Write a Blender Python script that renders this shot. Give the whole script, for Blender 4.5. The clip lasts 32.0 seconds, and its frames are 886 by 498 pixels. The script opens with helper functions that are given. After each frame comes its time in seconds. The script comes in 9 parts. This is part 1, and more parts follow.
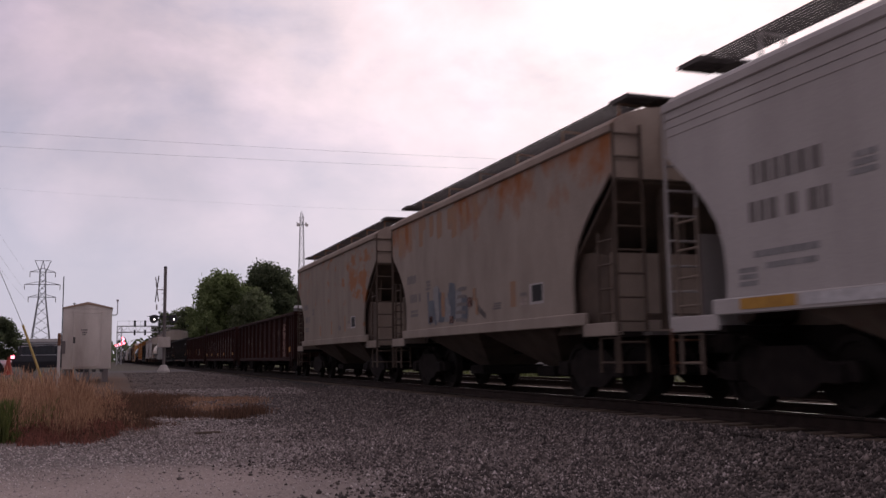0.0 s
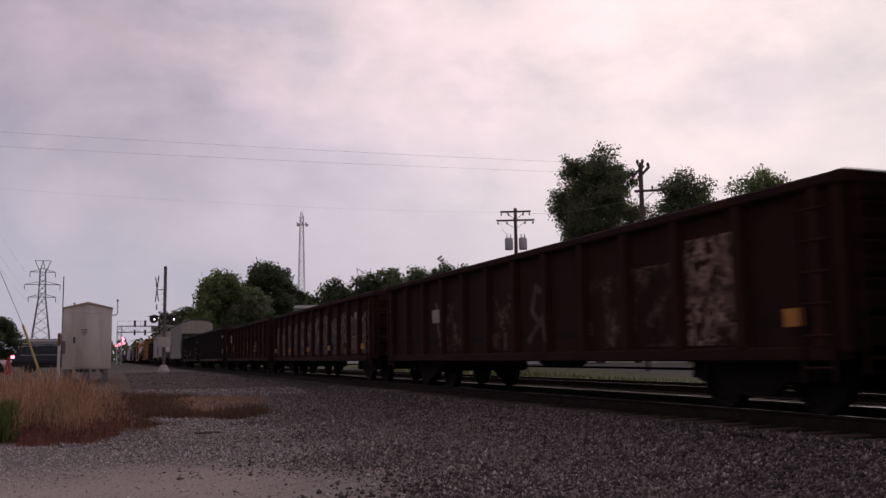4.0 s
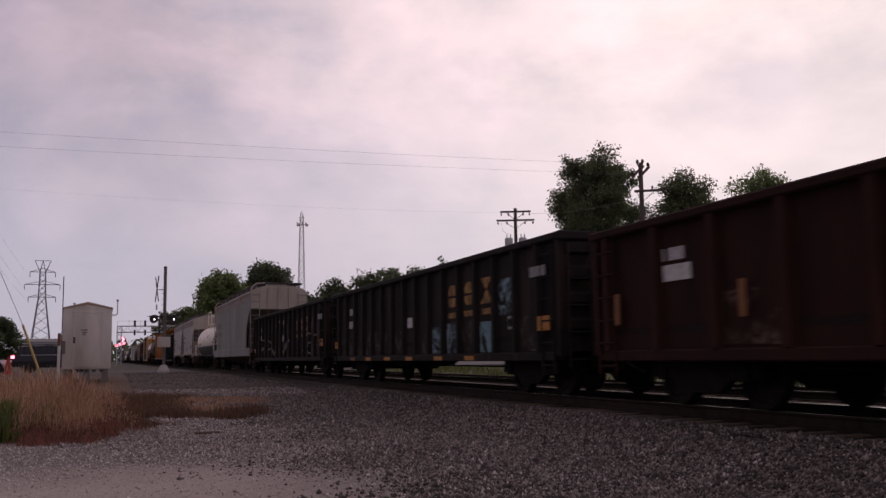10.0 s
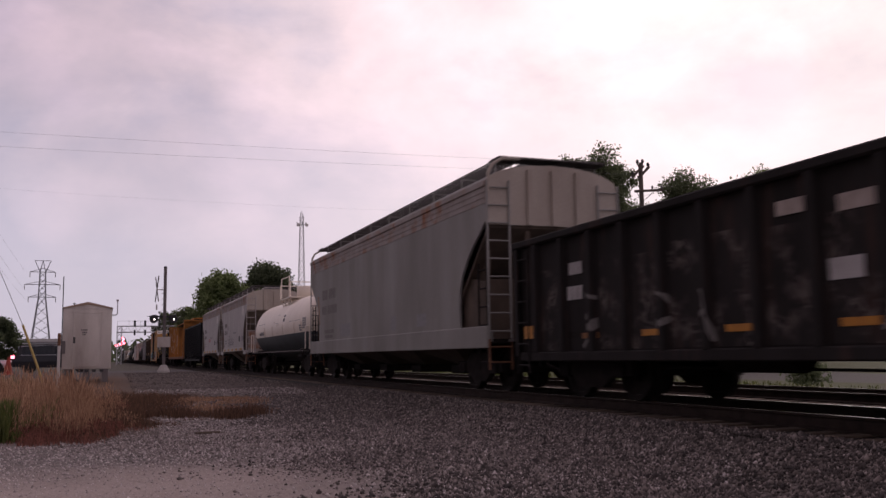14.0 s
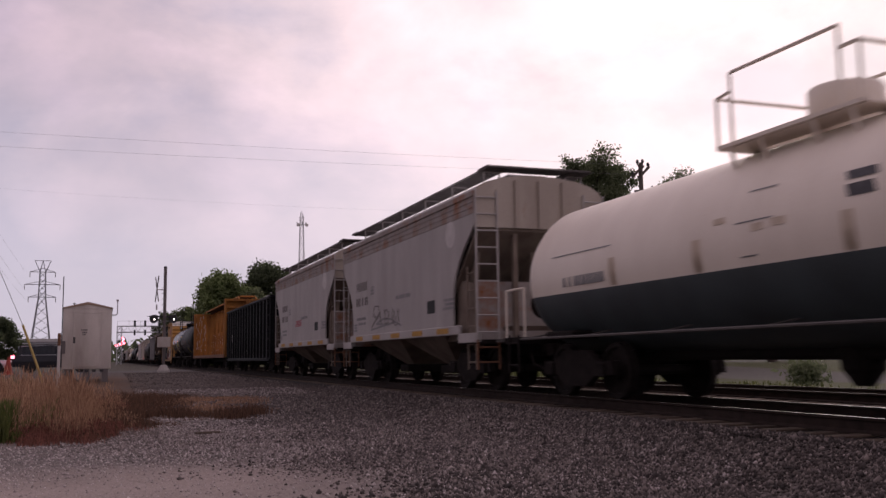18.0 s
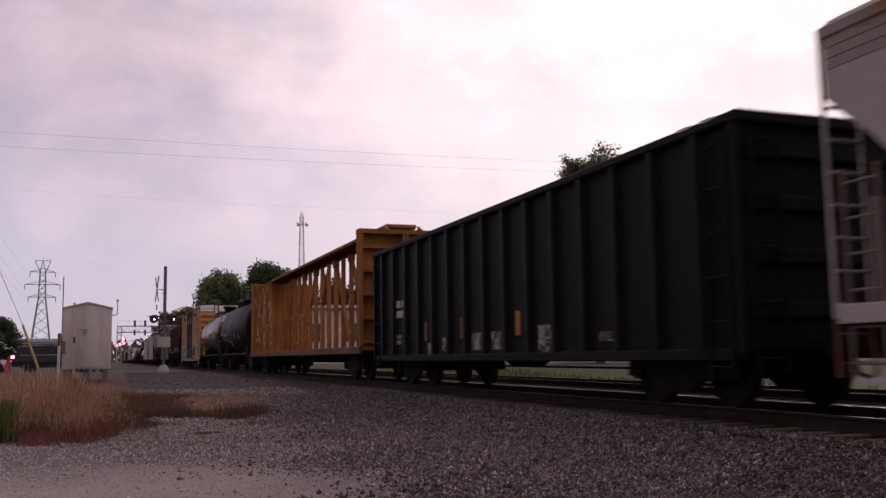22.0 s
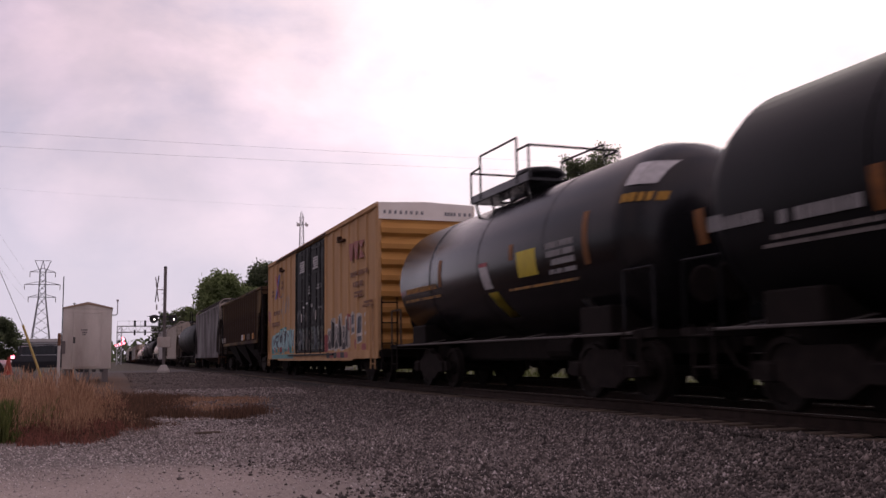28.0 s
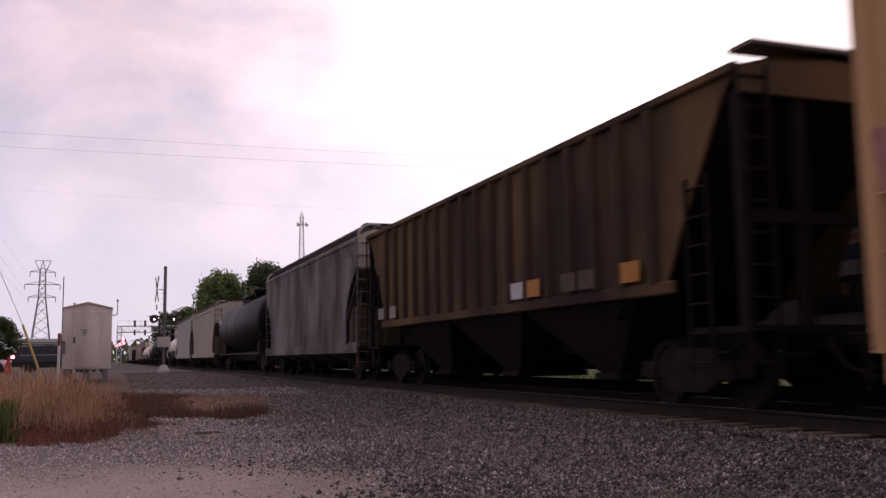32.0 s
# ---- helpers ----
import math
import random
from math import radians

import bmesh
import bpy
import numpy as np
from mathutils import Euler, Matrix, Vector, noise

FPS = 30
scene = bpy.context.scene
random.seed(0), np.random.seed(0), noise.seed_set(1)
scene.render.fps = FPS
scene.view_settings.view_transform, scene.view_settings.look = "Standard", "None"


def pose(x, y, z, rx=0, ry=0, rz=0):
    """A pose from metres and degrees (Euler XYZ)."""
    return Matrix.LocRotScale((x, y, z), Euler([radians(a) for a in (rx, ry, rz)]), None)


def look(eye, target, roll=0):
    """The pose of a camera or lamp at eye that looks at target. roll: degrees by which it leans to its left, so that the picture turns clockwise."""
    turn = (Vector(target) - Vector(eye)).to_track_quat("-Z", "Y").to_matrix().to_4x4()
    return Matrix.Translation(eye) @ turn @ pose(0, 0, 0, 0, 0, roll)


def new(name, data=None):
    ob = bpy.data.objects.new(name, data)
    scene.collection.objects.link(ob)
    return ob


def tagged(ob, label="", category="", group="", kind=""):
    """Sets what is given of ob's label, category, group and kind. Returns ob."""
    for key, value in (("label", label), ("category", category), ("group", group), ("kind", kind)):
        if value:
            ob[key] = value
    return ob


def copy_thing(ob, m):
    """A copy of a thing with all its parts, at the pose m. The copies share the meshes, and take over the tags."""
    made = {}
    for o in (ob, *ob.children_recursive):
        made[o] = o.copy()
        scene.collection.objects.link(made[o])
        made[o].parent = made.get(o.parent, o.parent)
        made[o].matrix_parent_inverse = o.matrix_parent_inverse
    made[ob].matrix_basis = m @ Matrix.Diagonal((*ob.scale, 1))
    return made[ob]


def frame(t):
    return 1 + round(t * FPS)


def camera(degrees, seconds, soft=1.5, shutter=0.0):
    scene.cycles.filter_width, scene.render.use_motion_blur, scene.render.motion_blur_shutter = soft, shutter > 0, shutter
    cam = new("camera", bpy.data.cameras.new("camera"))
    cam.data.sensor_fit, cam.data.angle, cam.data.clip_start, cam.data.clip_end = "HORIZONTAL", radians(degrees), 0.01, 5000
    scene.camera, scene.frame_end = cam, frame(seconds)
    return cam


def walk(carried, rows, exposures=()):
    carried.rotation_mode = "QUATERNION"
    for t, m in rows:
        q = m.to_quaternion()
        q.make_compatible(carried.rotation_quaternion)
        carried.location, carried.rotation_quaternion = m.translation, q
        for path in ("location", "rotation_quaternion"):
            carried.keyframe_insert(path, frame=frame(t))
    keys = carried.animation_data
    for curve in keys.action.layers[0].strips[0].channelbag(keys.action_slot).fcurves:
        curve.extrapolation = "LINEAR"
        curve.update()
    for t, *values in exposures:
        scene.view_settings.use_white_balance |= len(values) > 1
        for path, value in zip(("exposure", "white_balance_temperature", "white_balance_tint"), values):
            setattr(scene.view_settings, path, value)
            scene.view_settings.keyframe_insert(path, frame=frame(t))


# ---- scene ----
# World: x to the right of the camera, y along the railway, z = 0 on the rail heads.
EYE = (0.0, 0.0, 0.731)
YAW, PITCH, ROLL = radians(20.122), radians(6.648), -0.813
AIM = (EYE[0] + math.sin(YAW) * math.cos(PITCH), EYE[1] + math.cos(YAW) * math.cos(PITCH), EYE[2] + math.sin(PITCH))
cam = camera(51.42, 32.0, soft=1.45, shutter=0.5)
walk(cam, [(0, look(EYE, AIM, ROLL)), (32, look(EYE, AIM, ROLL))], exposures=[(0, 0.02, 6500, 12), (3.3, -0.20, 6500, 12.5), (6, -0.36, 6500, 12.5), (9, -0.30, 6550, 13.5), (13, -0.02, 6650, 16), (19, 0.04, 6700, 16.5), (25, 0.1, 6700, 17), (28, 0.24, 6700, 17), (32, 0.38, 6700, 17)])


def travel(t):
    """How far the freight train has rolled at t seconds; it slows a little."""
    u = (t - 16) / 16
    w = u * u - 1
    return 8.2192 * t + 6.9956 * w + 0.0623 * u * w + 1.2614 * u * u * w


TRACK1, TRACK2 = 8.6, 12.92
SUN_AZ, SUN_EL = radians(46), radians(24)      # clockwise from +y, and above the horizon

# ---- light ----
world = bpy.data.worlds.new("evening_sky")
scene.world = world
world.use_nodes = True
wt = world.node_tree
wt.nodes.clear()


def wn(kind, **props):
    n = wt.nodes.new(kind)
    for k, v in props.items():
        if k == "inputs":
            for i, val in v.items():
                n.inputs[i].default_value = val
    return n


w_out = wn("ShaderNodeOutputWorld")
w_bg = wn("ShaderNodeBackground", inputs={"Strength": 0.12})
sky = wn("ShaderNodeTexSky")
sky.sky_type, sky.sun_disc = "NISHITA", False
sky.sun_elevation, sky.sun_rotation = SUN_EL, SUN_AZ
sky.air_density, sky.dust_density = 1.0, 3.0
w_co = wn("ShaderNodeTexCoord")
w_sep = wn("ShaderNodeSeparateXYZ")
wt.links.new(w_co.outputs["Generated"], w_sep.inputs[0])
# broad soft cloud, a little flattened
w_map = wn("ShaderNodeMapping")
w_map.inputs["Scale"].default_value = (1.0, 1.0, 1.9)
w_map.inputs["Location"].default_value = (0.35, 0.1, 0.6)
wt.links.new(w_co.outputs["Generated"], w_map.inputs[0])
w_no = wn("ShaderNodeTexNoise", inputs={"Scale": 2.5, "Detail": 8.0, "Roughness": 0.55, "Distortion": 0.25})
wt.links.new(w_map.outputs[0], w_no.inputs["Vector"])
w_rp = wn("ShaderNodeValToRGB")
cr = w_rp.color_ramp
cr.elements[0].position, cr.elements[0].color = 0.38, (3.9, 3.75, 4.7, 1)
cr.elements[1].position, cr.elements[1].color = 0.61, (8.2, 6.7, 7.1, 1)
e = cr.elements.new(0.5)
e.color = (6.1, 5.2, 5.9, 1)
wt.links.new(w_no.outputs["Fac"], w_rp.inputs[0])
# thinner cloud towards the sun
w_dot = wn("ShaderNodeVectorMath")
w_dot.operation = "DOT_PRODUCT"
w_dot.inputs[1].default_value = (math.sin(SUN_AZ) * math.cos(SUN_EL), math.cos(SUN_AZ) * math.cos(SUN_EL), math.sin(SUN_EL))
wt.links.new(w_co.outputs["Generated"], w_dot.inputs[0])
w_mr = wn("ShaderNodeMapRange", inputs={"From Min": 0.72, "From Max": 1.0, "To Min": 0.0, "To Max": 0.82})
w_mr.interpolation_type = "SMOOTHSTEP"
wt.links.new(w_dot.outputs["Value"], w_mr.inputs["Value"])
w_glow = wn("ShaderNodeMix")
w_glow.data_type = "RGBA"
w_gb = wn("ShaderNodeMix")                       # the bright part keeps some cloud in it
w_gb.data_type = "RGBA"
w_gb.inputs["A"].default_value, w_gb.inputs["B"].default_value = (5.2, 4.9, 5.55, 1), (8.4, 7.4, 7.3, 1)
w_gr = wn("ShaderNodeMapRange", inputs={"From Min": 0.36, "From Max": 0.56})
wt.links.new(w_no.outputs["Fac"], w_gr.inputs["Value"])
wt.links.new(w_gr.outputs[0], w_gb.inputs["Factor"])
wt.links.new(w_gb.outputs["Result"], w_glow.inputs["B"])
wt.links.new(w_mr.outputs[0], w_glow.inputs["Factor"])
w_far = wn("ShaderNodeMapRange", inputs={"From Min": -0.55, "From Max": 0.62, "To Min": 0.36, "To Max": 1.0})
w_far.interpolation_type = "SMOOTHSTEP"
wt.links.new(w_dot.outputs["Value"], w_far.inputs["Value"])
w_dot2 = wn("ShaderNodeVectorMath")              # a broad paler part of the overcast behind the camera
w_dot2.operation = "DOT_PRODUCT"
w_dot2.inputs[1].default_value = (math.sin(radians(155)) * math.cos(radians(20)), math.cos(radians(155)) * math.cos(radians(20)), math.sin(radians(20)))
wt.links.new(w_co.outputs["Generated"], w_dot2.inputs[0])
w_back = wn("ShaderNodeMapRange", inputs={"From Min": 0.2, "From Max": 1.0, "To Min": 0.30, "To Max": 0.85})
w_back.interpolation_type = "SMOOTHSTEP"
wt.links.new(w_dot2.outputs["Value"], w_back.inputs["Value"])
w_max = wn("ShaderNodeMath")
w_max.operation = "MAXIMUM"
wt.links.new(w_far.outputs[0], w_max.inputs[0])
wt.links.new(w_back.outputs[0], w_max.inputs[1])
w_dim = wn("ShaderNodeVectorMath")                # the cloud is thick and dark on the side away from the sunset
w_dim.operation = "SCALE"
# a darker bank of cloud high over the line
w_bank = wn("ShaderNodeVectorMath")
w_bank.operation = "DOT_PRODUCT"
w_bank.inputs[1].default_value = (math.sin(radians(-5)) * math.cos(radians(25)), math.cos(radians(-5)) * math.cos(radians(25)), math.sin(radians(25)))
wt.links.new(w_co.outputs["Generated"], w_bank.inputs[0])
w_n2 = wn("ShaderNodeTexNoise", inputs={"Scale": 5.0, "Detail": 6.0, "Roughness": 0.55, "Distortion": 0.3})
wt.links.new(w_map.outputs[0], w_n2.inputs["Vector"])
w_edge = wn("ShaderNodeMath")
w_edge.operation = "MULTIPLY_ADD"
w_edge.inputs[1].default_value = 0.11
wt.links.new(w_n2.outputs["Fac"], w_edge.inputs[0])
wt.links.new(w_bank.outputs["Value"], w_edge.inputs[2])
w_bk = wn("ShaderNodeMapRange", inputs={"From Min": 0.985, "From Max": 1.05, "To Min": 0.0, "To Max": 0.62})
w_bk.interpolation_type = "SMOOTHSTEP"
wt.links.new(w_edge.outputs[0], w_bk.inputs["Value"])
w_bm = wn("ShaderNodeMix")
w_bm.data_type = "RGBA"
w_bm.inputs["B"].default_value = (3.0, 2.75, 3.3, 1)
wt.links.new(w_bk.outputs[0], w_bm.inputs["Factor"])
wt.links.new(w_rp.outputs[0], w_bm.inputs["A"])
wt.links.new(w_bm.outputs["Result"], w_dim.inputs[0])
wt.links.new(w_max.outputs[0], w_dim.inputs["Scale"])
wt.links.new(w_dim.outputs[0], w_glow.inputs["A"])
# lavender haze low over the horizon, paler under the sunset
w_hc = wn("ShaderNodeMix")
w_hc.data_type = "RGBA"
w_hc.inputs["A"].default_value, w_hc.inputs["B"].default_value = (4.9, 4.75, 5.6, 1), (6.7, 6.45, 7.1, 1)
wt.links.new(w_mr.outputs[0], w_hc.inputs["Factor"])
w_hd = wn("ShaderNodeVectorMath")
w_hd.operation = "SCALE"
wt.links.new(w_hc.outputs["Result"], w_hd.inputs[0])
wt.links.new(w_max.outputs[0], w_hd.inputs["Scale"])
w_low = wn("ShaderNodeMapRange", inputs={"From Min": 0.04, "From Max": 0.36, "To Min": 0.8, "To Max": 0.0})
w_low.interpolation_type = "SMOOTHSTEP"
wt.links.new(w_sep.outputs["Z"], w_low.inputs["Value"])
w_hz = wn("ShaderNodeMix")
w_hz.data_type = "RGBA"
wt.links.new(w_low.outputs[0], w_hz.inputs["Factor"])
# ragged broken cloud, pink where it is lit and blue-grey between
w_map3 = wn("ShaderNodeMapping")
w_map3.inputs["Scale"].default_value = (1.0, 1.0, 1.5)
w_map3.inputs["Rotation"].default_value = (0.12, -0.1, 0.3)
w_map3.inputs["Location"].default_value = (1.25, 0.4, 0.15)
wt.links.new(w_co.outputs["Generated"], w_map3.inputs[0])
w_n3 = wn("ShaderNodeTexNoise", inputs={"Scale": 6.0, "Detail": 8.0, "Roughness": 0.55, "Distortion": 0.15})
wt.links.new(w_map3.outputs[0], w_n3.inputs["Vector"])
w_r3 = wn("ShaderNodeValToRGB")
w_r3.color_ramp.elements[0].position, w_r3.color_ramp.elements[0].color = 0.32, (0.80, 0.83, 0.91, 1)
w_r3.color_ramp.elements[1].position, w_r3.color_ramp.elements[1].color = 0.66, (1.24, 1.15, 1.18, 1)
e = w_r3.color_ramp.elements.new(0.48)
e.color = (1.03, 1.0, 1.02, 1)
wt.links.new(w_n3.outputs["Fac"], w_r3.inputs[0])
w_m3 = wn("ShaderNodeVectorMath")
w_m3.operation = "MULTIPLY"
wt.links.new(w_glow.outputs["Result"], w_m3.inputs[0])
wt.links.new(w_r3.outputs[0], w_m3.inputs[1])
wt.links.new(w_m3.outputs[0], w_hz.inputs["A"])
wt.links.new(w_hd.outputs[0], w_hz.inputs["B"])
# the overcast veils nearly all of the clear sky
w_mix = wn("ShaderNodeMix")
w_mix.data_type = "RGBA"
w_mix.inputs["Factor"].default_value = 0.95
wt.links.new(sky.outputs[0], w_mix.inputs["A"])
wt.links.new(w_hz.outputs["Result"], w_mix.inputs["B"])
wt.links.new(w_mix.outputs["Result"], w_bg.inputs["Color"])
wt.links.new(w_bg.outputs[0], w_out.inputs[0])

sun_data = bpy.data.lights.new("sun", "SUN")
sun_data.energy, sun_data.angle, sun_data.color = 0.5, radians(30), (1.0, 0.93, 0.86)
sun = new("sun", sun_data)
sun.matrix_world = look((60 * math.sin(SUN_AZ) * math.cos(SUN_EL), 60 * math.cos(SUN_AZ) * math.cos(SUN_EL), 60 * math.sin(SUN_EL)), (0, 0, 0))


# ---- materials ----
def shade(name, colour, rough=0.8, metal=0.0, dark=None, scale=6.0, fine=60.0, bump=0.15, spread=0.5, rust=None, rust_amount=0.5,
          rust_scale=1.2, streak=1.0, vary=0.0, spec=0.4, rust_at=(3.1, 7.7, 1.3), rust_soft=0.0, lift=0.0, spots=(), rust_run=0.0):
    """A worn surface: two scales of tone, bump, and where rust is given, patches of it drawn out by streak down the side."""
    m = bpy.data.materials.new(name)
    m.use_nodes = True
    nt = m.node_tree
    n, l = nt.nodes, nt.links
    b = n["Principled BSDF"]
    b.inputs["Roughness"].default_value, b.inputs["Metallic"].default_value = rough, metal
    b.inputs["Specular IOR Level"].default_value = spec
    co = n.new("ShaderNodeTexCoord")
    big = n.new("ShaderNodeTexNoise")
    big.inputs["Scale"].default_value, big.inputs["Detail"].default_value = scale, 5
    small = n.new("ShaderNodeTexNoise")
    small.inputs["Scale"].default_value, small.inputs["Detail"].default_value = fine, 3
    mp = n.new("ShaderNodeMapping")
    mp.inputs["Scale"].default_value = (1, 1, 1 / streak)
    l.new(co.outputs["Object"], mp.inputs[0])
    l.new(mp.outputs[0], big.inputs["Vector"])
    l.new(co.outputs["Object"], small.inputs["Vector"])
    d = dark or tuple(c * 0.62 for c in colour)
    mix = n.new("ShaderNodeMix")
    mix.data_type = "RGBA"
    mix.inputs["A"].default_value, mix.inputs["B"].default_value = (*d, 1), (*colour, 1)
    mr = n.new("ShaderNodeMapRange")
    mr.inputs["From Min"].default_value, mr.inputs["From Max"].default_value = 0.5 - spread / 2, 0.5 + spread / 2
    l.new(big.outputs["Fac"], mr.inputs["Value"])
    l.new(mr.outputs[0], mix.inputs["Factor"])
    last = mix.outputs["Result"]
    grain = n.new("ShaderNodeMix")
    grain.data_type, grain.blend_type = "RGBA", "OVERLAY"
    grain.inputs["Factor"].default_value = 0.35
    l.new(last, grain.inputs["A"])
    l.new(small.outputs["Color"], grain.inputs["B"])
    bw = n.new("ShaderNodeRGBToBW")
    l.new(small.outputs["Color"], bw.inputs[0])
    l.new(bw.outputs[0], grain.inputs["B"])
    last = grain.outputs["Result"]
    if rust:
        rn = n.new("ShaderNodeTexNoise")
        rn.inputs["Scale"].default_value, rn.inputs["Detail"].default_value, rn.inputs["Roughness"].default_value = rust_scale, 8, 0.62
        rm = n.new("ShaderNodeMapping")
        rm.inputs["Scale"].default_value = (1, 1, 1 / (rust_run or max(streak, 1.8)))
        rm.inputs["Location"].default_value = rust_at
        l.new(co.outputs["Object"], rm.inputs[0])
        l.new(rm.outputs[0], rn.inputs["Vector"])
        rr = n.new("ShaderNodeMapRange")
        rr.inputs["From Min"].default_value, rr.inputs["From Max"].default_value = 0.78 - 0.45 * rust_amount, 0.86 - 0.4 * rust_amount
        rr.inputs["From Max"].default_value += rust_soft
        amount = rn.outputs["Fac"]
        if lift or spots:
            ax = n.new("ShaderNodeSeparateXYZ")
            l.new(co.outputs["Object"], ax.inputs[0])
        if lift:                                    # more of it high on the side
            up = n.new("ShaderNodeMath")
            up.operation = "MULTIPLY_ADD"
            up.inputs[1].default_value = lift
            sh = n.new("ShaderNodeMath")
            sh.operation = "SUBTRACT"
            sh.inputs[1].default_value = 3.3
            l.new(ax.outputs["Z"], sh.inputs[0])
            l.new(sh.outputs[0], up.inputs[0])
            l.new(amount, up.inputs[2])
            amount = up.outputs[0]
        for cy, cz, ry, rz in spots:                # larger stains at these places
            d2 = n.new("ShaderNodeVectorMath")
            d2.operation = "DISTANCE"
            sc = n.new("ShaderNodeVectorMath")
            sc.operation = "MULTIPLY"
            sc.inputs[1].default_value = (0, 1 / ry, 1 / rz)
            l.new(co.outputs["Object"], sc.inputs[0])
            l.new(sc.outputs[0], d2.inputs[0])
            d2.inputs[1].default_value = (0, cy / ry, cz / rz)
            fall = n.new("ShaderNodeMapRange")
            fall.inputs["From Min"].default_value, fall.inputs["From Max"].default_value = 0.3, 1.3
            fall.inputs["To Min"].default_value, fall.inputs["To Max"].default_value = 0.21, 0.0
            l.new(d2.outputs["Value"], fall.inputs["Value"])
            ad = n.new("ShaderNodeMath")
            l.new(amount, ad.inputs[0])
            l.new(fall.outputs[0], ad.inputs[1])
            amount = ad.outputs[0]
        l.new(amount, rr.inputs["Value"])
        rmix = n.new("ShaderNodeMix")
        rmix.data_type = "RGBA"
        rmix.inputs["B"].default_value = (*rust, 1)
        l.new(rr.outputs[0], rmix.inputs["Factor"])
        l.new(last, rmix.inputs["A"])
        last = rmix.outputs["Result"]
    if vary:
        oi = n.new("ShaderNodeObjectInfo")
        hs = n.new("ShaderNodeHueSaturation")
        vr = n.new("ShaderNodeMapRange")
        vr.inputs["To Min"].default_value, vr.inputs["To Max"].default_value = 1 - vary, 1 + vary
        l.new(oi.outputs["Random"], vr.inputs["Value"])
        l.new(vr.outputs[0], hs.inputs["Value"])
        l.new(last, hs.inputs["Color"])
        last = hs.outputs["Color"]
    l.new(last, b.inputs["Base Color"])
    if bump:
        bp = n.new("ShaderNodeBump")
        bp.inputs["Strength"].default_value, bp.inputs["Distance"].default_value = bump, 0.02
        l.new(small.outputs["Fac"], bp.inputs["Height"])
        l.new(bp.outputs[0], b.inputs["Normal"])
    return m


def glow(name, colour, strength):
    m = bpy.data.materials.new(name)
    m.use_nodes = True
    b = m.node_tree.nodes["Principled BSDF"]
    b.inputs["Base Color"].default_value = (*colour, 1)
    b.inputs["Emission Color"].default_value, b.inputs["Emission Strength"].default_value = (*colour, 1), strength
    return m


RUST = (0.20, 0.075, 0.03)
M = {}
M["beige"] = shade("beige_hopper_paint", (0.33, 0.285, 0.24), 0.8, dark=(0.23, 0.195, 0.165), scale=1.6, rust=(0.27, 0.105, 0.038), rust_amount=0.54, rust_scale=1.0, rust_soft=0.07, lift=0.19, rust_run=1.1, streak=2.2, bump=0.05, spec=0.2)
M["beige_trim"] = shade("beige_trim_paint", (0.34, 0.285, 0.235), 0.8, dark=(0.25, 0.20, 0.165), scale=2.0, rust=(0.25, 0.13, 0.07), rust_amount=0.36, rust_scale=1.6, rust_soft=0.06, rust_run=1.5, bump=0.05, spec=0.15)
M["beige_patchy"] = shade("beige_hopper_paint_with_rust_patch", (0.29, 0.25, 0.205), 0.8, dark=(0.20, 0.168, 0.138), scale=1.6, rust=(0.28, 0.125, 0.055), rust_amount=0.46, rust_scale=1.5, rust_soft=0.03, rust_run=0.6, lift=0.04, spec=0.2,
                          rust_at=(1.7, 2.4, 5.2), spots=((-3.4, 3.15, 1.6, 0.75), (-4.6, 1.75, 0.7, 0.3), (-4.3, 2.6, 0.25, 0.6)), streak=3, bump=0.05)
M["light_grey"] = shade("light_grey_hopper_paint", (0.44, 0.42, 0.405), 0.65, dark=(0.33, 0.31, 0.295), scale=1.3, rust=(0.26, 0.16, 0.10), rust_amount=0.26, streak=4, bump=0.04, spec=0.12)
M["cream"] = shade("cream_hopper_end_paint", (0.43, 0.385, 0.33), 0.7, dark=(0.33, 0.285, 0.24), scale=1.5, streak=3, rust=(0.24, 0.15, 0.10), rust_amount=0.25, rust_soft=0.05, bump=0.04, spec=0.12)
M["grey"] = shade("grey_hopper_paint", (0.295, 0.292, 0.275), 0.7, dark=(0.185, 0.178, 0.163), scale=0.9, rust=(0.22, 0.14, 0.09), rust_amount=0.18, streak=3, bump=0.04, spec=0.12)
M["old_grey"] = shade("stained_grey_hopper_paint", (0.20, 0.188, 0.19), 0.75, dark=(0.055, 0.045, 0.045), scale=0.6, spread=0.25, streak=2.0, rust=(0.04, 0.03, 0.03), rust_amount=0.55, rust_scale=0.6, rust_soft=0.06, rust_run=1.5, bump=0.05, spec=0.2)
M["rust_body"] = shade("rusted_steel", (0.040, 0.0155, 0.0125), 0.92, spec=0.12, dark=(0.017, 0.009, 0.008), scale=1.7, rust=(0.085, 0.034, 0.022), rust_amount=0.25, streak=3, bump=0.1)
M["brown_rust"] = shade("olive_brown_stained_ribbed_steel", (0.135, 0.088, 0.04), 0.9, dark=(0.036, 0.023, 0.021), scale=0.55, spread=0.28, streak=3, rust=(0.035, 0.020, 0.022), rust_amount=0.55, rust_scale=0.5, rust_soft=0.08, rust_run=3, bump=0.1, spec=0.15)
M["black"] = shade("dusty_black_paint", (0.022, 0.021, 0.022), 0.6, dark=(0.011, 0.013, 0.013), scale=1.5, streak=4, bump=0.06, spec=0.12)
M["blue_black"] = shade("dusty_blue_black_paint", (0.0115, 0.0125, 0.0145), 0.6, dark=(0.0045, 0.0045, 0.006), scale=1.2, streak=4, bump=0.06, spec=0.08)
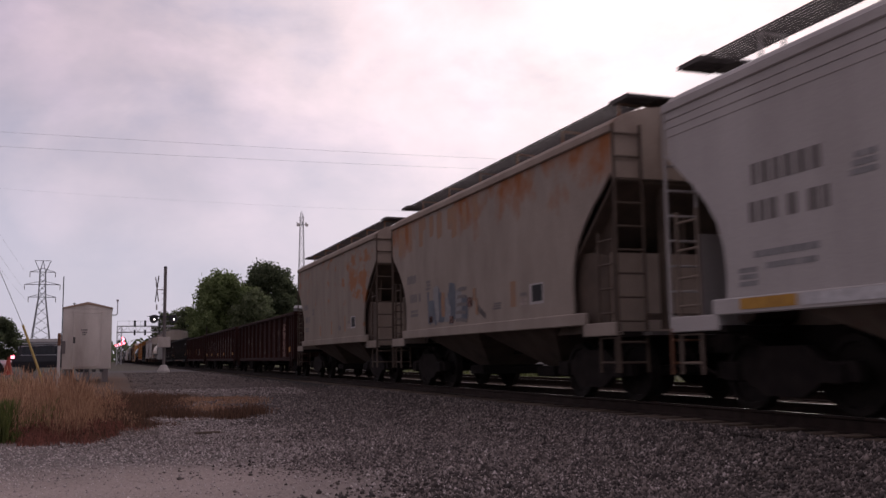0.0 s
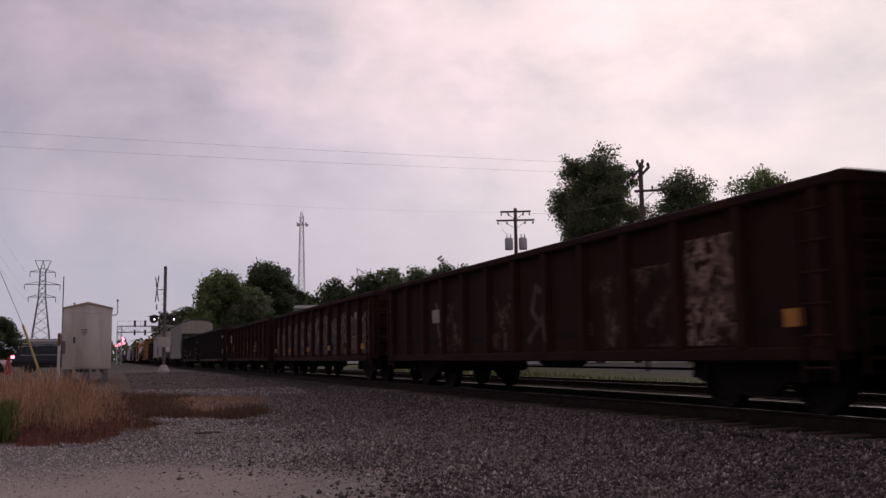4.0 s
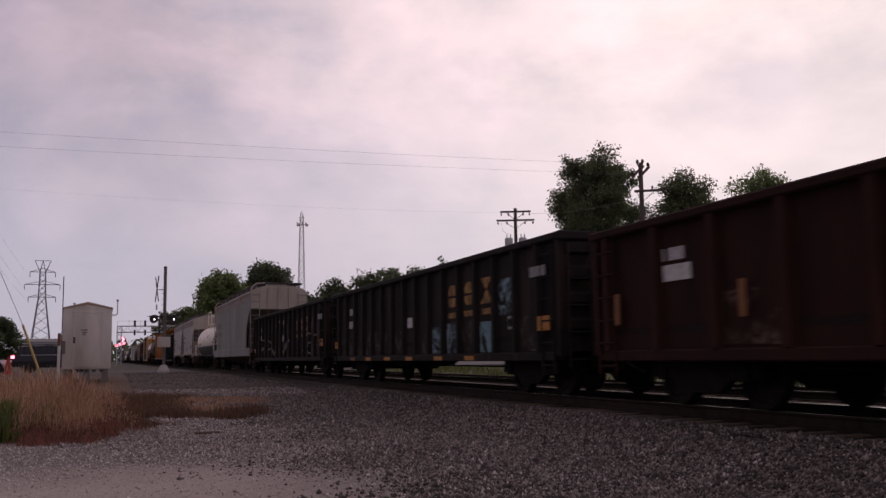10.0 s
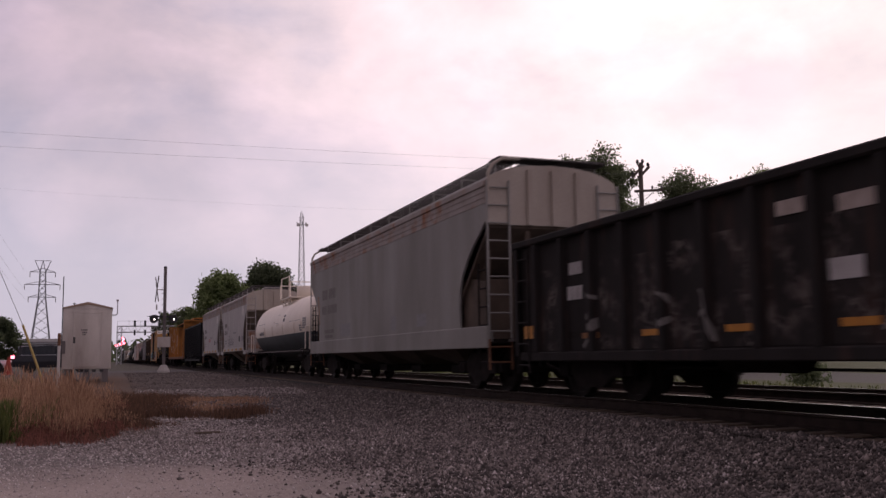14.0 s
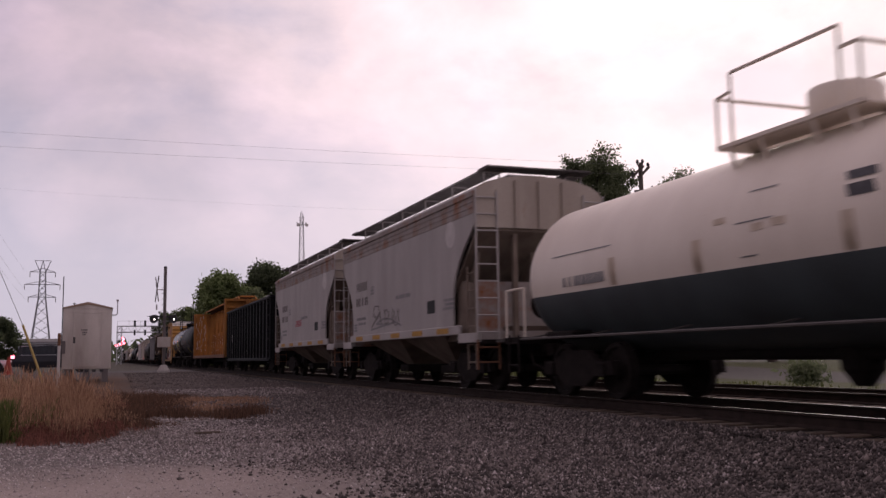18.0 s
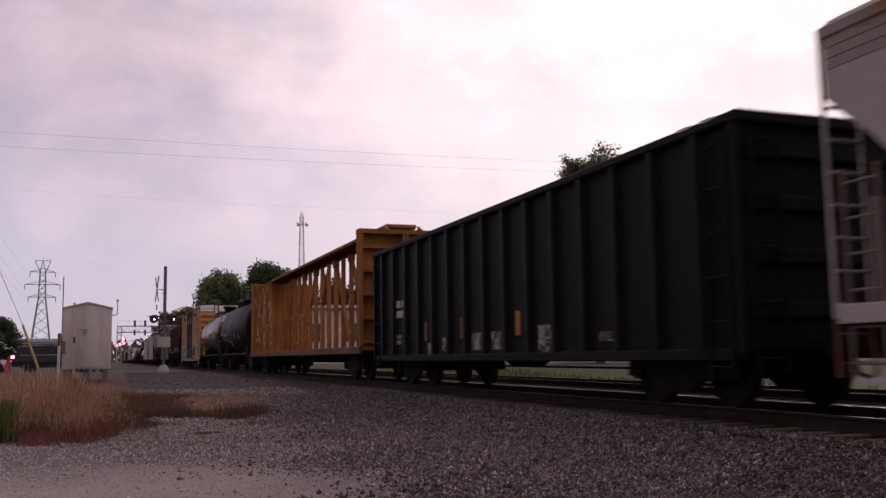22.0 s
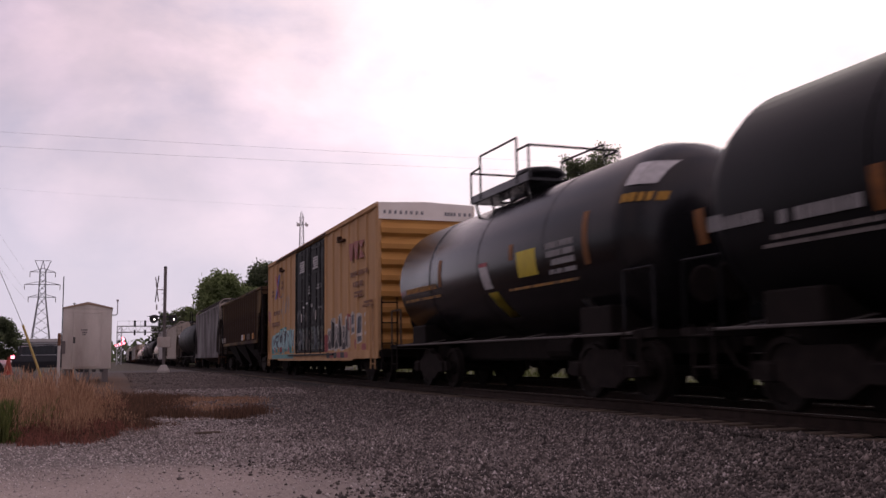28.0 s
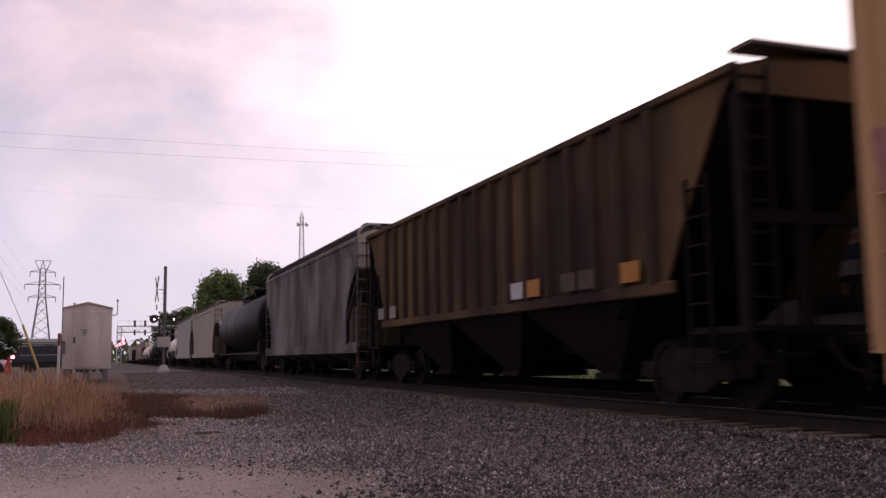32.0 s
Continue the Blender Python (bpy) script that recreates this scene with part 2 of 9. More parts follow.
M["gon_black"] = shade("worn_black_gondola_paint", (0.024, 0.021, 0.020), 0.8, dark=(0.010, 0.0085, 0.008), scale=1.5, streak=4, rust=(0.055, 0.032, 0.025), rust_amount=0.5, rust_scale=2.0, rust_soft=0.12, rust_run=4, bump=0.08, spec=0.12)
M["tank_black"] = shade("glossy_black_tank_paint", (0.010, 0.010, 0.012), 0.24, dark=(0.006, 0.006, 0.007), scale=1.2, streak=3, bump=0.015, spec=0.32)
M["tank_dull"] = shade("dull_black_tank_paint", (0.008, 0.008, 0.009), 0.5, dark=(0.004, 0.004, 0.005), scale=1.2, streak=3, bump=0.03, spec=0.08)
M["tank_white"] = shade("white_tank_paint", (0.78, 0.71, 0.61), 0.5, dark=(0.66, 0.59, 0.50), scale=1.2, streak=4, rust=(0.28, 0.2, 0.14), rust_amount=0.12, bump=0.03)
M["tan_streak"] = shade("faded_tan_streak", (0.62, 0.53, 0.42), 0.8, dark=(0.52, 0.44, 0.34), scale=5, bump=0)
M["tank_blue"] = shade("dark_blue_black_tank_paint", (0.060, 0.082, 0.088), 0.5, dark=(0.034, 0.043, 0.046), scale=0.9, bump=0.03)
M["yellow"] = shade("centerbeam_ochre_paint", (0.42, 0.185, 0.045), 0.85, dark=(0.20, 0.082, 0.026), scale=3.0, streak=5, rust=(0.10, 0.042, 0.026), rust_amount=0.52, rust_scale=2.2, rust_soft=0.1, rust_run=5, vary=0.2, bump=0.06, spec=0.2)
M["soffit"] = shade("dark_brown_chord_underside", (0.075, 0.038, 0.024), 0.9, dark=(0.04, 0.022, 0.016), scale=3, bump=0.08, spec=0.15)
M["sill_brown"] = shade("rusty_ochre_sill_paint", (0.20, 0.09, 0.045), 0.85, dark=(0.09, 0.045, 0.028), scale=3, rust=(0.30, 0.14, 0.06), rust_amount=0.4, bump=0.08)
M["worn_yellow"] = shade("worn_yellow_lettering", (0.40, 0.20, 0.035), 0.75, dark=(0.05, 0.035, 0.02), scale=5, spread=0.35, bump=0)
M["box_yellow"] = shade("boxcar_tan_yellow_paint", (0.51, 0.315, 0.155), 0.78, dark=(0.37, 0.21, 0.095), scale=1.8, streak=6, rust=(0.24, 0.115, 0.05), rust_amount=0.34, rust_scale=1.4, rust_soft=0.14, rust_run=7, bump=0.04)
M["dull_orange"] = shade("dull_orange_reflector", (0.24, 0.095, 0.018), 0.7, dark=(0.14, 0.055, 0.015), scale=9, bump=0)
M["box_red"] = shade("faded_red_paint", (0.36, 0.13, 0.12), 0.7, dark=(0.30, 0.12, 0.10), scale=5, bump=0)
M["box_brown"] = shade("faded_brown_lettering", (0.24, 0.12, 0.07), 0.7, dark=(0.17, 0.09, 0.055), scale=5, bump=0)
M["box_end"] = shade("boxcar_end_yellow_paint", (0.48, 0.25, 0.06), 0.7, dark=(0.38, 0.18, 0.045), scale=1.2, streak=3, rust=(0.2, 0.09, 0.04), rust_amount=0.2, bump=0.04)
M["box_white"] = shade("boxcar_white_panel", (0.86, 0.81, 0.74), 0.6, scale=2, dark=(0.74, 0.68, 0.60), rust=RUST, rust_amount=0.06, bump=0.02)
# grimy black of the underframes; also the painted shade of open hopper ends
M["under"] = shade("shaded_underframe_grime", (0.017, 0.013, 0.012), 0.9, dark=(0.010, 0.009, 0.008), scale=4, bump=0.2, spec=0.12)
M["truck"] = shade("cast_truck_steel", (0.024, 0.019, 0.017), 0.9, dark=(0.010, 0.008, 0.008), scale=5, bump=0.2, spec=0.12)
M["wheel"] = shade("wheel_steel", (0.026, 0.021, 0.019), 0.75, metal=0.2, dark=(0.012, 0.010, 0.009), scale=8, bump=0.1, spec=0.12)
M["deck"] = shade("roofwalk_steel", (0.14, 0.13, 0.125), 0.7, metal=0.2, dark=(0.09, 0.082, 0.078), scale=8, bump=0.1, spec=0.12)
# rust-flecked dark brown; the shade of the recessed ends is in the colour
M["shadow"] = shade("shaded_slope_sheet_paint", (0.105, 0.078, 0.058), 0.9, dark=(0.055, 0.04, 0.03), scale=2.5, rust=RUST, rust_amount=0.2)
M["white_mark"] = shade("white_lettering_paint", (0.60, 0.60, 0.60), 0.7, dark=(0.36, 0.36, 0.36), scale=12, bump=0)
M["grey_mark"] = shade("faded_lettering_paint", (0.26, 0.26, 0.26), 0.7, dark=(0.16, 0.16, 0.16), scale=12, bump=0)
M["dim_letter"] = shade("dim_brown_grey_lettering", (0.17, 0.155, 0.145), 0.75, dark=(0.12, 0.11, 0.105), scale=12, bump=0)
M["pale_disc"] = shade("pale_emblem_paint", (0.58, 0.56, 0.54), 0.7, dark=(0.46, 0.44, 0.42), scale=4, bump=0)
M["faint_mark"] = shade("faint_emblem_paint", (0.42, 0.40, 0.39), 0.7, dark=(0.30, 0.285, 0.275), scale=4, bump=0)
M["dark_mark"] = shade("dark_lettering_paint", (0.085, 0.085, 0.09), 0.7, dark=(0.05, 0.05, 0.055), scale=12, bump=0)
M["yellow_mark"] = shade("yellow_lettering_paint", (0.48, 0.26, 0.03), 0.65, dark=(0.30, 0.15, 0.02), scale=9, bump=0)
M["orange_mark"] = shade("orange_reflector", (0.46, 0.19, 0.012), 0.6, dark=(0.28, 0.11, 0.012), scale=9, bump=0)
M["red_mark"] = shade("red_lettering_paint", (0.40, 0.12, 0.12), 0.65, dark=(0.3, 0.05, 0.08), scale=9, bump=0)
M["blue_mark"] = shade("blue_lettering_paint", (0.08, 0.09, 0.40), 0.65, dark=(0.06, 0.07, 0.3), scale=9, bump=0)
M["pale_mark"] = shade("pale_spray_paint", (0.40, 0.34, 0.30), 0.7, dark=(0.2, 0.16, 0.14), scale=5, bump=0)
M["pink_mark"] = shade("pink_spray_paint", (0.42, 0.22, 0.20), 0.7, dark=(0.28, 0.13, 0.12), scale=5, bump=0)
M["steel_blue_mark"] = shade("steel_blue_spray_paint", (0.12, 0.14, 0.165), 0.7, dark=(0.06, 0.07, 0.085), scale=5, bump=0)
M["chalk"] = shade("white_chalk", (0.66, 0.62, 0.56), 0.8, dark=(0.42, 0.38, 0.33), scale=9, bump=0)
M["spray_black_paint"] = shade("black_spray_paint", (0.03, 0.03, 0.034), 0.6, dark=(0.018, 0.018, 0.02), scale=5, bump=0)
M["spray_white_paint"] = shade("worn_white_spray_paint", (0.60, 0.57, 0.53), 0.7, dark=(0.34, 0.31, 0.28), scale=4, spread=0.35, bump=0)
M["spray_grey_paint"] = shade("faded_grey_spray_paint", (0.15, 0.125, 0.113), 0.7, dark=(0.042, 0.033, 0.029), scale=3.5, spread=0.25, bump=0)
M["spray_ash_paint"] = shade("faded_ash_pink_spray_paint", (0.235, 0.15, 0.122), 0.75, dark=(0.045, 0.022, 0.017), scale=3.5, spread=0.25, bump=0)
M["spray_dust_paint"] = shade("dusty_brown_spray_paint", (0.10, 0.060, 0.048), 0.8, dark=(0.035, 0.018, 0.014), scale=2.5, spread=0.3, bump=0)
M["spray_sky_paint"] = shade("sky_blue_spray_paint", (0.36, 0.56, 0.58), 0.65, dark=(0.24, 0.42, 0.45), scale=3, bump=0)
M["spray_teal_paint"] = shade("teal_spray_paint", (0.12, 0.33, 0.33), 0.65, dark=(0.08, 0.23, 0.235), scale=4, bump=0)
M["spray_red_paint"] = shade("dull_red_spray_paint", (0.34, 0.10, 0.10), 0.7, dark=(0.24, 0.08, 0.08), scale=4, bump=0)
M["sign_yellow"] = shade("yellow_placard", (0.62, 0.52, 0.05), 0.6, dark=(0.5, 0.4, 0.05), scale=6, bump=0)


def spray(name, like, one, two, scale=1.6, seed=0.0, worn=0.5, cover=0.0):
    """Old spray paint: broken strokes and fills of two colours over the car's own paint."""
    m = M[like].copy()
    m.name = name
    n, l = m.node_tree.nodes, m.node_tree.links
    b = n["Principled BSDF"]
    last = b.inputs["Base Color"].links[0].from_socket
    co = n.new("ShaderNodeTexCoord")
    for k, colour in enumerate((two, one)):
        mp = n.new("ShaderNodeMapping")
        mp.inputs["Location"].default_value = (seed, seed * 1.7 + 3 * k, 2.1 * k)
        mp.inputs["Scale"].default_value = (0, 1.1, 0.9)
        l.new(co.outputs["Object"], mp.inputs[0])
        t = n.new("ShaderNodeTexNoise")
        t.inputs["Scale"].default_value, t.inputs["Detail"].default_value, t.inputs["Distortion"].default_value = scale * (1 + 0.5 * k), 2.5, 1.6
        l.new(mp.outputs[0], t.inputs["Vector"])
        if k:
            d = n.new("ShaderNodeMath")
            d.operation = "SUBTRACT"
            d.inputs[1].default_value = 0.5
            ab = n.new("ShaderNodeMath")
            ab.operation = "ABSOLUTE"
            l.new(t.outputs["Fac"], d.inputs[0])
            l.new(d.outputs[0], ab.inputs[0])
            src, lo, hi = ab.outputs[0], 0.06, 0.035
        else:
            src, lo, hi = t.outputs["Fac"], 0.50 - cover, 0.53 - cover
        mr = n.new("ShaderNodeMapRange")
        mr.inputs["From Min"].default_value, mr.inputs["From Max"].default_value = lo, hi
        l.new(src, mr.inputs["Value"])
        ws = n.new("ShaderNodeTexNoise")
        ws.inputs["Scale"].default_value, ws.inputs["Detail"].default_value = 2.2, 6
        l.new(co.outputs["Object"], ws.inputs["Vector"])
        wr = n.new("ShaderNodeMapRange")
        wr.inputs["From Min"].default_value, wr.inputs["From Max"].default_value = 0.3 + 0.3 * worn, 0.5 + 0.3 * worn
        l.new(ws.outputs["Fac"], wr.inputs["Value"])
        mu = n.new("ShaderNodeMath")
        mu.operation = "MULTIPLY"
        l.new(mr.outputs[0], mu.inputs[0])
        l.new(wr.outputs[0], mu.inputs[1])
        mx = n.new("ShaderNodeMix")
        mx.data_type = "RGBA"
        mx.inputs["B"].default_value = (*colour, 1)
        l.new(mu.outputs[0], mx.inputs["Factor"])
        l.new(last, mx.inputs["A"])
        last = mx.outputs["Result"]
    l.new(last, b.inputs["Base Color"])
    return m


M["rust_streak"] = shade("orange_streak_paint", (0.30, 0.17, 0.09), 0.8, dark=(0.24, 0.16, 0.11), scale=6, spread=0.3, bump=0)
M["spray_pink"] = spray("pale_pink_graffiti", "rust_body", (0.29, 0.195, 0.165), (0.15, 0.09, 0.075), 3.0, 0.3, 0.1)
M["spray_teal_black"] = spray("pale_teal_graffiti_on_black", "gon_black", (0.10, 0.16, 0.18), (0.17, 0.28, 0.31), 1.6, 2.7, -0.6, 0.14)
M["spray_dim"] = spray("faded_dark_graffiti", "gon_black", (0.10, 0.085, 0.078), (0.05, 0.038, 0.034), 2.0, 9.0, 0.55)
M["spray_blue"] = spray("blue_grey_graffiti", "gon_black", (0.19, 0.28, 0.31), (0.07, 0.11, 0.135), 2.0, 2.0, 0.1)
M["spray_door"] = spray("grey_graffiti_on_black", "black", (0.15, 0.16, 0.165), (0.045, 0.052, 0.06), 1.7, 3.3, 0.45)
M["spray_door_low"] = spray("pale_graffiti_on_black", "black", (0.22, 0.24, 0.22), (0.09, 0.12, 0.125), 1.3, 12.0, 0.0, 0.04)
M["spray_rust"] = spray("faint_graffiti_on_rust", "rust_body", (0.15, 0.11, 0.09), (0.07, 0.04, 0.032), 2.6, 7.0, 0.6)
M["spray_chalk"] = spray("white_smear_on_black", "black", (0.28, 0.27, 0.265), (0.36, 0.35, 0.34), 2.6, 6.6, 0.15, -0.02)
M["slope_pale"] = shade("pale_slope_sheet_paint", (0.23, 0.19, 0.155), 0.85, dark=(0.13, 0.10, 0.08), scale=2.0, rust=(0.15, 0.075, 0.04), rust_amount=0.35, rust_scale=1.5, rust_soft=0.08, bump=0.05, spec=0.15)
M["chord_rust"] = shade("rust_stained_pale_chord", (0.34, 0.31, 0.29), 0.8, dark=(0.24, 0.21, 0.19), scale=2.0, rust=(0.26, 0.10, 0.04), rust_amount=0.6, rust_scale=1.4, rust_soft=0.06, rust_run=1, bump=0.05, spec=0.2)

# ---- mesh helpers ----
def part(name, bm, material, parent, label="", smooth=False):
    """Link bm as one mesh under parent, in the parent's own space."""
    me = bpy.data.meshes.new(name)
    bm.normal_update()
    bm.to_mesh(me)
    bm.free()
    me.materials.append(material)
    if smooth:
        me.shade_smooth()
    ob = new(name, me)
    ob.parent = parent
    return tagged(ob, label) if label else ob


def again(name, like, parent, m=None):
    """Another piece on the same mesh."""
    ob = new(name, like.data)
    ob.parent = parent
    if m:
        ob.matrix_basis = m
    return ob


def thing(name, label, category, group="", m=None, kind=""):
    ob = new(name)
    ob.empty_display_size = 0.3
    if m:
        ob.matrix_world = m
    return tagged(ob, label, category, group, kind)


def box(bm, x0, x1, y0, y1, z0, z1, bevel=0.0):
    vs = [bm.verts.new((x, y, z)) for x in (x0, x1) for y in (y0, y1) for z in (z0, z1)]
    fs = [bm.faces.new([vs[i] for i in q]) for q in ((0, 1, 3, 2), (4, 6, 7, 5), (0, 4, 5, 1), (2, 3, 7, 6), (0, 2, 6, 4), (1, 5, 7, 3))]
    if bevel:
        es = {ed for f in fs for ed in f.edges}
        bmesh.ops.bevel(bm, geom=list(es), offset=bevel, segments=1, affect="EDGES")
    return bm


def cube(x0, x1, y0, y1, z0, z1, bevel=0.0):
    return box(bmesh.new(), x0, x1, y0, y1, z0, z1, bevel)


def rod(bm, a, b, r, seg=6, r2=None):
    """A bar from a to b, tapering to r2."""
    a, b = Vector(a), Vector(b)
    d = (b - a).normalized()
    u = d.orthogonal().normalized()
    v = d.cross(u)
    r2 = r if r2 is None else r2
    rings = []
    for p, q in ((a, r), (b, r2)):
        rings.append([bm.verts.new(p + q * (math.cos(2 * math.pi * i / seg) * u + math.sin(2 * math.pi * i / seg) * v)) for i in range(seg)])
    for i in range(seg):
        j = (i + 1) % seg
        bm.faces.new((rings[0][i], rings[0][j], rings[1][j], rings[1][i]))
    bm.faces.new(rings[0][::-1])
    bm.faces.new(rings[1])
    return bm


def bend(bm, pts, r, seg=6):
    for a, b in zip(pts, pts[1:]):
        rod(bm, a, b, r, seg)
    return bm


def slab(bm, outline, axis, a, b):
    """A flat outline, as 2D points, drawn out from a to b along axis; the points are the two other axes in order."""
    def at(p, w):
        return {"x": (w, p[0], p[1]), "y": (p[0], w, p[1]), "z": (p[0], p[1], w)}[axis]
    lo = [bm.verts.new(at(p, a)) for p in outline]
    hi = [bm.verts.new(at(p, b)) for p in outline]
    n = len(outline)
    bm.faces.new(lo[::-1])
    bm.faces.new(hi)
    for i in range(n):
        j = (i + 1) % n
        bm.faces.new((lo[i], lo[j], hi[j], hi[i]))
    bmesh.ops.recalc_face_normals(bm, faces=bm.faces[:])
    return bm


def lathe(bm, profile, axis="z", seg=24, centre=(0, 0, 0)):
    """Turn (radius, height) points round an axis through centre."""
    rings = []
    for r, h in profile:
        ring = []
        for i in range(seg):
            c, s = r * math.cos(2 * math.pi * i / seg), r * math.sin(2 * math.pi * i / seg)
            p = {"z": (c, s, h), "y": (c, h, s), "x": (h, c, s)}[axis]
            ring.append(bm.verts.new(Vector(p) + Vector(centre)))
        rings.append(ring)
    for a, b in zip(rings, rings[1:]):
        for i in range(seg):
            j = (i + 1) % seg
            bm.faces.new((a[i], a[j], b[j], b[i]))
    if profile[0][0] > 1e-4:
        bm.faces.new(rings[0][::-1])
    if profile[-1][0] > 1e-4:
        bm.faces.new(rings[-1])
    bmesh.ops.remove_doubles(bm, verts=bm.verts[:], dist=1e-5)
    bmesh.ops.recalc_face_normals(bm, faces=bm.faces[:])
    return bm
# ---- ground ----
def smooth(a, b, v):
    v = max(0.0, min(1.0, (v - a) / (b - a)))
    return v * v * (3 - 2 * v)


def ground_z(x, y):
    """Height of the ground: low by the camera, up to rail level at the road crossing, ballast banks along the tracks."""
    base = -0.60 + 0.66 * smooth(20, 50, y) if x < 9 else -0.38 + 0.40 * smooth(30, 50, y)
    bed = -0.20
    if 6.95 <= x <= 14.6:
        return max(base, bed) if base < bed else (bed + (base - bed) * 0.0)
    if x < 6.95:
        z = bed - (6.95 - x) * 0.40
        return max(base, z) if base < bed else base - (base - bed) * smooth(5.0, 6.95, x)
    z = bed - (x - 14.6) * 0.30
    return max(base, z) if base < bed else bed + (base - bed) * smooth(14.6, 16.5, x)


def ruts(x, y):
    """Small unevenness of the gravel."""
    if -9 < x < 6.9 and y < 45:
        return 0.02 * noise.noise(Vector((x * 0.8, y * 0.8, 0))) + 0.04 * noise.noise(Vector((x * 0.25, y * 0.25, 3)))
    return 0.0


def ground_material():
    m = bpy.data.materials.new("ground_gravel_grass_and_road")
    m.use_nodes = True
    nt = m.node_tree
    n, l = nt.nodes, nt.links
    b = n["Principled BSDF"]
    b.inputs["Roughness"].default_value = 0.95
    b.inputs["Specular IOR Level"].default_value = 0.2
    geo = n.new("ShaderNodeNewGeometry")
    sep = n.new("ShaderNodeSeparateXYZ")
    l.new(geo.outputs["Position"], sep.inputs[0])

    def noise_node(scale, detail=6):
        k = n.new("ShaderNodeTexNoise")
        k.inputs["Scale"].default_value, k.inputs["Detail"].default_value = scale, detail
        l.new(geo.outputs["Position"], k.inputs["Vector"])
        return k

    def band(src, a, c, wob, amount):
        """0 below a, 1 above c, with a ragged edge."""
        ad = n.new("ShaderNodeMath")
        ad.operation = "MULTIPLY_ADD"
        ad.inputs[1].default_value = amount
        l.new(wob.outputs["Fac"], ad.inputs[0])
        l.new(src, ad.inputs[2])
        mr = n.new("ShaderNodeMapRange")
        mr.inputs["From Min"].default_value, mr.inputs["From Max"].default_value = a + amount / 2, c + amount / 2
        l.new(ad.outputs[0], mr.inputs["Value"])
        return mr.outputs[0]

    def mul(a, c):
        k = n.new("ShaderNodeMath")
        k.operation = "MULTIPLY"
        l.new(a, k.inputs[0])
        l.new(c, k.inputs[1])
        return k.outputs[0]

    def inv(a):
        k = n.new("ShaderNodeMath")
        k.operation = "SUBTRACT"
        k.inputs[0].default_value = 1
        l.new(a, k.inputs[1])
        return k.outputs[0]

    def mixc(f, a, c):
        k = n.new("ShaderNodeMix")
        k.data_type = "RGBA"
        if f is not None:
            l.new(f, k.inputs["Factor"])
        for key, val in (("A", a), ("B", c)):
            if isinstance(val, tuple):
                k.inputs[key].default_value = (*[0.94 * q for q in val], 1)
            else:
                l.new(val, k.inputs[key])
        return k.outputs["Result"]

    wob, patchy, grain = noise_node(0.35), noise_node(1.3), noise_node(14, 8)
    vor = n.new("ShaderNodeTexVoronoi")
    vor.inputs["Scale"].default_value = 17
    l.new(geo.outputs["Position"], vor.inputs["Vector"])
    vbw = n.new("ShaderNodeRGBToBW")
    l.new(vor.outputs["Color"], vbw.inputs[0])
    ramp = n.new("ShaderNodeMapRange")
    ramp.inputs["From Min"].default_value, ramp.inputs["From Max"].default_value = 0.1, 0.95
    l.new(vbw.outputs[0], ramp.inputs["Value"])
    gravel = mixc(ramp.outputs[0], (0.066, 0.055, 0.05), (0.20, 0.175, 0.16))
    vor2 = n.new("ShaderNodeTexVoronoi")
    vor2.inputs["Scale"].default_value = 46
    l.new(geo.outputs["Position"], vor2.inputs["Vector"])
    v2 = n.new("ShaderNodeRGBToBW")
    l.new(vor2.outputs["Color"], v2.inputs[0])
    dirt = mixc(v2.outputs[0], mixc(patchy.outputs["Fac"], (0.18, 0.142, 0.124), (0.275, 0.22, 0.195)), mixc(grain.outputs["Fac"], (0.28, 0.232, 0.208), (0.42, 0.36, 0.328)))
    grass = mixc(patchy.outputs["Fac"], (0.04, 0.05, 0.018), (0.095, 0.095, 0.042))
    road = mixc(grain.outputs["Fac"], (0.05, 0.045, 0.044), (0.11, 0.10, 0.097))
    # near-black bed: shade below the train put into the ballast colour
    bed_shade = mixc(patchy.outputs["Fac"], (0.010, 0.009, 0.008), (0.026, 0.022, 0.020))
    lot = mixc(grain.outputs["Fac"], (0.062, 0.057, 0.05), (0.105, 0.097, 0.086))
    X, Y = sep.outputs["X"], sep.outputs["Y"]
    away = band(Y, 19.0, 26.0, wob, 6.0)
    gravel = mixc(away, gravel, mixc(grain.outputs["Fac"], (0.042, 0.031, 0.027), (0.10, 0.076, 0.066)))
    near = inv(band(Y, 11.0, 13.5, wob, 5.0))              # worn dirt track by the camera
    left = inv(band(X, 1.0, 3.6, wob, 3.0))
    c = mixc(mul(near, left), gravel, dirt)
    # rank grass patch
    g = mul(mul(band(Y, 16.6, 18.0, wob, 2.5), inv(band(X, 0.2, 1.6, wob, 3.0))), inv(band(Y, 44, 47, wob, 2)))
    c = mixc(g, c, mixc(patchy.outputs["Fac"], (0.075, 0.038, 0.028), (0.12, 0.075, 0.045)))
    far = mul(band(Y, 66, 69, wob, 3), inv(band(X, 4.0, 6.0, wob, 2)))
    c = mixc(far, c, mixc(patchy.outputs["Fac"], (0.05, 0.045, 0.032), (0.09, 0.08, 0.06)))
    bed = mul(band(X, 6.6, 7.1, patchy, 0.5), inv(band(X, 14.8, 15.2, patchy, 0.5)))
    # the track bed takes the painted shade
    c = mixc(bed, c, bed_shade)
    right = band(X, 14.9, 15.6, wob, 1.0)
    c = mixc(right, c, grass)
    c = mixc(mul(band(X, 17.6, 18.2, wob, 2.0), inv(band(Y, 20.5, 22.5, wob, 3.0))), c, lot)
    c = mixc(mul(mul(band(X, 24, 25, wob, 1), inv(band(X, 33, 34, wob, 1))), band(Y, 8, 9, wob, 1)), c, lot)
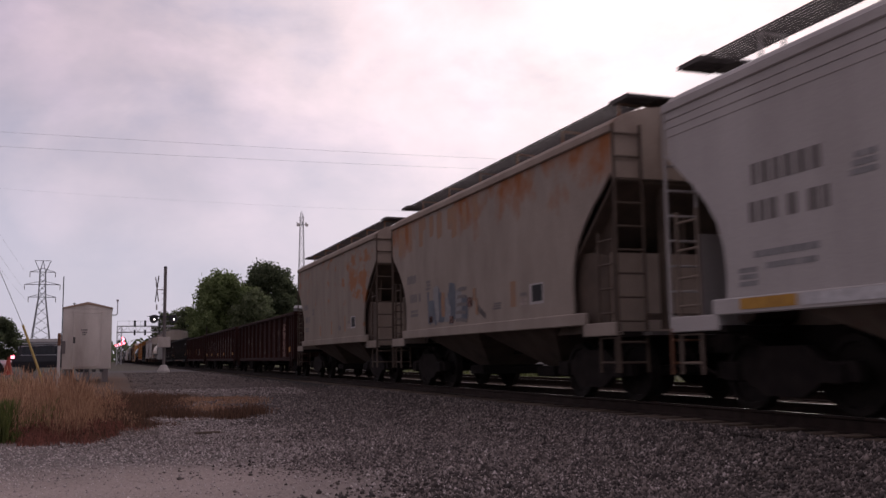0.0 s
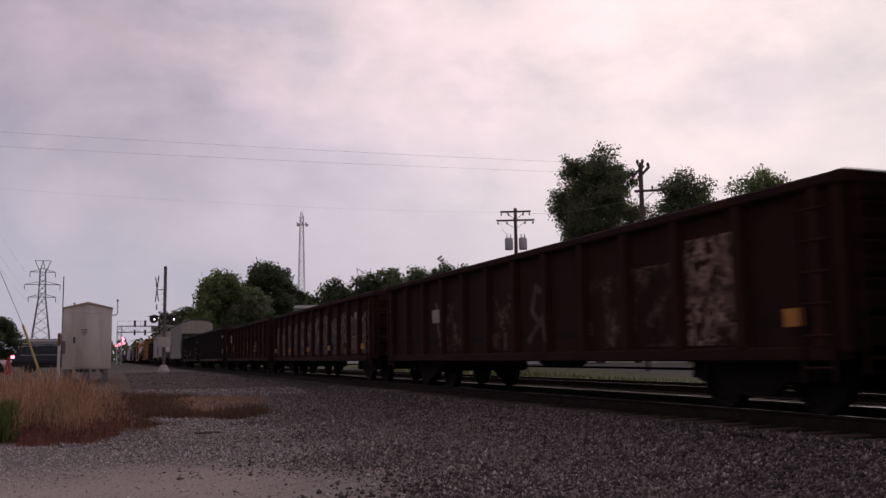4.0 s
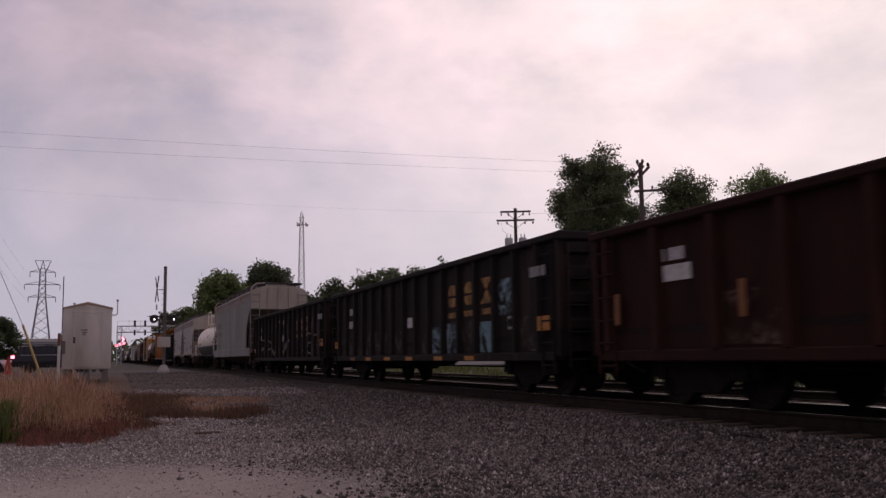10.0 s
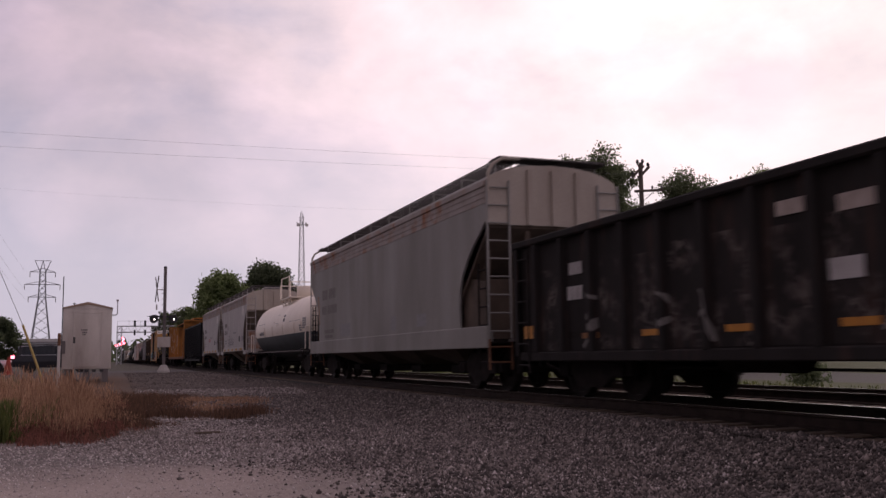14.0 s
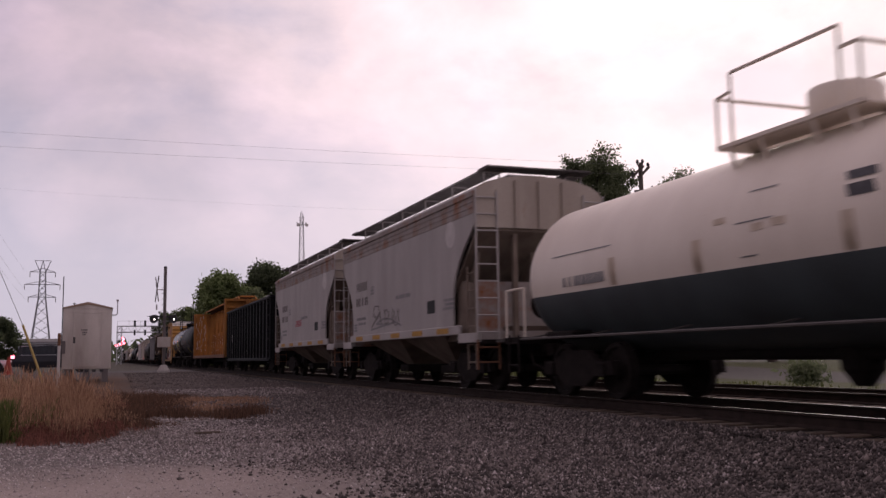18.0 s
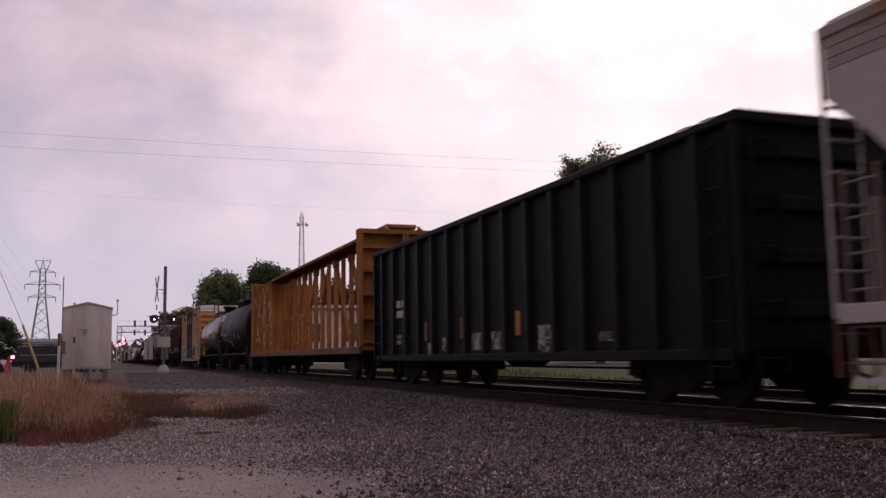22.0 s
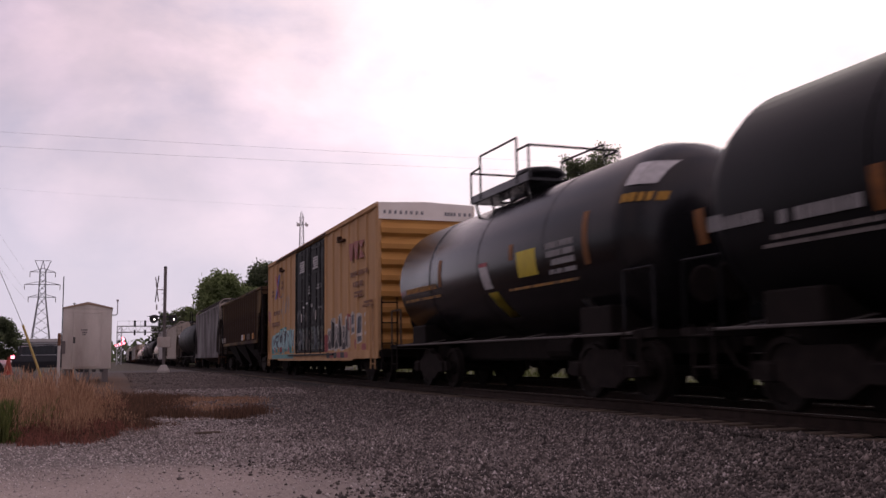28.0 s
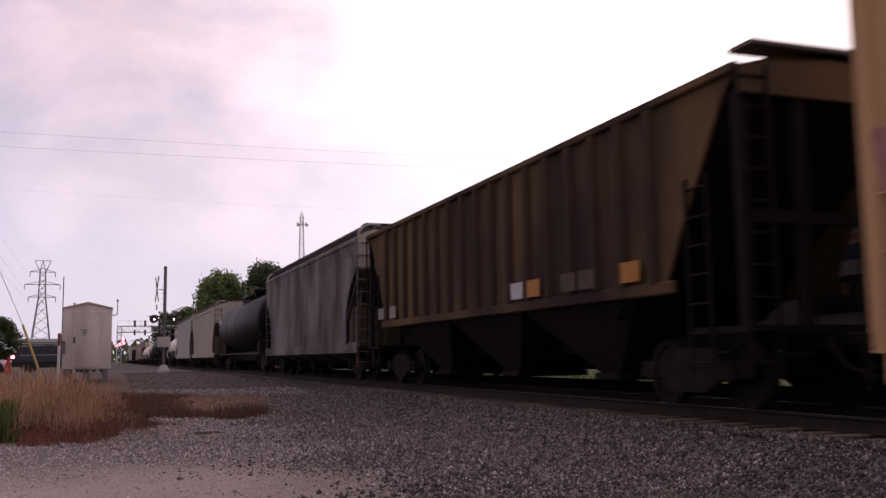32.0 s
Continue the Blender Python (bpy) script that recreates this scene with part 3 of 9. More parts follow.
    crossing = mul(band(Y, 56.5, 57.0, patchy, 0.3), inv(band(Y, 66.0, 66.5, patchy, 0.3)))
    c = mixc(crossing, c, road)
    l.new(c, b.inputs["Base Color"])
    bp = n.new("ShaderNodeBump")
    bp.inputs["Strength"].default_value, bp.inputs["Distance"].default_value = 0.6, 0.04
    l.new(vbw.outputs[0], bp.inputs["Height"])
    l.new(bp.outputs[0], b.inputs["Normal"])
    return m


def axis(steps):
    out, v = [], steps[0][0]
    for a, b, d in steps:
        v = a
        while v < b - 1e-6:
            out.append(v)
            v += d
    out.append(steps[-1][1])
    return out


gx = axis([(-3000, -300, 450), (-300, -40, 26), (-40, -8, 4), (-8, 17, 0.25), (17, 60, 3), (60, 300, 30), (300, 3000, 450)])
gy = axis([(-600, -60, 60), (-60, 4, 8), (4, 26, 0.25), (26, 70, 1.0), (70, 300, 12), (300, 3600, 300)])
gv, gf = [], []
for y in gy:
    for x in gx:
        gv.append((x, y, ground_z(x, y) + ruts(x, y)))
for j in range(len(gy) - 1):
    for i in range(len(gx) - 1):
        a = j * len(gx) + i
        gf.append((a, a + 1, a + 1 + len(gx), a + len(gx)))
gm = bpy.data.meshes.new("ground")
gm.from_pydata(gv, [], gf)
gm.materials.append(ground_material())
gm.shade_smooth()
ground = tagged(new("ground", gm), "gravel and dirt ground with grass verges", "ground", kind="structure")

# loose stones of the ballast bank and the gravel lot
STONE = bpy.data.materials.new("crushed_limestone")
STONE.use_nodes = True
_n, _l = STONE.node_tree.nodes, STONE.node_tree.links
_g = _n.new("ShaderNodeNewGeometry")
_r = _n.new("ShaderNodeValToRGB")
_r.color_ramp.elements[0].color, _r.color_ramp.elements[1].color = (0.025, 0.020, 0.018, 1), (0.24, 0.203, 0.183, 1)
_e = _r.color_ramp.elements.new(0.55)
_e.color = (0.066, 0.054, 0.049, 1)
_l.new(_g.outputs["Random Per Island"], _r.inputs[0])
_l.new(_r.outputs[0], _n["Principled BSDF"].inputs["Base Color"])
_n["Principled BSDF"].inputs["Roughness"].default_value = 0.9


def stones(name, count, seed, spot, size, label, mat=None):
    """Many faceted stones in one mesh; spot(rng, n) gives x and y."""
    rng = np.random.default_rng(seed)
    x, y = spot(rng, count)
    n = len(x)
    z = np.array([ground_z(a, b) + ruts(a, b) for a, b in zip(x, y)])
    base = np.array([(1, 0, 0), (-1, 0, 0), (0, 1, 0), (0, -1, 0), (0, 0, 1), (0, 0, -1)], float)
    tri = np.array([(0, 2, 4), (2, 1, 4), (1, 3, 4), (3, 0, 4), (2, 0, 5), (1, 2, 5), (3, 1, 5), (0, 3, 5)])
    sz = size * rng.lognormal(0, 0.28, n)
    v = base[None] * (0.7 + 0.6 * rng.random((n, 6, 1))) * sz[:, None, None] * (0.7 + 0.6 * rng.random((n, 1, 3)))
    v += rng.normal(0, 0.18, (n, 6, 3)) * sz[:, None, None]
    a = rng.random(n) * 6.283
    c, s = np.cos(a)[:, None], np.sin(a)[:, None]
    v = np.stack([v[..., 0] * c - v[..., 1] * s, v[..., 0] * s + v[..., 1] * c, v[..., 2]], -1)
    v += np.stack([x, y, z + sz * 0.25], -1)[:, None]
    f = (tri[None] + 6 * np.arange(n)[:, None, None]).reshape(-1, 3)
    me = bpy.data.meshes.new(name)
    me.from_pydata(v.reshape(-1, 3).tolist(), [], f.tolist())
    me.materials.append(mat or STONE)
    me.shade_smooth()
    return tagged(new(name, me), label, "gravel", kind="stuff")


PALE = STONE.copy()
PALE.name = "pale_gravel"
for _e, _c in zip([x for x in PALE.node_tree.nodes if x.type == "VALTORGB"][0].color_ramp.elements, ((0.20, 0.168, 0.157), (0.345, 0.30, 0.283), (0.58, 0.52, 0.495))):
    _e.color = (*_c, 1)


def spot_bank(rng, n):
    y = 4 + 26 * rng.random(n) ** 1.5
    x = 7.25 - 3.5 * rng.random(n) ** 1.25 * (1 + 0.15 * np.sin(1.7 * y) + 0.5 * np.abs(rng.normal(0, 0.5, n)))
    return np.maximum(x, -1.0), y


def spot_lot(rng, n):
    y = 8 + 26 * rng.random(n) ** 1.4
    x = -4 + 10.5 * rng.random(n)
    dirt = rng.random(n) < 0.97 * np.clip((13.6 + 0.5 * np.sin(2.3 * x) - y) / 2.4, 0, 1) * np.clip((4.2 + 0.4 * np.sin(1.9 * y) - x) / 1.8, 0, 1)
    grassy = (y > 16.2) & (x < 1.0) & (rng.random(n) < 0.9)
    keep = ~(dirt | grassy)
    return x[keep], y[keep]


def spot_far(rng, n):
    return 6.9 - 6 * rng.random(n), 25 + 28 * rng.random(n)


stones("ballast_stones", 110000, 1, spot_bank, 0.0175, "grey crushed stone ballast on the railway bank")
stones("gravel_stones", 60000, 2, spot_lot, 0.0125, "loose pale gravel beside the railway", PALE)



def spot_mid(rng, n):
    x, y = -0.8 + 7.7 * rng.random(n), 5.0 + 14.5 * rng.random(n)
    wob = 0.9 * np.sin(y * 1.3) + 0.6 * np.sin(y * 2.9 + x) + 0.5 * np.sin(x * 3.1)
    f = np.clip((x + wob * 0.5 + 0.75 * (y - 10.5) - 1.9) / 4.6, 0, 1) * np.clip((20 - y) / 4.0, 0, 1)
    keep = rng.random(n) < f
    return x[keep], y[keep]


def spot_fine(rng, n):
    return -3.5 + 7.5 * rng.random(n), 9.0 + 6.0 * rng.random(n)


MIXED = STONE.copy()
MIXED.name = "mixed_gravel"
for _e, _c in zip([x for x in MIXED.node_tree.nodes if x.type == "VALTORGB"][0].color_ramp.elements, ((0.072, 0.059, 0.054), (0.17, 0.142, 0.131), (0.41, 0.358, 0.33))):
    _e.color = (*_c, 1)
stones("far_gravel_stones", 9000, 3, spot_far, 0.017, "loose grey-brown gravel towards the crossing")
stones("shoulder_stones", 80000, 4, spot_mid, 0.0135, "mixed grey stones at the foot of the bank", MIXED)
stones("fine_gravel", 5000, 5, spot_fine, 0.007, "fine pale gravel trodden into the dirt", PALE)

# ---- tracks ----
M["rail"] = shade("worn_rail_steel", (0.04, 0.028, 0.023), 0.85, dark=(0.02, 0.014, 0.012), scale=5, metal=0.0, spec=0.15)
M["rail_head"] = shade("polished_rail_head", (0.34, 0.33, 0.32), 0.25, metal=1.0, dark=(0.26, 0.25, 0.24), scale=3, bump=0)
M["rail_dull"] = shade("dull_rail_head", (0.12, 0.105, 0.095), 0.5, metal=0.8, dark=(0.075, 0.065, 0.06), scale=3, bump=0)
M["tie"] = shade("creosoted_tie_wood", (0.14, 0.105, 0.078), 0.9, dark=(0.065, 0.048, 0.037), scale=5, fine=40, vary=0.35, bump=0.3)


def railway_track(x, label):
    tr = thing("railway_track", label, "railway track", "double track", Matrix.Translation((x, 0, 0)), kind="structure")
    for s in (-1, 1):
        c = s * 0.7525
        web = [(c - 0.07, -0.18), (c + 0.07, -0.18), (c + 0.07, -0.165), (c + 0.012, -0.14), (c + 0.012, -0.045), (c + 0.036, -0.03), (c + 0.036, -0.003), (c - 0.036, -0.003), (c - 0.036, -0.03), (c - 0.012, -0.045), (c - 0.012, -0.14), (c - 0.07, -0.165)]
        r = part("rail", slab(bmesh.new(), web, "y", -200, 900), M["rail"], tr)
        part("rail_head", cube(c - 0.02, c + 0.02, -200, 900, -0.003, 0.0), M["rail_head"] if x < 10 else M["rail_dull"], r, "shiny worn rail head")
    first = part("tie", cube(-1.3, 1.3, -0.115, 0.115, -0.36, -0.175, 0.012), M["tie"], tr)
    rnd = random.Random(int(x * 10))
    for k in range(130):
        m = Matrix.Translation((rnd.uniform(-0.04, 0.04), 2.5 + k * 0.5 + rnd.uniform(-0.02, 0.02), rnd.uniform(-0.008, 0.004))) @ pose(0, 0, 0, 0, 0, rnd.uniform(-0.8, 0.8))
        if k == 0:
            first.matrix_basis = m
        else:
            again("tie", first, tr, m)
    bm = bmesh.new()
    for k in range(160):
        y = 68 + k * 1.0
        box(bm, -1.3, 1.3, y - 0.12, y + 0.12, -0.33, -0.175)
    tagged(part("far_ties", bm, M["tie"], tr), kind="stuff")
    return tr


railway_track(TRACK1, "near railway track with wooden ties and shiny rails")
railway_track(TRACK2, "far railway track with wooden ties and shiny rails")
# ---- railway cars: local y runs back along the train, x = -1.5 is the side towards the camera ----
CARS = []                      # (car, y of its middle at 0 s)


def truck(car, y):
    """A two-axle truck; its meshes are shared by all cars."""
    if "bolster" not in SHARED:
        bm = cube(-1.0, 1.0, -0.22, 0.22, 0.42, 0.72, 0.03)
        rod(bm, (0, 0, 0.6), (0, 0, 0.86), 0.2, 12)
        SHARED["bolster"] = part("truck", bm, M["truck"], None)
        bm = bmesh.new()
        side = [(-1.22, 0.40), (-1.18, 0.62), (-0.72, 0.62), (-0.42, 0.80), (0.42, 0.80), (0.72, 0.62), (1.18, 0.62), (1.22, 0.40),
                (0.66, 0.38), (0.34, 0.20), (-0.34, 0.20), (-0.66, 0.38)]
        slab(bm, side, "x", -0.06, 0.06)
        for s in (-1, 1):
            box(bm, -0.11, 0.11, s * 0.89 - 0.13, s * 0.89 + 0.13, 0.36, 0.60, 0.02)
        SHARED["frame"] = part("side_frame", bm, M["truck"], None)
        bm = bmesh.new()
        for k in range(-2, 3):
            rod(bm, (0, k * 0.13, 0.27), (0, k * 0.13, 0.5), 0.055, 8)
        SHARED["spring"] = part("spring_group", bm, M["wheel"], None)
        prof = [(0.1, -0.09), (0.16, -0.09), (0.17, -0.02), (0.36, -0.03), (0.38, -0.07), (0.455, -0.07), (0.46, 0.04), (0.485, 0.045), (0.485, 0.07), (0.38, 0.07), (0.36, 0.03), (0.17, 0.04), (0.16, 0.08), (0.1, 0.08)]
        SHARED["wheel"] = part("wheel", lathe(bmesh.new(), prof, "x", 28), M["wheel"], None)
        SHARED["axle"] = part("axle", rod(bmesh.new(), (-1.06, 0, 0), (1.06, 0, 0), 0.085, 10), M["wheel"], None)
        for o in SHARED.values():
            scene.collection.objects.unlink(o)
    t = again("truck", SHARED["bolster"], car, Matrix.Translation((0, y, 0)))
    for s in (-1, 1):
        again("side_frame", SHARED["frame"], t, Matrix.Translation((s * 1.02, 0, 0)))
        again("spring_group", SHARED["spring"], t, Matrix.Translation((s * 1.02, 0, 0)))
        again("axle", SHARED["axle"], t, Matrix.Translation((0, s * 0.89, 0.46)))
        for q in (-1, 1):
            again("wheel", SHARED["wheel"], t, Matrix.Translation((q * 0.75, s * 0.89, 0.46)) @ pose(0, 0, 0, 0, 0, 0 if q < 0 else 180))
    return t


SHARED = {}


def running_gear(car, h, inset=1.9, reach=0.72):
    for s in (-1, 1):
        truck(car, s * (h - inset))
        if ("coupler", reach) not in SHARED:
            bm = cube(-0.09, 0.09, -0.3, reach - 0.2, 0.80, 0.95, 0.02)
            slab(bm, [(-0.18, reach - 0.25), (-0.16, reach), (0.02, reach + 0.06), (0.04, reach - 0.05), (0.17, reach - 0.02), (0.16, reach - 0.25)], "z", 0.72, 1.0)
            bend(bm, [(0.35, 0, 0.9), (0.4, reach * 0.5, 0.55), (0.3, reach, 0.42)], 0.025, 5)
            SHARED[("coupler", reach)] = part("coupler", bm, M["truck"], car)
            o = SHARED[("coupler", reach)]
            o.matrix_basis = pose(0, s * h, 0, 0, 0, 0 if s > 0 else 180)
        else:
            again("coupler", SHARED[("coupler", reach)], car, pose(0, s * h, 0, 0, 0, 0 if s > 0 else 180))


def stile_ladder(car, x, y, z0, z1, along, width, mat, rungs):
    """A ladder of two stiles and rungs; along says which way it is wide."""
    dx, dy = (width, 0) if along == "x" else (0, width)
    ob = part("ladder", cube(x - 0.017, x + 0.017, y - 0.017, y + 0.017, z0, z1), mat, car)
    again("stile", ob, ob, Matrix.Translation((dx, dy, 0)))
    first = None
    for i in range(rungs):
        z = z0 + 0.15 + i * (z1 - z0 - 0.3) / max(1, rungs - 1)
        if first is None:
            first = part("rung", rod(bmesh.new(), (x, y, 0), (x + dx, y + dy, 0), 0.017, 6), mat, ob)
            first.location = (0, 0, z)
        else:
            again("rung", first, ob, Matrix.Translation((0, 0, z)))


def bars(car, name, y0, y1, z0, z1, mat, rows=1, gap=0.4, x=-1.501, label="", tank=None):
    """Painted lettering too small to read: rows of bars with breaks."""
    bm = bmesh.new()
    hgt = (z1 - z0) / (rows + (rows - 1) * gap)
    rnd = random.Random(int(1000 * (y0 + 7 * z0 + 40)))
    for r in range(rows):
        z = z0 + r * hgt * (1 + gap)
        if tank:
            x = -math.sqrt(max(0.01, tank[0] ** 2 - (z + hgt / 2 - tank[1]) ** 2)) - 0.004
        y, end = y0, y1 - rnd.random() * 0.2 * (y1 - y0) * (r > 0)
        while y < end - 0.02:
            w = min(rnd.uniform(0.42, 0.72) * hgt * (1 if hgt > 0.12 else 3), end - y)
            box(bm, x - 0.003, x + 0.01, y, y + w, z, z + hgt)
            y += w + (0.2 if rnd.random() < 0.8 else 0.7) * hgt
    return tagged(part(name, bm, mat, car, label), kind="stuff")


def patch(car, name, y0, y1, z0, z1, mat, x=-1.4985, label="", skew=0.0, tank=None):
    bm = bmesh.new()
    if tank:
        r, zc = tank                      # bent round the shell
        a0, a1 = math.asin(max(-1, min(1, (z0 - zc) / r))), math.asin(max(-1, min(1, (z1 - zc) / r)))
        rows = []
        for i in range(9):
            a, f = a0 + (a1 - a0) * i / 8, i / 8
            px, pz = -(r + 0.006) * math.cos(a), zc + (r + 0.006) * math.sin(a)
            rows.append((bm.verts.new((px, y0 + skew * f, pz)), bm.verts.new((px, y1 + skew * f, pz))))
        for q, w in zip(rows, rows[1:]):
            bm.faces.new((q[0], q[1], w[1], w[0]))
        bmesh.ops.solidify(bm, geom=bm.faces[:], thickness=0.003)
        return part(name, bm, mat, car, label)
    slab(bm, [(y0, z0), (y1, z0), (y1 + skew, z1), (y0 + skew, z1)], "x", x - 0.004, x + 0.01)
    return part(name, bm, mat, car, label)


def side_profile(ys, base, rise, foot, crown):
    """How far a ribbed side stands out at y: ribs at ys, foot and crown their half widths."""
    def at(y):
        d = min((abs(y - c) for c in ys), default=9.0)
        return base + rise * max(0.0, min(1.0, (foot - d) / (foot - crown)))
    cuts = sorted({c + k for c in ys for k in (-foot, -crown, crown, foot)})
    return at, cuts


def spray_on(car, name, mat, shapes, side, label="", off=0.004):
    """Flat painted shapes, outlines of (y, z), laid over the side so that they follow its ribs."""
    at, cuts = side
    bm = bmesh.new()
    for k, sh in enumerate(shapes):
        f = bm.faces.new([bm.verts.new((0.0004 * (k % 5), y, z)) for y, z in sh])
        lo, hi = min(p[0] for p in sh), max(p[0] for p in sh)
        part_of = [f]
        for c in cuts:
            if lo + 0.005 < c < hi - 0.005:
                geom = part_of + list({e for q in part_of for e in q.edges}) + list({v for q in part_of for v in q.verts})
                r = bmesh.ops.bisect_plane(bm, geom=geom, plane_co=(0, c, 0), plane_no=(0, 1, 0))
                part_of = [g for g in r["geom"] if isinstance(g, bmesh.types.BMFace)]
    for v in bm.verts:
        v.co.x = -at(v.co.y) - off - v.co.x
    return tagged(part(name, bm, mat, car, label), kind="stuff")


def ribbon(pts, width):
    """A brush stroke along the points as a run of four-cornered shapes."""
    out = []
    for (a, b), (c, d) in zip(pts, pts[1:]):
        n = math.hypot(c - a, d - b) or 1e-6
        u, v = (c - a) / n * width * 0.35, (d - b) / n * width * 0.35
        p, q = -(d - b) / n * width / 2, (c - a) / n * width / 2
        out.append([(a - u + p, b - v + q), (a - u - p, b - v - q), (c + u - p, d + v - q), (c + u + p, d + v + q)])
    return out


def scrawl(rr, y0, y1, z0, z1):
    """One meaningless looping mark within the box."""
    w, h = y1 - y0, z1 - z0
    kind = rr.randrange(5)
    if kind == 0:
        g = [(0.9, 0.85), (0.5, 1.0), (0.15, 0.75), (0.35, 0.5), (0.8, 0.4), (0.7, 0.1), (0.2, 0.0)]
    elif kind == 1:
        g = [(0.0, 0.1), (0.3, 0.9), (0.6, 1.0), (0.75, 0.6), (0.4, 0.35), (0.2, 0.6), (0.95, 0.05)]
    elif kind == 2:
        g = [(1.0, 0.7), (0.6, 1.0), (0.15, 0.7), (0.1, 0.25), (0.5, 0.0), (0.85, 0.25), (0.5, 0.55)]
    elif kind == 3:
        g = [(0.0, 0.2), (0.25, 0.95), (0.45, 0.3), (0.65, 0.9), (0.8, 0.25), (1.0, 0.8)]
    else:
        g = [(0.05, 0.9), (0.2, 0.15), (0.5, 0.05), (0.75, 0.45), (0.9, 1.0), (0.6, 0.75)]
    return [(y0 + w * (a + rr.uniform(-0.06, 0.06)), z0 + h * (b + rr.uniform(-0.06, 0.06))) for a, b in g]


def blob(y0, y1, z0, z1, n=12, wobble=0.16):
    """A rounded, uneven filled shape within the box."""
    cy, cz, w, h = (y0 + y1) / 2, (z0 + z1) / 2, (y1 - y0) / 2, (z1 - z0) / 2
    out = []
    for i in range(n):
        a = 2 * math.pi * i / n
        c, q = math.cos(a), math.sin(a)
        k = rr.uniform(1 - wobble, 1 + wobble)
        out.append((cy + w * k * math.copysign(abs(c) ** 0.4, c), cz + h * k * math.copysign(abs(q) ** 0.4, q)))
    return out


FLAT = side_profile([], 1.5, 0, 1, 0)


def dome_patch(car, name, y0, y1, z0, z1, mat, tank, label=""):
    """A patch bent over the rounded head of a tank of half length h."""
    r, zc, h = tank
    prof = [(h, 0.0), (h - 0.06, 0.45 * r), (h - 0.2, 0.75 * r), (h - 0.4, 0.92 * r), (h - 0.72, r), (0, r)]

    def rad(y):
        for (a, p), (b, q) in zip(prof, prof[1:]):
            if b <= abs(y) <= a:
                return p + (q - p) * (a - abs(y)) / (a - b)
        return 0.0
    bm = bmesh.new()
    n = 8
    grid = []
    for i in range(n + 1):
        y = y0 + (y1 - y0) * i / n
        grid.append([bm.verts.new((-math.sqrt(max(0.001, (rad(y) + 0.012) ** 2 - (z0 + (z1 - z0) * j / n - zc) ** 2)), y - 0.012, z0 + (z1 - z0) * j / n)) for j in range(n + 1)])
    for i in range(n):
        for j in range(n):
            bm.faces.new((grid[i][j], grid[i + 1][j], grid[i + 1][j + 1], grid[i][j + 1]))
    return part(name, bm, mat, car, label)


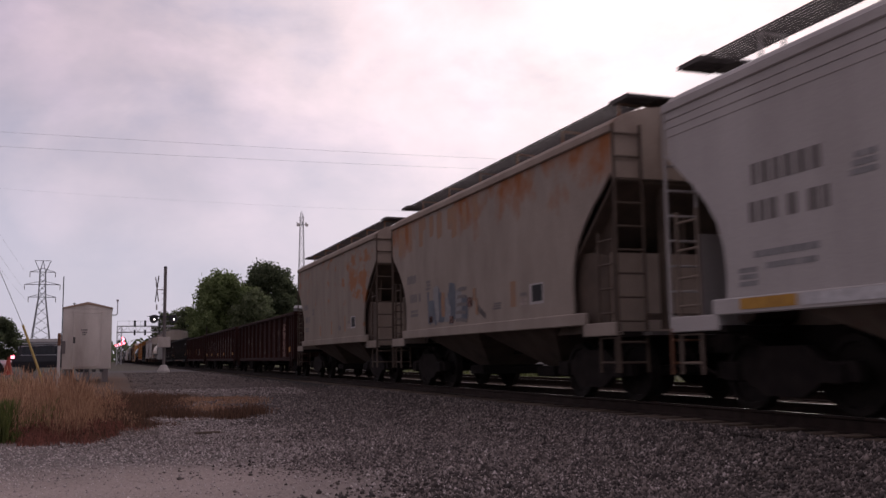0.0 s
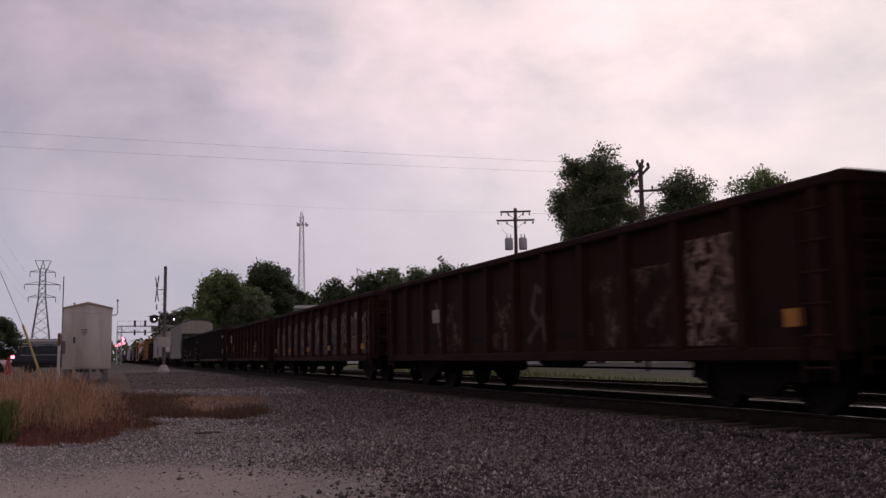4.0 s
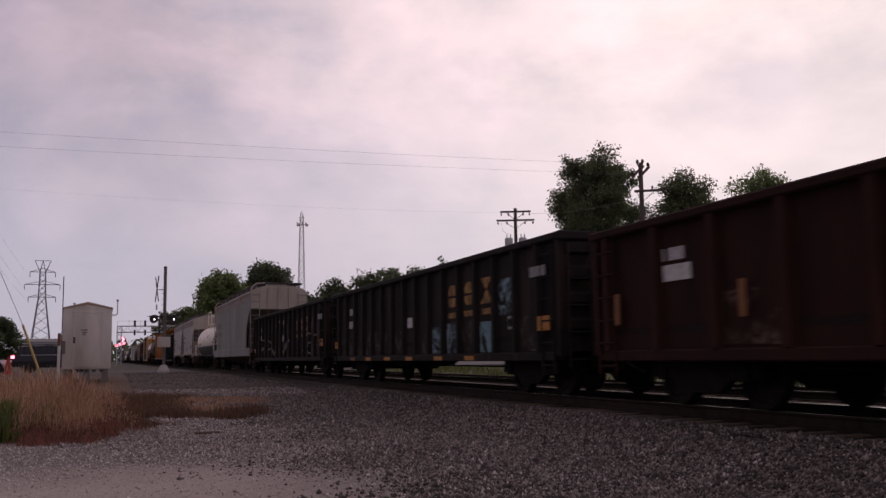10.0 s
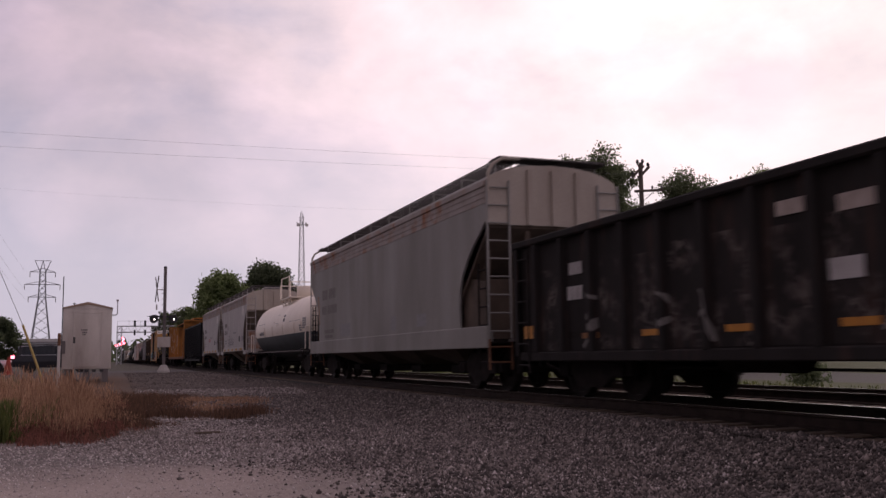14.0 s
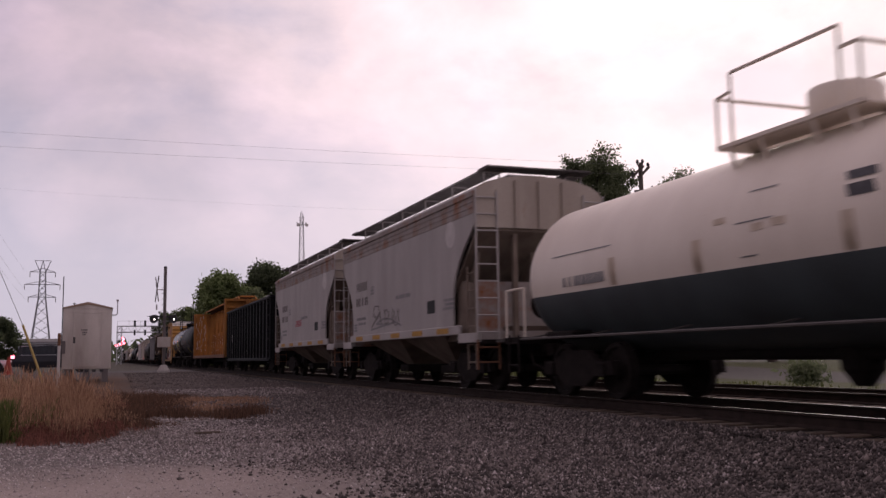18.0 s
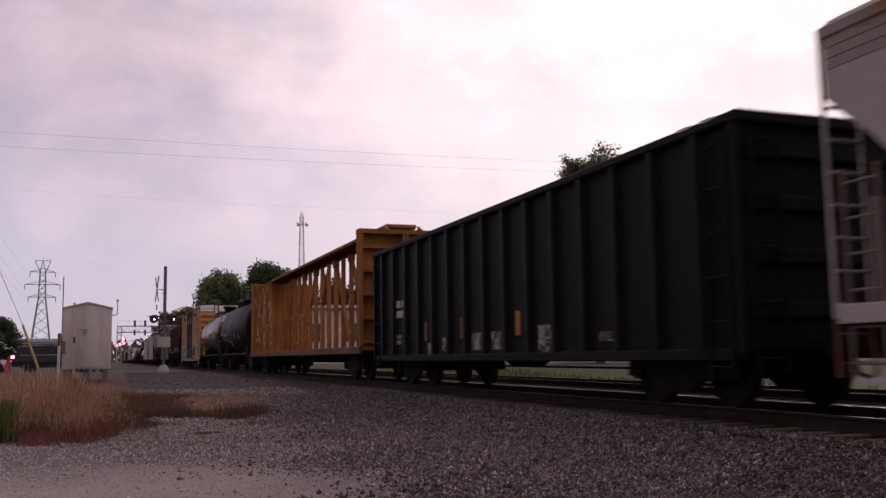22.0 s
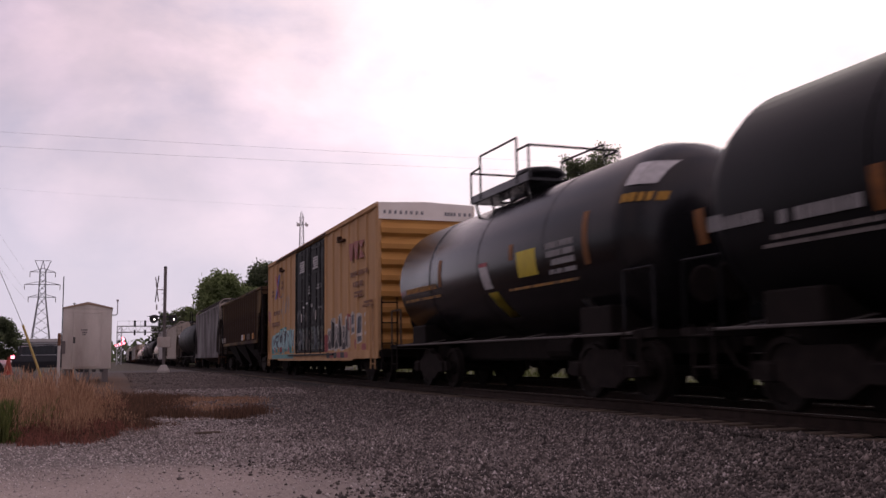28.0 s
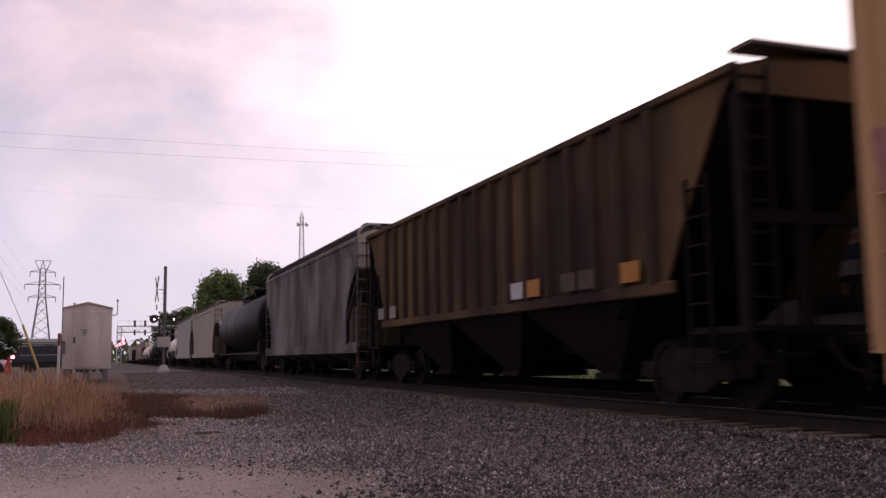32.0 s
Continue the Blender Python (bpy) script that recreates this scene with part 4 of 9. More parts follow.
def covered_hopper(yc, length, paint, label, top=4.15, sill=(1.18, 1.38), bays=2, cut=(1.38, 3.48), deep=False, chord=False, roofwalk=4.62, rust_top=None):
    """A covered hopper: side sheets with a curved cut at each end, slope sheets, roof, running boards, outlets."""
    car = thing("covered_hopper_car", label, "hopper car", "freight train", pose(TRACK1, yc, 0))
    h, w = length / 2, 1.5
    trim = rust_top if rust_top and not chord else paint
    ends = M["cream"] if chord else trim
    cw, cz = cut
    # side sheets
    edge = [(-h, top), (-h + 0.03, cz)]
    for f, dz in ((0.24, 0.24), (0.47, 0.46), (0.70, 0.74), (0.88, 1.04), (0.97, 1.36), (1.0, 1.7)):
        edge.append((-h + cw * f, cz - dz))
    edge.append((-h + cw * 0.98, sill[1]))
    back = [(h - 0.85 * (y + h) if z < top else h, z - 0.12 if sill[1] < z < top else z) for y, z in edge]
    outline = edge + back[::-1]
    for s in (-1, 1):
        bm = bmesh.new()
        slab(bm, outline, "x", s * w, s * (w - 0.05))
        part("side_sheet", bm, paint, car)
    # roof arc
    n, rise = 10, 0.42
    arc = [(-w - 0.03, top - 0.05)] + [(w * -math.cos(math.pi * i / n), top + rise * math.sin(math.pi * i / n)) for i in range(n + 1)] + [(w + 0.03, top - 0.05)]
    part("roof", slab(bmesh.new(), arc, "y", -h + 0.02, h - 0.02), trim, car, smooth=False)
    for s in (-1, 1):
        bm = bmesh.new()
        box(bm, *sorted((s * (w - 0.02), s * (w + 0.05))), -h, h, top - 0.08, top + 0.05, 0.015)
        if chord:
            for k in range(3):
                part("chord_step", cube(*sorted((s * (w - 0.01), s * (w + 0.008 + 0.007 * k))), -h + 0.01, h - 0.01, top - 0.42 + 0.115 * k, top - 0.305 + 0.115 * k, 0.006), rust_top or paint, car)
        part("top_chord", bm, rust_top or paint, car)
        # side sill
        gap = 0.0 if deep else 0.9
        bm = cube(*sorted((s * (w - 0.03), s * (w + 0.035))), -h + gap, h - gap, sill[0], sill[1], 0.015)
        for e in (-1, 1):
            box(bm, *sorted((s * (w - 0.1), s * (w + 0.03))), *sorted((e * h, e * (h - 1.0))), 1.0, 1.2, 0.01)
        part("side_sill", bm, paint, car)
    # slope sheets, frames and bays: their shade is put into a darker paint
    shaded_paint = M["slope_pale"] if chord and not deep else M["shadow"]
    for e in (-1, 1):
        # upper end sheet with its posts, slope sheet below
        arc2 = [(-w, cz - 0.1)] + arc[1:-1] + [(w, cz - 0.1)]
        part("end_sheet", slab(bmesh.new(), arc2, "y", e * h, e * (h - 0.04)), ends, car)
        post = part("end_post", cube(-0.05, 0.05, *sorted((e * h, e * (h + 0.07))), cz - 0.1, top + rise * 0.7), ends, car)
        for px in (-0.55, 0.55):
            again("end_post", post, car, Matrix.Translation((px, 0, 0)))
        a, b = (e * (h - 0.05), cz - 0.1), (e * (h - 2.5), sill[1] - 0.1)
        part("slope_sheet", slab(bmesh.new(), [a, (a[0], a[1] - 0.06), (b[0], b[1] - 0.06), b], "x", -w + 0.06, w - 0.06), shaded_paint, car)
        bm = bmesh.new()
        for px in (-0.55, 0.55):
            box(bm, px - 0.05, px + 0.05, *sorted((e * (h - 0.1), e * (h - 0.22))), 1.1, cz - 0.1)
        part("end_frame", bm, shaded_paint, car)
        part("end_plate", cube(-w + 0.16, w - 0.16, *sorted((e * (h - 0.36), e * (h - 0.41))), 1.06, 2.28), shaded_paint if deep else rust_top or paint, car, "rust-stained lower end plate")
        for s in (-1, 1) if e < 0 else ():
            part("side_plate", slab(bmesh.new(), [(e * (h - 0.42), 1.06), (e * (h - 0.42), 2.22), (e * (h - cw * 0.7), 2.34), (e * (h - cw - 0.2), 2.34), (e * (h - cw - 0.2), 1.06)], "x", s * (w - 0.14), s * (w - 0.17)), M["slope_pale"] if chord and not deep else shaded_paint, car, "stained lower end plate")
            part("shear_plate", slab(bmesh.new(), [(e * (h - 0.72), 1.06), (e * (h - 0.5), cz - 0.55), (e * (h - 0.08), cz - 0.12), (e * (h - 2.45), sill[1] - 0.06), (e * (h - 2.45), 1.06)], "x", s * (w - 0.28), s * (w - 0.31)), shaded_paint, car)
        part("shear_plate", slab(bmesh.new(), [(e * (h - 0.4), 1.05), (e * (h - 0.4), cz - 0.55), (e * (h - 2.4), sill[1] - 0.1), (e * (h - 2.4), 1.05)], "x", -0.04, 0.04), shaded_paint, car)
        bm = cube(-w, w, *sorted((e * h, e * (h - 1.1))), 0.98, 1.06)
        box(bm, -0.28, 0.28, *sorted((e * (h + 0.02), e * (h - 2.6))), 0.72, 0.98)
        part("end_platform", bm, M["under"], car)
        part("brake_reservoir" if e < 0 else "brake_stand", rod(bmesh.new(), (-0.75, e * (h - 0.55), 1.3), (0.35, e * (h - 0.55), 1.3), 0.2, 14), M["shadow"], car)
        part("crossover_step", cube(-1.1, 1.1, *sorted((e * (h + 0.05), e * (h + 0.3))), 1.0, 1.05), M["deck"], car)
        for s in (-1, 1):
            stile_ladder(car, s * 1.5 if s < 0 else 1.02, e * (h + 0.04), 1.06, top + 0.05, "x", 0.48, paint if chord else shaded_paint, 9)
            stile_ladder(car, s * 1.5 if s < 0 else 1.02, e * (h + 0.04), 0.45, 1.05, "x", 0.48, M["sill_brown"] if chord else shaded_paint, 2)
            stile_ladder(car, s * 1.46, e * (h - 0.12) - (0.45 if e > 0 else 0), 0.45, 2.6, "y", 0.45, M["under"] if deep else shaded_paint, 6)
        if deep:
            part("corner_grab", bend(bmesh.new(), [(-1.47, e * (h + 0.04), top - 0.2), (-1.46, e * (h + 0.04), top + 0.2), (-1.36, e * (h + 0.04), roofwalk - 0.1), (-1.15, e * (h + 0.04), roofwalk + 0.02), (-0.75, e * (h + 0.04), roofwalk + 0.03)], 0.035, 6), ends, car)
    # outlets
    zlo = 0.42
    span = (length - 4.4) / bays
    for k in range(bays):
        y0 = -h + 2.2 + k * span
        bm = bmesh.new()
        t = [(-1.42, y0 + 0.02), (1.42, y0 + 0.02), (1.42, y0 + span - 0.02), (-1.42, y0 + span - 0.02)]
        m = y0 + span / 2
        q = [(-0.55, m - 0.3), (0.55, m - 0.3), (0.55, m + 0.3), (-0.55, m + 0.3)]
        tv = [bm.verts.new((x, y, sill[0] + 0.06)) for x, y in t]
        qv = [bm.verts.new((x, y, zlo + 0.1)) for x, y in q]
        for i in range(4):
            j = (i + 1) % 4
            bm.faces.new((tv[i], tv[j], qv[j], qv[i]))
        bm.faces.new(qv[::-1])
        bm.faces.new(tv)
        bmesh.ops.recalc_face_normals(bm, faces=bm.faces[:])
        bay = part("hopper_bay", bm, shaded_paint, car)
        part("outlet_gate", cube(-0.75, 0.75, m - 0.38, m + 0.38, zlo - 0.1, zlo + 0.1, 0.02), M["under"], bay)
    part("centre_sill", cube(-0.2, 0.2, -h + 0.6, h - 0.6, 0.75, 1.05), M["under"], car)
    # running boards on brackets
    for s in (-1, 1):
        bm = bmesh.new()
        x0, x1 = sorted((s * 0.72, s * 1.22))
        for k in range(9):
            xx = x0 + (x1 - x0) * k / 8
            box(bm, xx - 0.007, xx + 0.007, -h - 0.05, h + 0.05, roofwalk + 0.004, roofwalk + 0.027)
        k = -h + 0.1
        while k < h:
            box(bm, x0, x1, k - 0.008, k + 0.008, roofwalk - 0.014, roofwalk + 0.004)
            k += 0.15
        part("running_board", bm, M["deck"], car)
        k, first = -h + 0.3, None
        while k < h:
            if first is None:
                bm = bmesh.new()
                bend(bm, [(s * 1.16, 0, top + 0.22), (s * 1.16, 0, roofwalk), (s * 0.8, 0, roofwalk - 0.01), (s * 0.8, 0, top + 0.3)], 0.022, 5)
                first = part("bracket", bm, paint, car)
                first.location = (0, k, 0)
            else:
                again("bracket", first, car, Matrix.Translation((0, k, 0)))
            k += 1.9
    for e in (-1, 1):
        part("end_running_board", cube(-1.22, 1.22, *sorted((e * (h + 0.05), e * (h - 0.5))), roofwalk + 0.036, roofwalk + 0.07), M["deck"], car)
    k0 = part("hatch", cube(-0.5, 0.5, -0.45, 0.45, top + rise - 0.05, top + rise + 0.13, 0.04), paint, car)
    nh = int(length / 1.9)
    k0.location = (0, -h + 1.0, 0)
    for k in range(1, nh):
        again("hatch", k0, car, Matrix.Translation((0, -h + 1.0 + k * (length - 2.0) / (nh - 1), 0)))
    running_gear(car, h, 1.55)
    CARS.append((car, yc))
    return car


def gondola(yc, length, paint, label, z0=0.62, top=2.77, ribs=13, rib_in=0.35, rib_paint=None):
    car = thing("gondola_car", label, "gondola car", "freight train", pose(TRACK1, yc, 0))
    h, w = length / 2, 1.42
    for s in (-1, 1):
        bm = cube(*sorted((s * w, s * (w - 0.03))), -h, h, z0 + 0.02, top - 0.02)
        part("side_wall", bm, paint, car)
        part("top_chord", cube(*sorted((s * (w - 0.06), s * (w + 0.12))), -h, h, top - 0.13, top, 0.025), paint, car)
        part("side_sill", cube(*sorted((s * (w - 0.02), s * (w + 0.09))), -h + 0.2, h - 0.2, z0, z0 + 0.16, 0.02), paint, car)
        bm = bmesh.new()
        hw = 0.10 if ribs > 14 else 0.13
        prof = [(s * w, -hw), (s * (w + 0.105), -hw * 0.58), (s * (w + 0.105), hw * 0.58), (s * w, hw)]
        slab(bm, prof, "z", z0 + 0.16, top - 0.13)
        first = part("rib", bm, rib_paint or paint, car)
        for k in range(ribs):
            y = -h + rib_in + k * (length - 2 * rib_in) / (ribs - 1)
            if k == 0:
                first.location = (0, y, 0)
            else:
                again("rib", first, car, Matrix.Translation((0, y, 0)))
    part("floor", cube(-w, w, -h, h, 1.0, 1.1), M["under"], car)
    part("centre_sill", cube(-0.25, 0.25, -h, h, 0.7, 1.0), M["under"], car)
    part("cross_bearer", cube(-1.35, 1.35, -h * 0.45, -h * 0.42, 0.66, 1.0), M["under"], car)
    part("brake_cylinder", rod(bmesh.new(), (-0.8, -1.2, 0.72), (-0.8, 0.1, 0.72), 0.2, 12), M["under"], car)
    part("air_reservoir", rod(bmesh.new(), (-0.8, 1.5, 0.7), (-0.8, 2.9, 0.7), 0.24, 12), M["under"], car)
    part("brake_rod", rod(bmesh.new(), (-0.7, -h + 3, 0.5), (-0.7, h - 3, 0.52), 0.02, 5), M["under"], car)
    for e in (-1, 1):
        part("end_wall", cube(-w, w, *sorted((e * h, e * (h - 0.04))), 1.0, top - 0.05), paint, car)
        bm = bmesh.new()
        step = (top - 1.05) / 4
        for k in range(4):
            z = 1.1 + k * step
            slab(bm, [(e * h, z), (e * (h + 0.1), z + 0.06), (e * (h + 0.1), z + 0.2), (e * h, z + 0.26)], "x", -w + 0.05, w - 0.05)
        part("end_rib", bm, paint, car)
        part("end_chord", cube(-w - 0.1, w + 0.1, *sorted((e * (h - 0.05), e * (h + 0.12))), top - 0.14, top + 0.01, 0.02), paint, car)
        part("corner_post", cube(-w - 0.08, -w + 0.06, *sorted((e * (h - 0.12), e * (h + 0.04))), z0 + 0.1, top - 0.12), paint, car)
        part("end_sill", cube(-w, w, *sorted((e * (h - 0.15), e * (h + 0.03))), 0.78, 1.04), paint, car)
        stile_ladder(car, -w - 0.1, e * (h - 0.15) - (0.45 if e > 0 else 0), 0.4, top - 0.2, "y", 0.45, paint, 6)
        stile_ladder(car, -w + 0.05, e * (h + 0.14), 0.5, top - 0.2, "x", 0.42, paint, 5)
    running_gear(car, h, 2.05)
    CARS.append((car, yc))
    return car


def tank_car(yc, length, paint, label, r=1.47, zc=2.6, lower=None, saddle=None, split=0.34, belly=0.45):
    car = thing("tank_car", label, "tank car", "freight train", pose(TRACK1, yc, 0))
    h = length / 2
    prof = [(0, -h), (r * 0.45, -h + 0.06), (r * 0.75, -h + 0.2), (r * 0.92, -h + 0.4), (r, -h + 0.72), (r, h - 0.72), (r * 0.92, h - 0.4), (r * 0.75, h - 0.2), (r * 0.45, h - 0.06), (0, h)]
    bm = lathe(bmesh.new(), prof, "y", 48, (0, 0, zc))
    if lower:
        low = bmesh.new()
        lathe(low, [(p * 1.003, q) for p, q in prof], "y", 48, (0, 0, zc))
        cutz = zc - split
        bmesh.ops.bisect_plane(low, geom=low.verts[:] + low.edges[:] + low.faces[:], plane_co=(0, 0, cutz), plane_no=(0, 0, 1), clear_outer=True)
        bmesh.ops.bisect_plane(bm, geom=bm.verts[:] + bm.edges[:] + bm.faces[:], plane_co=(0, 0, cutz), plane_no=(0, 0, 1), clear_inner=True)
        part("lower_shell", low, lower, car, "dark lower half of the tank", True)
    part("tank_shell", bm, paint, car, "", True)
    for y in () if lower else (-h * 0.5, 0.0, h * 0.5):
        part("weld_seam", lathe(bmesh.new(), [(r + 0.001, y - 0.02), (r + 0.012, y), (r + 0.001, y + 0.02)], "y", 40, (0, 0, zc)), paint, car, "", True)
    for e in (-1, 1):
        bm = cube(-1.3, 1.3, *sorted((e * (h - 1.1), e * (h - 2.1))), 1.0, zc - r * 0.72, 0.03)
        part("saddle", bm, M["under"], car)
        bm = cube(-0.3, 0.3, *sorted((e * (h - 2.6), e * (h + 0.35))), 0.72, 1.06)
        box(bm, -1.45, 1.45, *sorted((e * (h - 0.25), e * (h + 0.35))), 0.95, 1.06)
        part("stub_sill", bm, M["under"], car)
        bm = bmesh.new()
        bend(bm, [(-1.42, e * (h + 0.3), 1.06), (-1.42, e * (h + 0.3), 1.95), (-1.42, e * (h - 0.5), 1.95), (-1.42, e * (h - 0.5), 1.06)], 0.022)
        again("end_handrail", part("end_handrail", bm, saddle or paint, car), car, Matrix.Translation((2.84, 0, 0)))
        part("brake_wheel", lathe(bmesh.new(), [(0.25, -0.02), (0.28, 0.0), (0.25, 0.02), (0.22, 0.0), (0.25, -0.02)], "y", 18, (-0.6, e * (h + 0.36), 1.7)), M["truck"], car)
        stile_ladder(car, -1.5, e * (h - 0.2) - 0.2, 0.4, 1.1, "y", 0.42, M["truck"], 2)
    # running board along the sides, manway and its platform
    for s in (-1, 1):
        bm = bend(bmesh.new(), [(s * 1.46, -h + 0.3, 1.02), (s * 1.46, h - 0.3, 1.02)], 0.022)
        for k in range(7):
            y = -h + 0.6 + k * (length - 1.2) / 6
            rod(bm, (s * 1.46, y, 1.02), (s * 0.9, y, 1.12), 0.016, 5)
        part("side_handrail", bm, M["deck"], car)
    tz = zc + r
    part("manway", lathe(bmesh.new(), [(0.40, tz - 0.1), (0.40, tz + 0.34), (0.52, tz + 0.42), (0.52, tz + 0.52), (0.44, tz + 0.56), (0, tz + 0.58)] if not lower else [(0.46, tz - 0.1), (0.46, tz + 0.5), (0.43, tz + 0.54), (0, tz + 0.56)], "z", 24), paint, car, "", True)
    part("valve_housing", lathe(bmesh.new(), [(0.24, tz - 0.1), (0.24, tz + 0.2), (0.2, tz + 0.24), (0, tz + 0.25)], "z", 18, (0, 0.95, 0)), paint, car, "", True)
    bm = bmesh.new()
    pl, edge = (1.3, 0.08) if lower else (1.55, 0.19)
    tz -= 0.08 if lower else 0.0
    for s in (-1, 1):
        box(bm, *sorted((s * 0.5, s * 0.955)), -pl, pl, tz + 0.02, tz + 0.07)
        box(bm, *sorted((s * 0.96, s * 1.0)), -pl, pl, tz + 0.03, tz + edge)
    for yy in (-pl, pl - 0.35):
        box(bm, -0.5, 0.5, yy, yy + 0.35, tz + 0.02, tz + 0.07)
    for yy in (0.25 - pl, -0.45, 0.45, pl - 0.25):
        for s in (-1, 1):
            rod(bm, (s * 0.98, yy, tz + 0.04), (s * 0.86, yy, zc + r * 0.72), 0.03)
    part("platform", bm, saddle or paint, car)
    for s in (-1, 1):
        for pts in ([(s, 0.05 - pl, tz + 0.05), (s, 0.05 - pl, tz + 0.72), (s, -0.95, tz + 0.72)], [(s, -0.95, tz + 0.05), (s, -0.95, tz + 0.98), (s, 0.95, tz + 1.0), (s, 0.95, tz + 0.05)], [(s, 0.95, tz + 0.75), (s, pl - 0.05, tz + 0.72), (s, pl - 0.05, tz + 0.05)]):
            part("platform_rail", bend(bmesh.new(), pts, 0.024), saddle or paint, car)
    for yy in (0.05 - pl, pl - 0.05):
        part("platform_rail", bend(bmesh.new(), [(-1, yy, tz + 0.72), (1, yy, tz + 0.72)], 0.024), saddle or paint, car)
    stile_ladder(car, 1.56, -0.22, 0.5, tz - 0.1, "y", 0.44, saddle or paint, 9)
    part("outlet_valve", lathe(bmesh.new(), [(0.3, zc - r + 0.1), (0.26, zc - r - 0.25), (0.12, zc - r - 0.45), (0.12, 0.5)], "z", 14), M["under"], car)
    part("brake_cylinder", rod(bmesh.new(), (-0.5, -2.4, 0.85), (-0.5, -1.4, 0.85), 0.2, 12), M["under"], car)
    # added black block that stands in for the shaded gap below the tank
    part("belly_filler", cube(-belly, belly, -h + 2.7, h - 2.7, 0.62, zc - r + 0.2, 0.05), M["under"], car)
    running_gear(car, h + 0.35, 2.1)
    CARS.append((car, yc))
    return car


def centerbeam(yc, length, paint, label):
    car = thing("centerbeam_flatcar", label, "flatcar", "freight train", pose(TRACK1, yc, 0))
    h, w = length / 2, 1.47
    bm = cube(-w, w, -h, h, 0.95, 1.05)
    part("deck", bm, paint, car)
    for s in (-1, 1):
        bm = cube(*sorted((s * (w - 0.06), s * (w + 0.03))), -h, h, 0.84, 1.06, 0.015)
        part("side_sill", bm, M["sill_brown"], car)
        first = part("tie_down_winch", rod(bmesh.new(), (s * (w - 0.1), -0.12, 0.82), (s * (w - 0.1), 0.12, 0.82), 0.07, 8), M["under"], car)
        for k in range(1, 17):
            again("tie_down_winch", first, car, Matrix.Translation((0, -h + 0.9 + k * (length - 1.8) / 16, 0)))
        first.location = (0, -h + 0.9, 0)
    slab_pts = [(-h + 2.8, 0.84), (-h + 3.6, 0.55), (h - 3.6, 0.55), (h - 2.8, 0.84)]
    part("centre_sill", slab(bmesh.new(), slab_pts, "x", -0.3, 0.3), M["under"], car)
    for e in (-1, 1):
        b = thing_part = part("bulkhead", cube(-w, w, *sorted((e * (h - 0.30), e * (h - 0.36))), 1.05, 4.58), paint, car)
        bm = bmesh.new()
        for s in (-1, 1):
            box(bm, *sorted((s * w, s * (w - 0.12))), *sorted((e * h, e * (h - 0.4))), 1.0, 4.6, 0.015)
        box(bm, -0.1, 0.1, *sorted((e * h, e * (h - 0.3))), 1.0, 4.5)
        part("bulkhead_post", bm, paint, b)
        bm = bmesh.new()
        for k in range(5):
            z = 1.15 + k * 0.72
            box(bm, -w + 0.1, w - 0.1, *sorted((e * (h - 0.02), e * (h - 0.3))), z, z + 0.1)
        box(bm, -w, w, *sorted((e * (h + 0.02), e * (h - 0.42))), 4.48, 4.62)
        part("bulkhead_rib", bm, paint, b)
        bm = bmesh.new()
        for px in (-0.55, 0.55):
            slab(bm, [(e * (h - 0.42), 4.62), (e * (h + 0.02), 4.62), (e * (h - 0.42), 4.8)], "x", px - 0.03, px + 0.03)
        part("bulkhead_gusset", bm, paint, b)
        for px in (-1.16, -0.84, -0.52, 0.52, 0.84, 1.16):
            part("inner_slat", cube(px - 0.11, px + 0.11, *sorted((e * (h - 0.362), e * (h - 0.40))), 1.06, 4.5, 0.008), paint, b)
    # centre beam: wide top chord on tapered posts with diagonals
    part("top_chord", cube(-0.5, 0.5, -h + 0.4, h - 0.4, 4.74, 4.85, 0.02), paint, car)
    part("chord_soffit", cube(-0.46, 0.46, -h + 0.42, h - 0.42, 4.715, 4.738), M["soffit"], car)
    part("chord_web", cube(-0.13, 0.13, -h + 0.5, h - 0.5, 4.6, 4.712), M["soffit"], car)
    for e in (-1, 1):
        part("chord_web", cube(e * 0.3 - 0.03, e * 0.3 + 0.03, -h + 0.5, h - 0.5, 4.67, 4.712), M["soffit"], car)
    sp, posts = 1.235, [0.65 + 1.235 * k for k in range(-8, 8)]
    first = None
    for k, y in enumerate(posts):
        if first is None:
            first = part("post", slab(bmesh.new(), [(-0.05, 4.58), (0.05, 4.58), (0.06, 3.0), (0.10, 2.8), (0.125, 1.05), (-0.125, 1.05), (-0.10, 2.8), (-0.06, 3.0)], "x", -0.08, 0.08), paint, car)
            first.location = (0, y, 0)
        else:
            again("post", first, car, Matrix.Translation((0, y, 0)))
    for k in (-6, -4, -2, 1, 3, 5):
        way = -1 if k < 0 else 1
        y0 = 0.65 + sp * k
        y1 = y0 + way * 1.85 * sp
        part("diagonal_brace", slab(bmesh.new(), [(y0 + way * 0.03, 4.42), (y0 + way * 0.15, 4.42), (y1, 1.45), (y1 - way * 0.15, 1.45)], "x", -0.06, 0.06), paint, car)
        part("gusset_plate", slab(bmesh.new(), [(y0 - 0.15, 4.58), (y0 + 0.15, 4.58), (y0 + 0.08, 4.3), (y0 - 0.08, 4.3)], "x", -0.12, 0.12), paint, car)
    part("diagonal_brace", slab(bmesh.new(), [(-0.55, 4.45), (-0.43, 4.45), (0.62, 3.0), (0.52, 2.96)], "x", -0.05, 0.05), paint, car)
    part("diagonal_brace", slab(bmesh.new(), [(0.64, 4.45), (0.52, 4.45), (-0.05, 3.92), (0.03, 3.86)], "x", -0.045, 0.045), paint, car)
    rnd = random.Random(8)
    bm = bmesh.new()
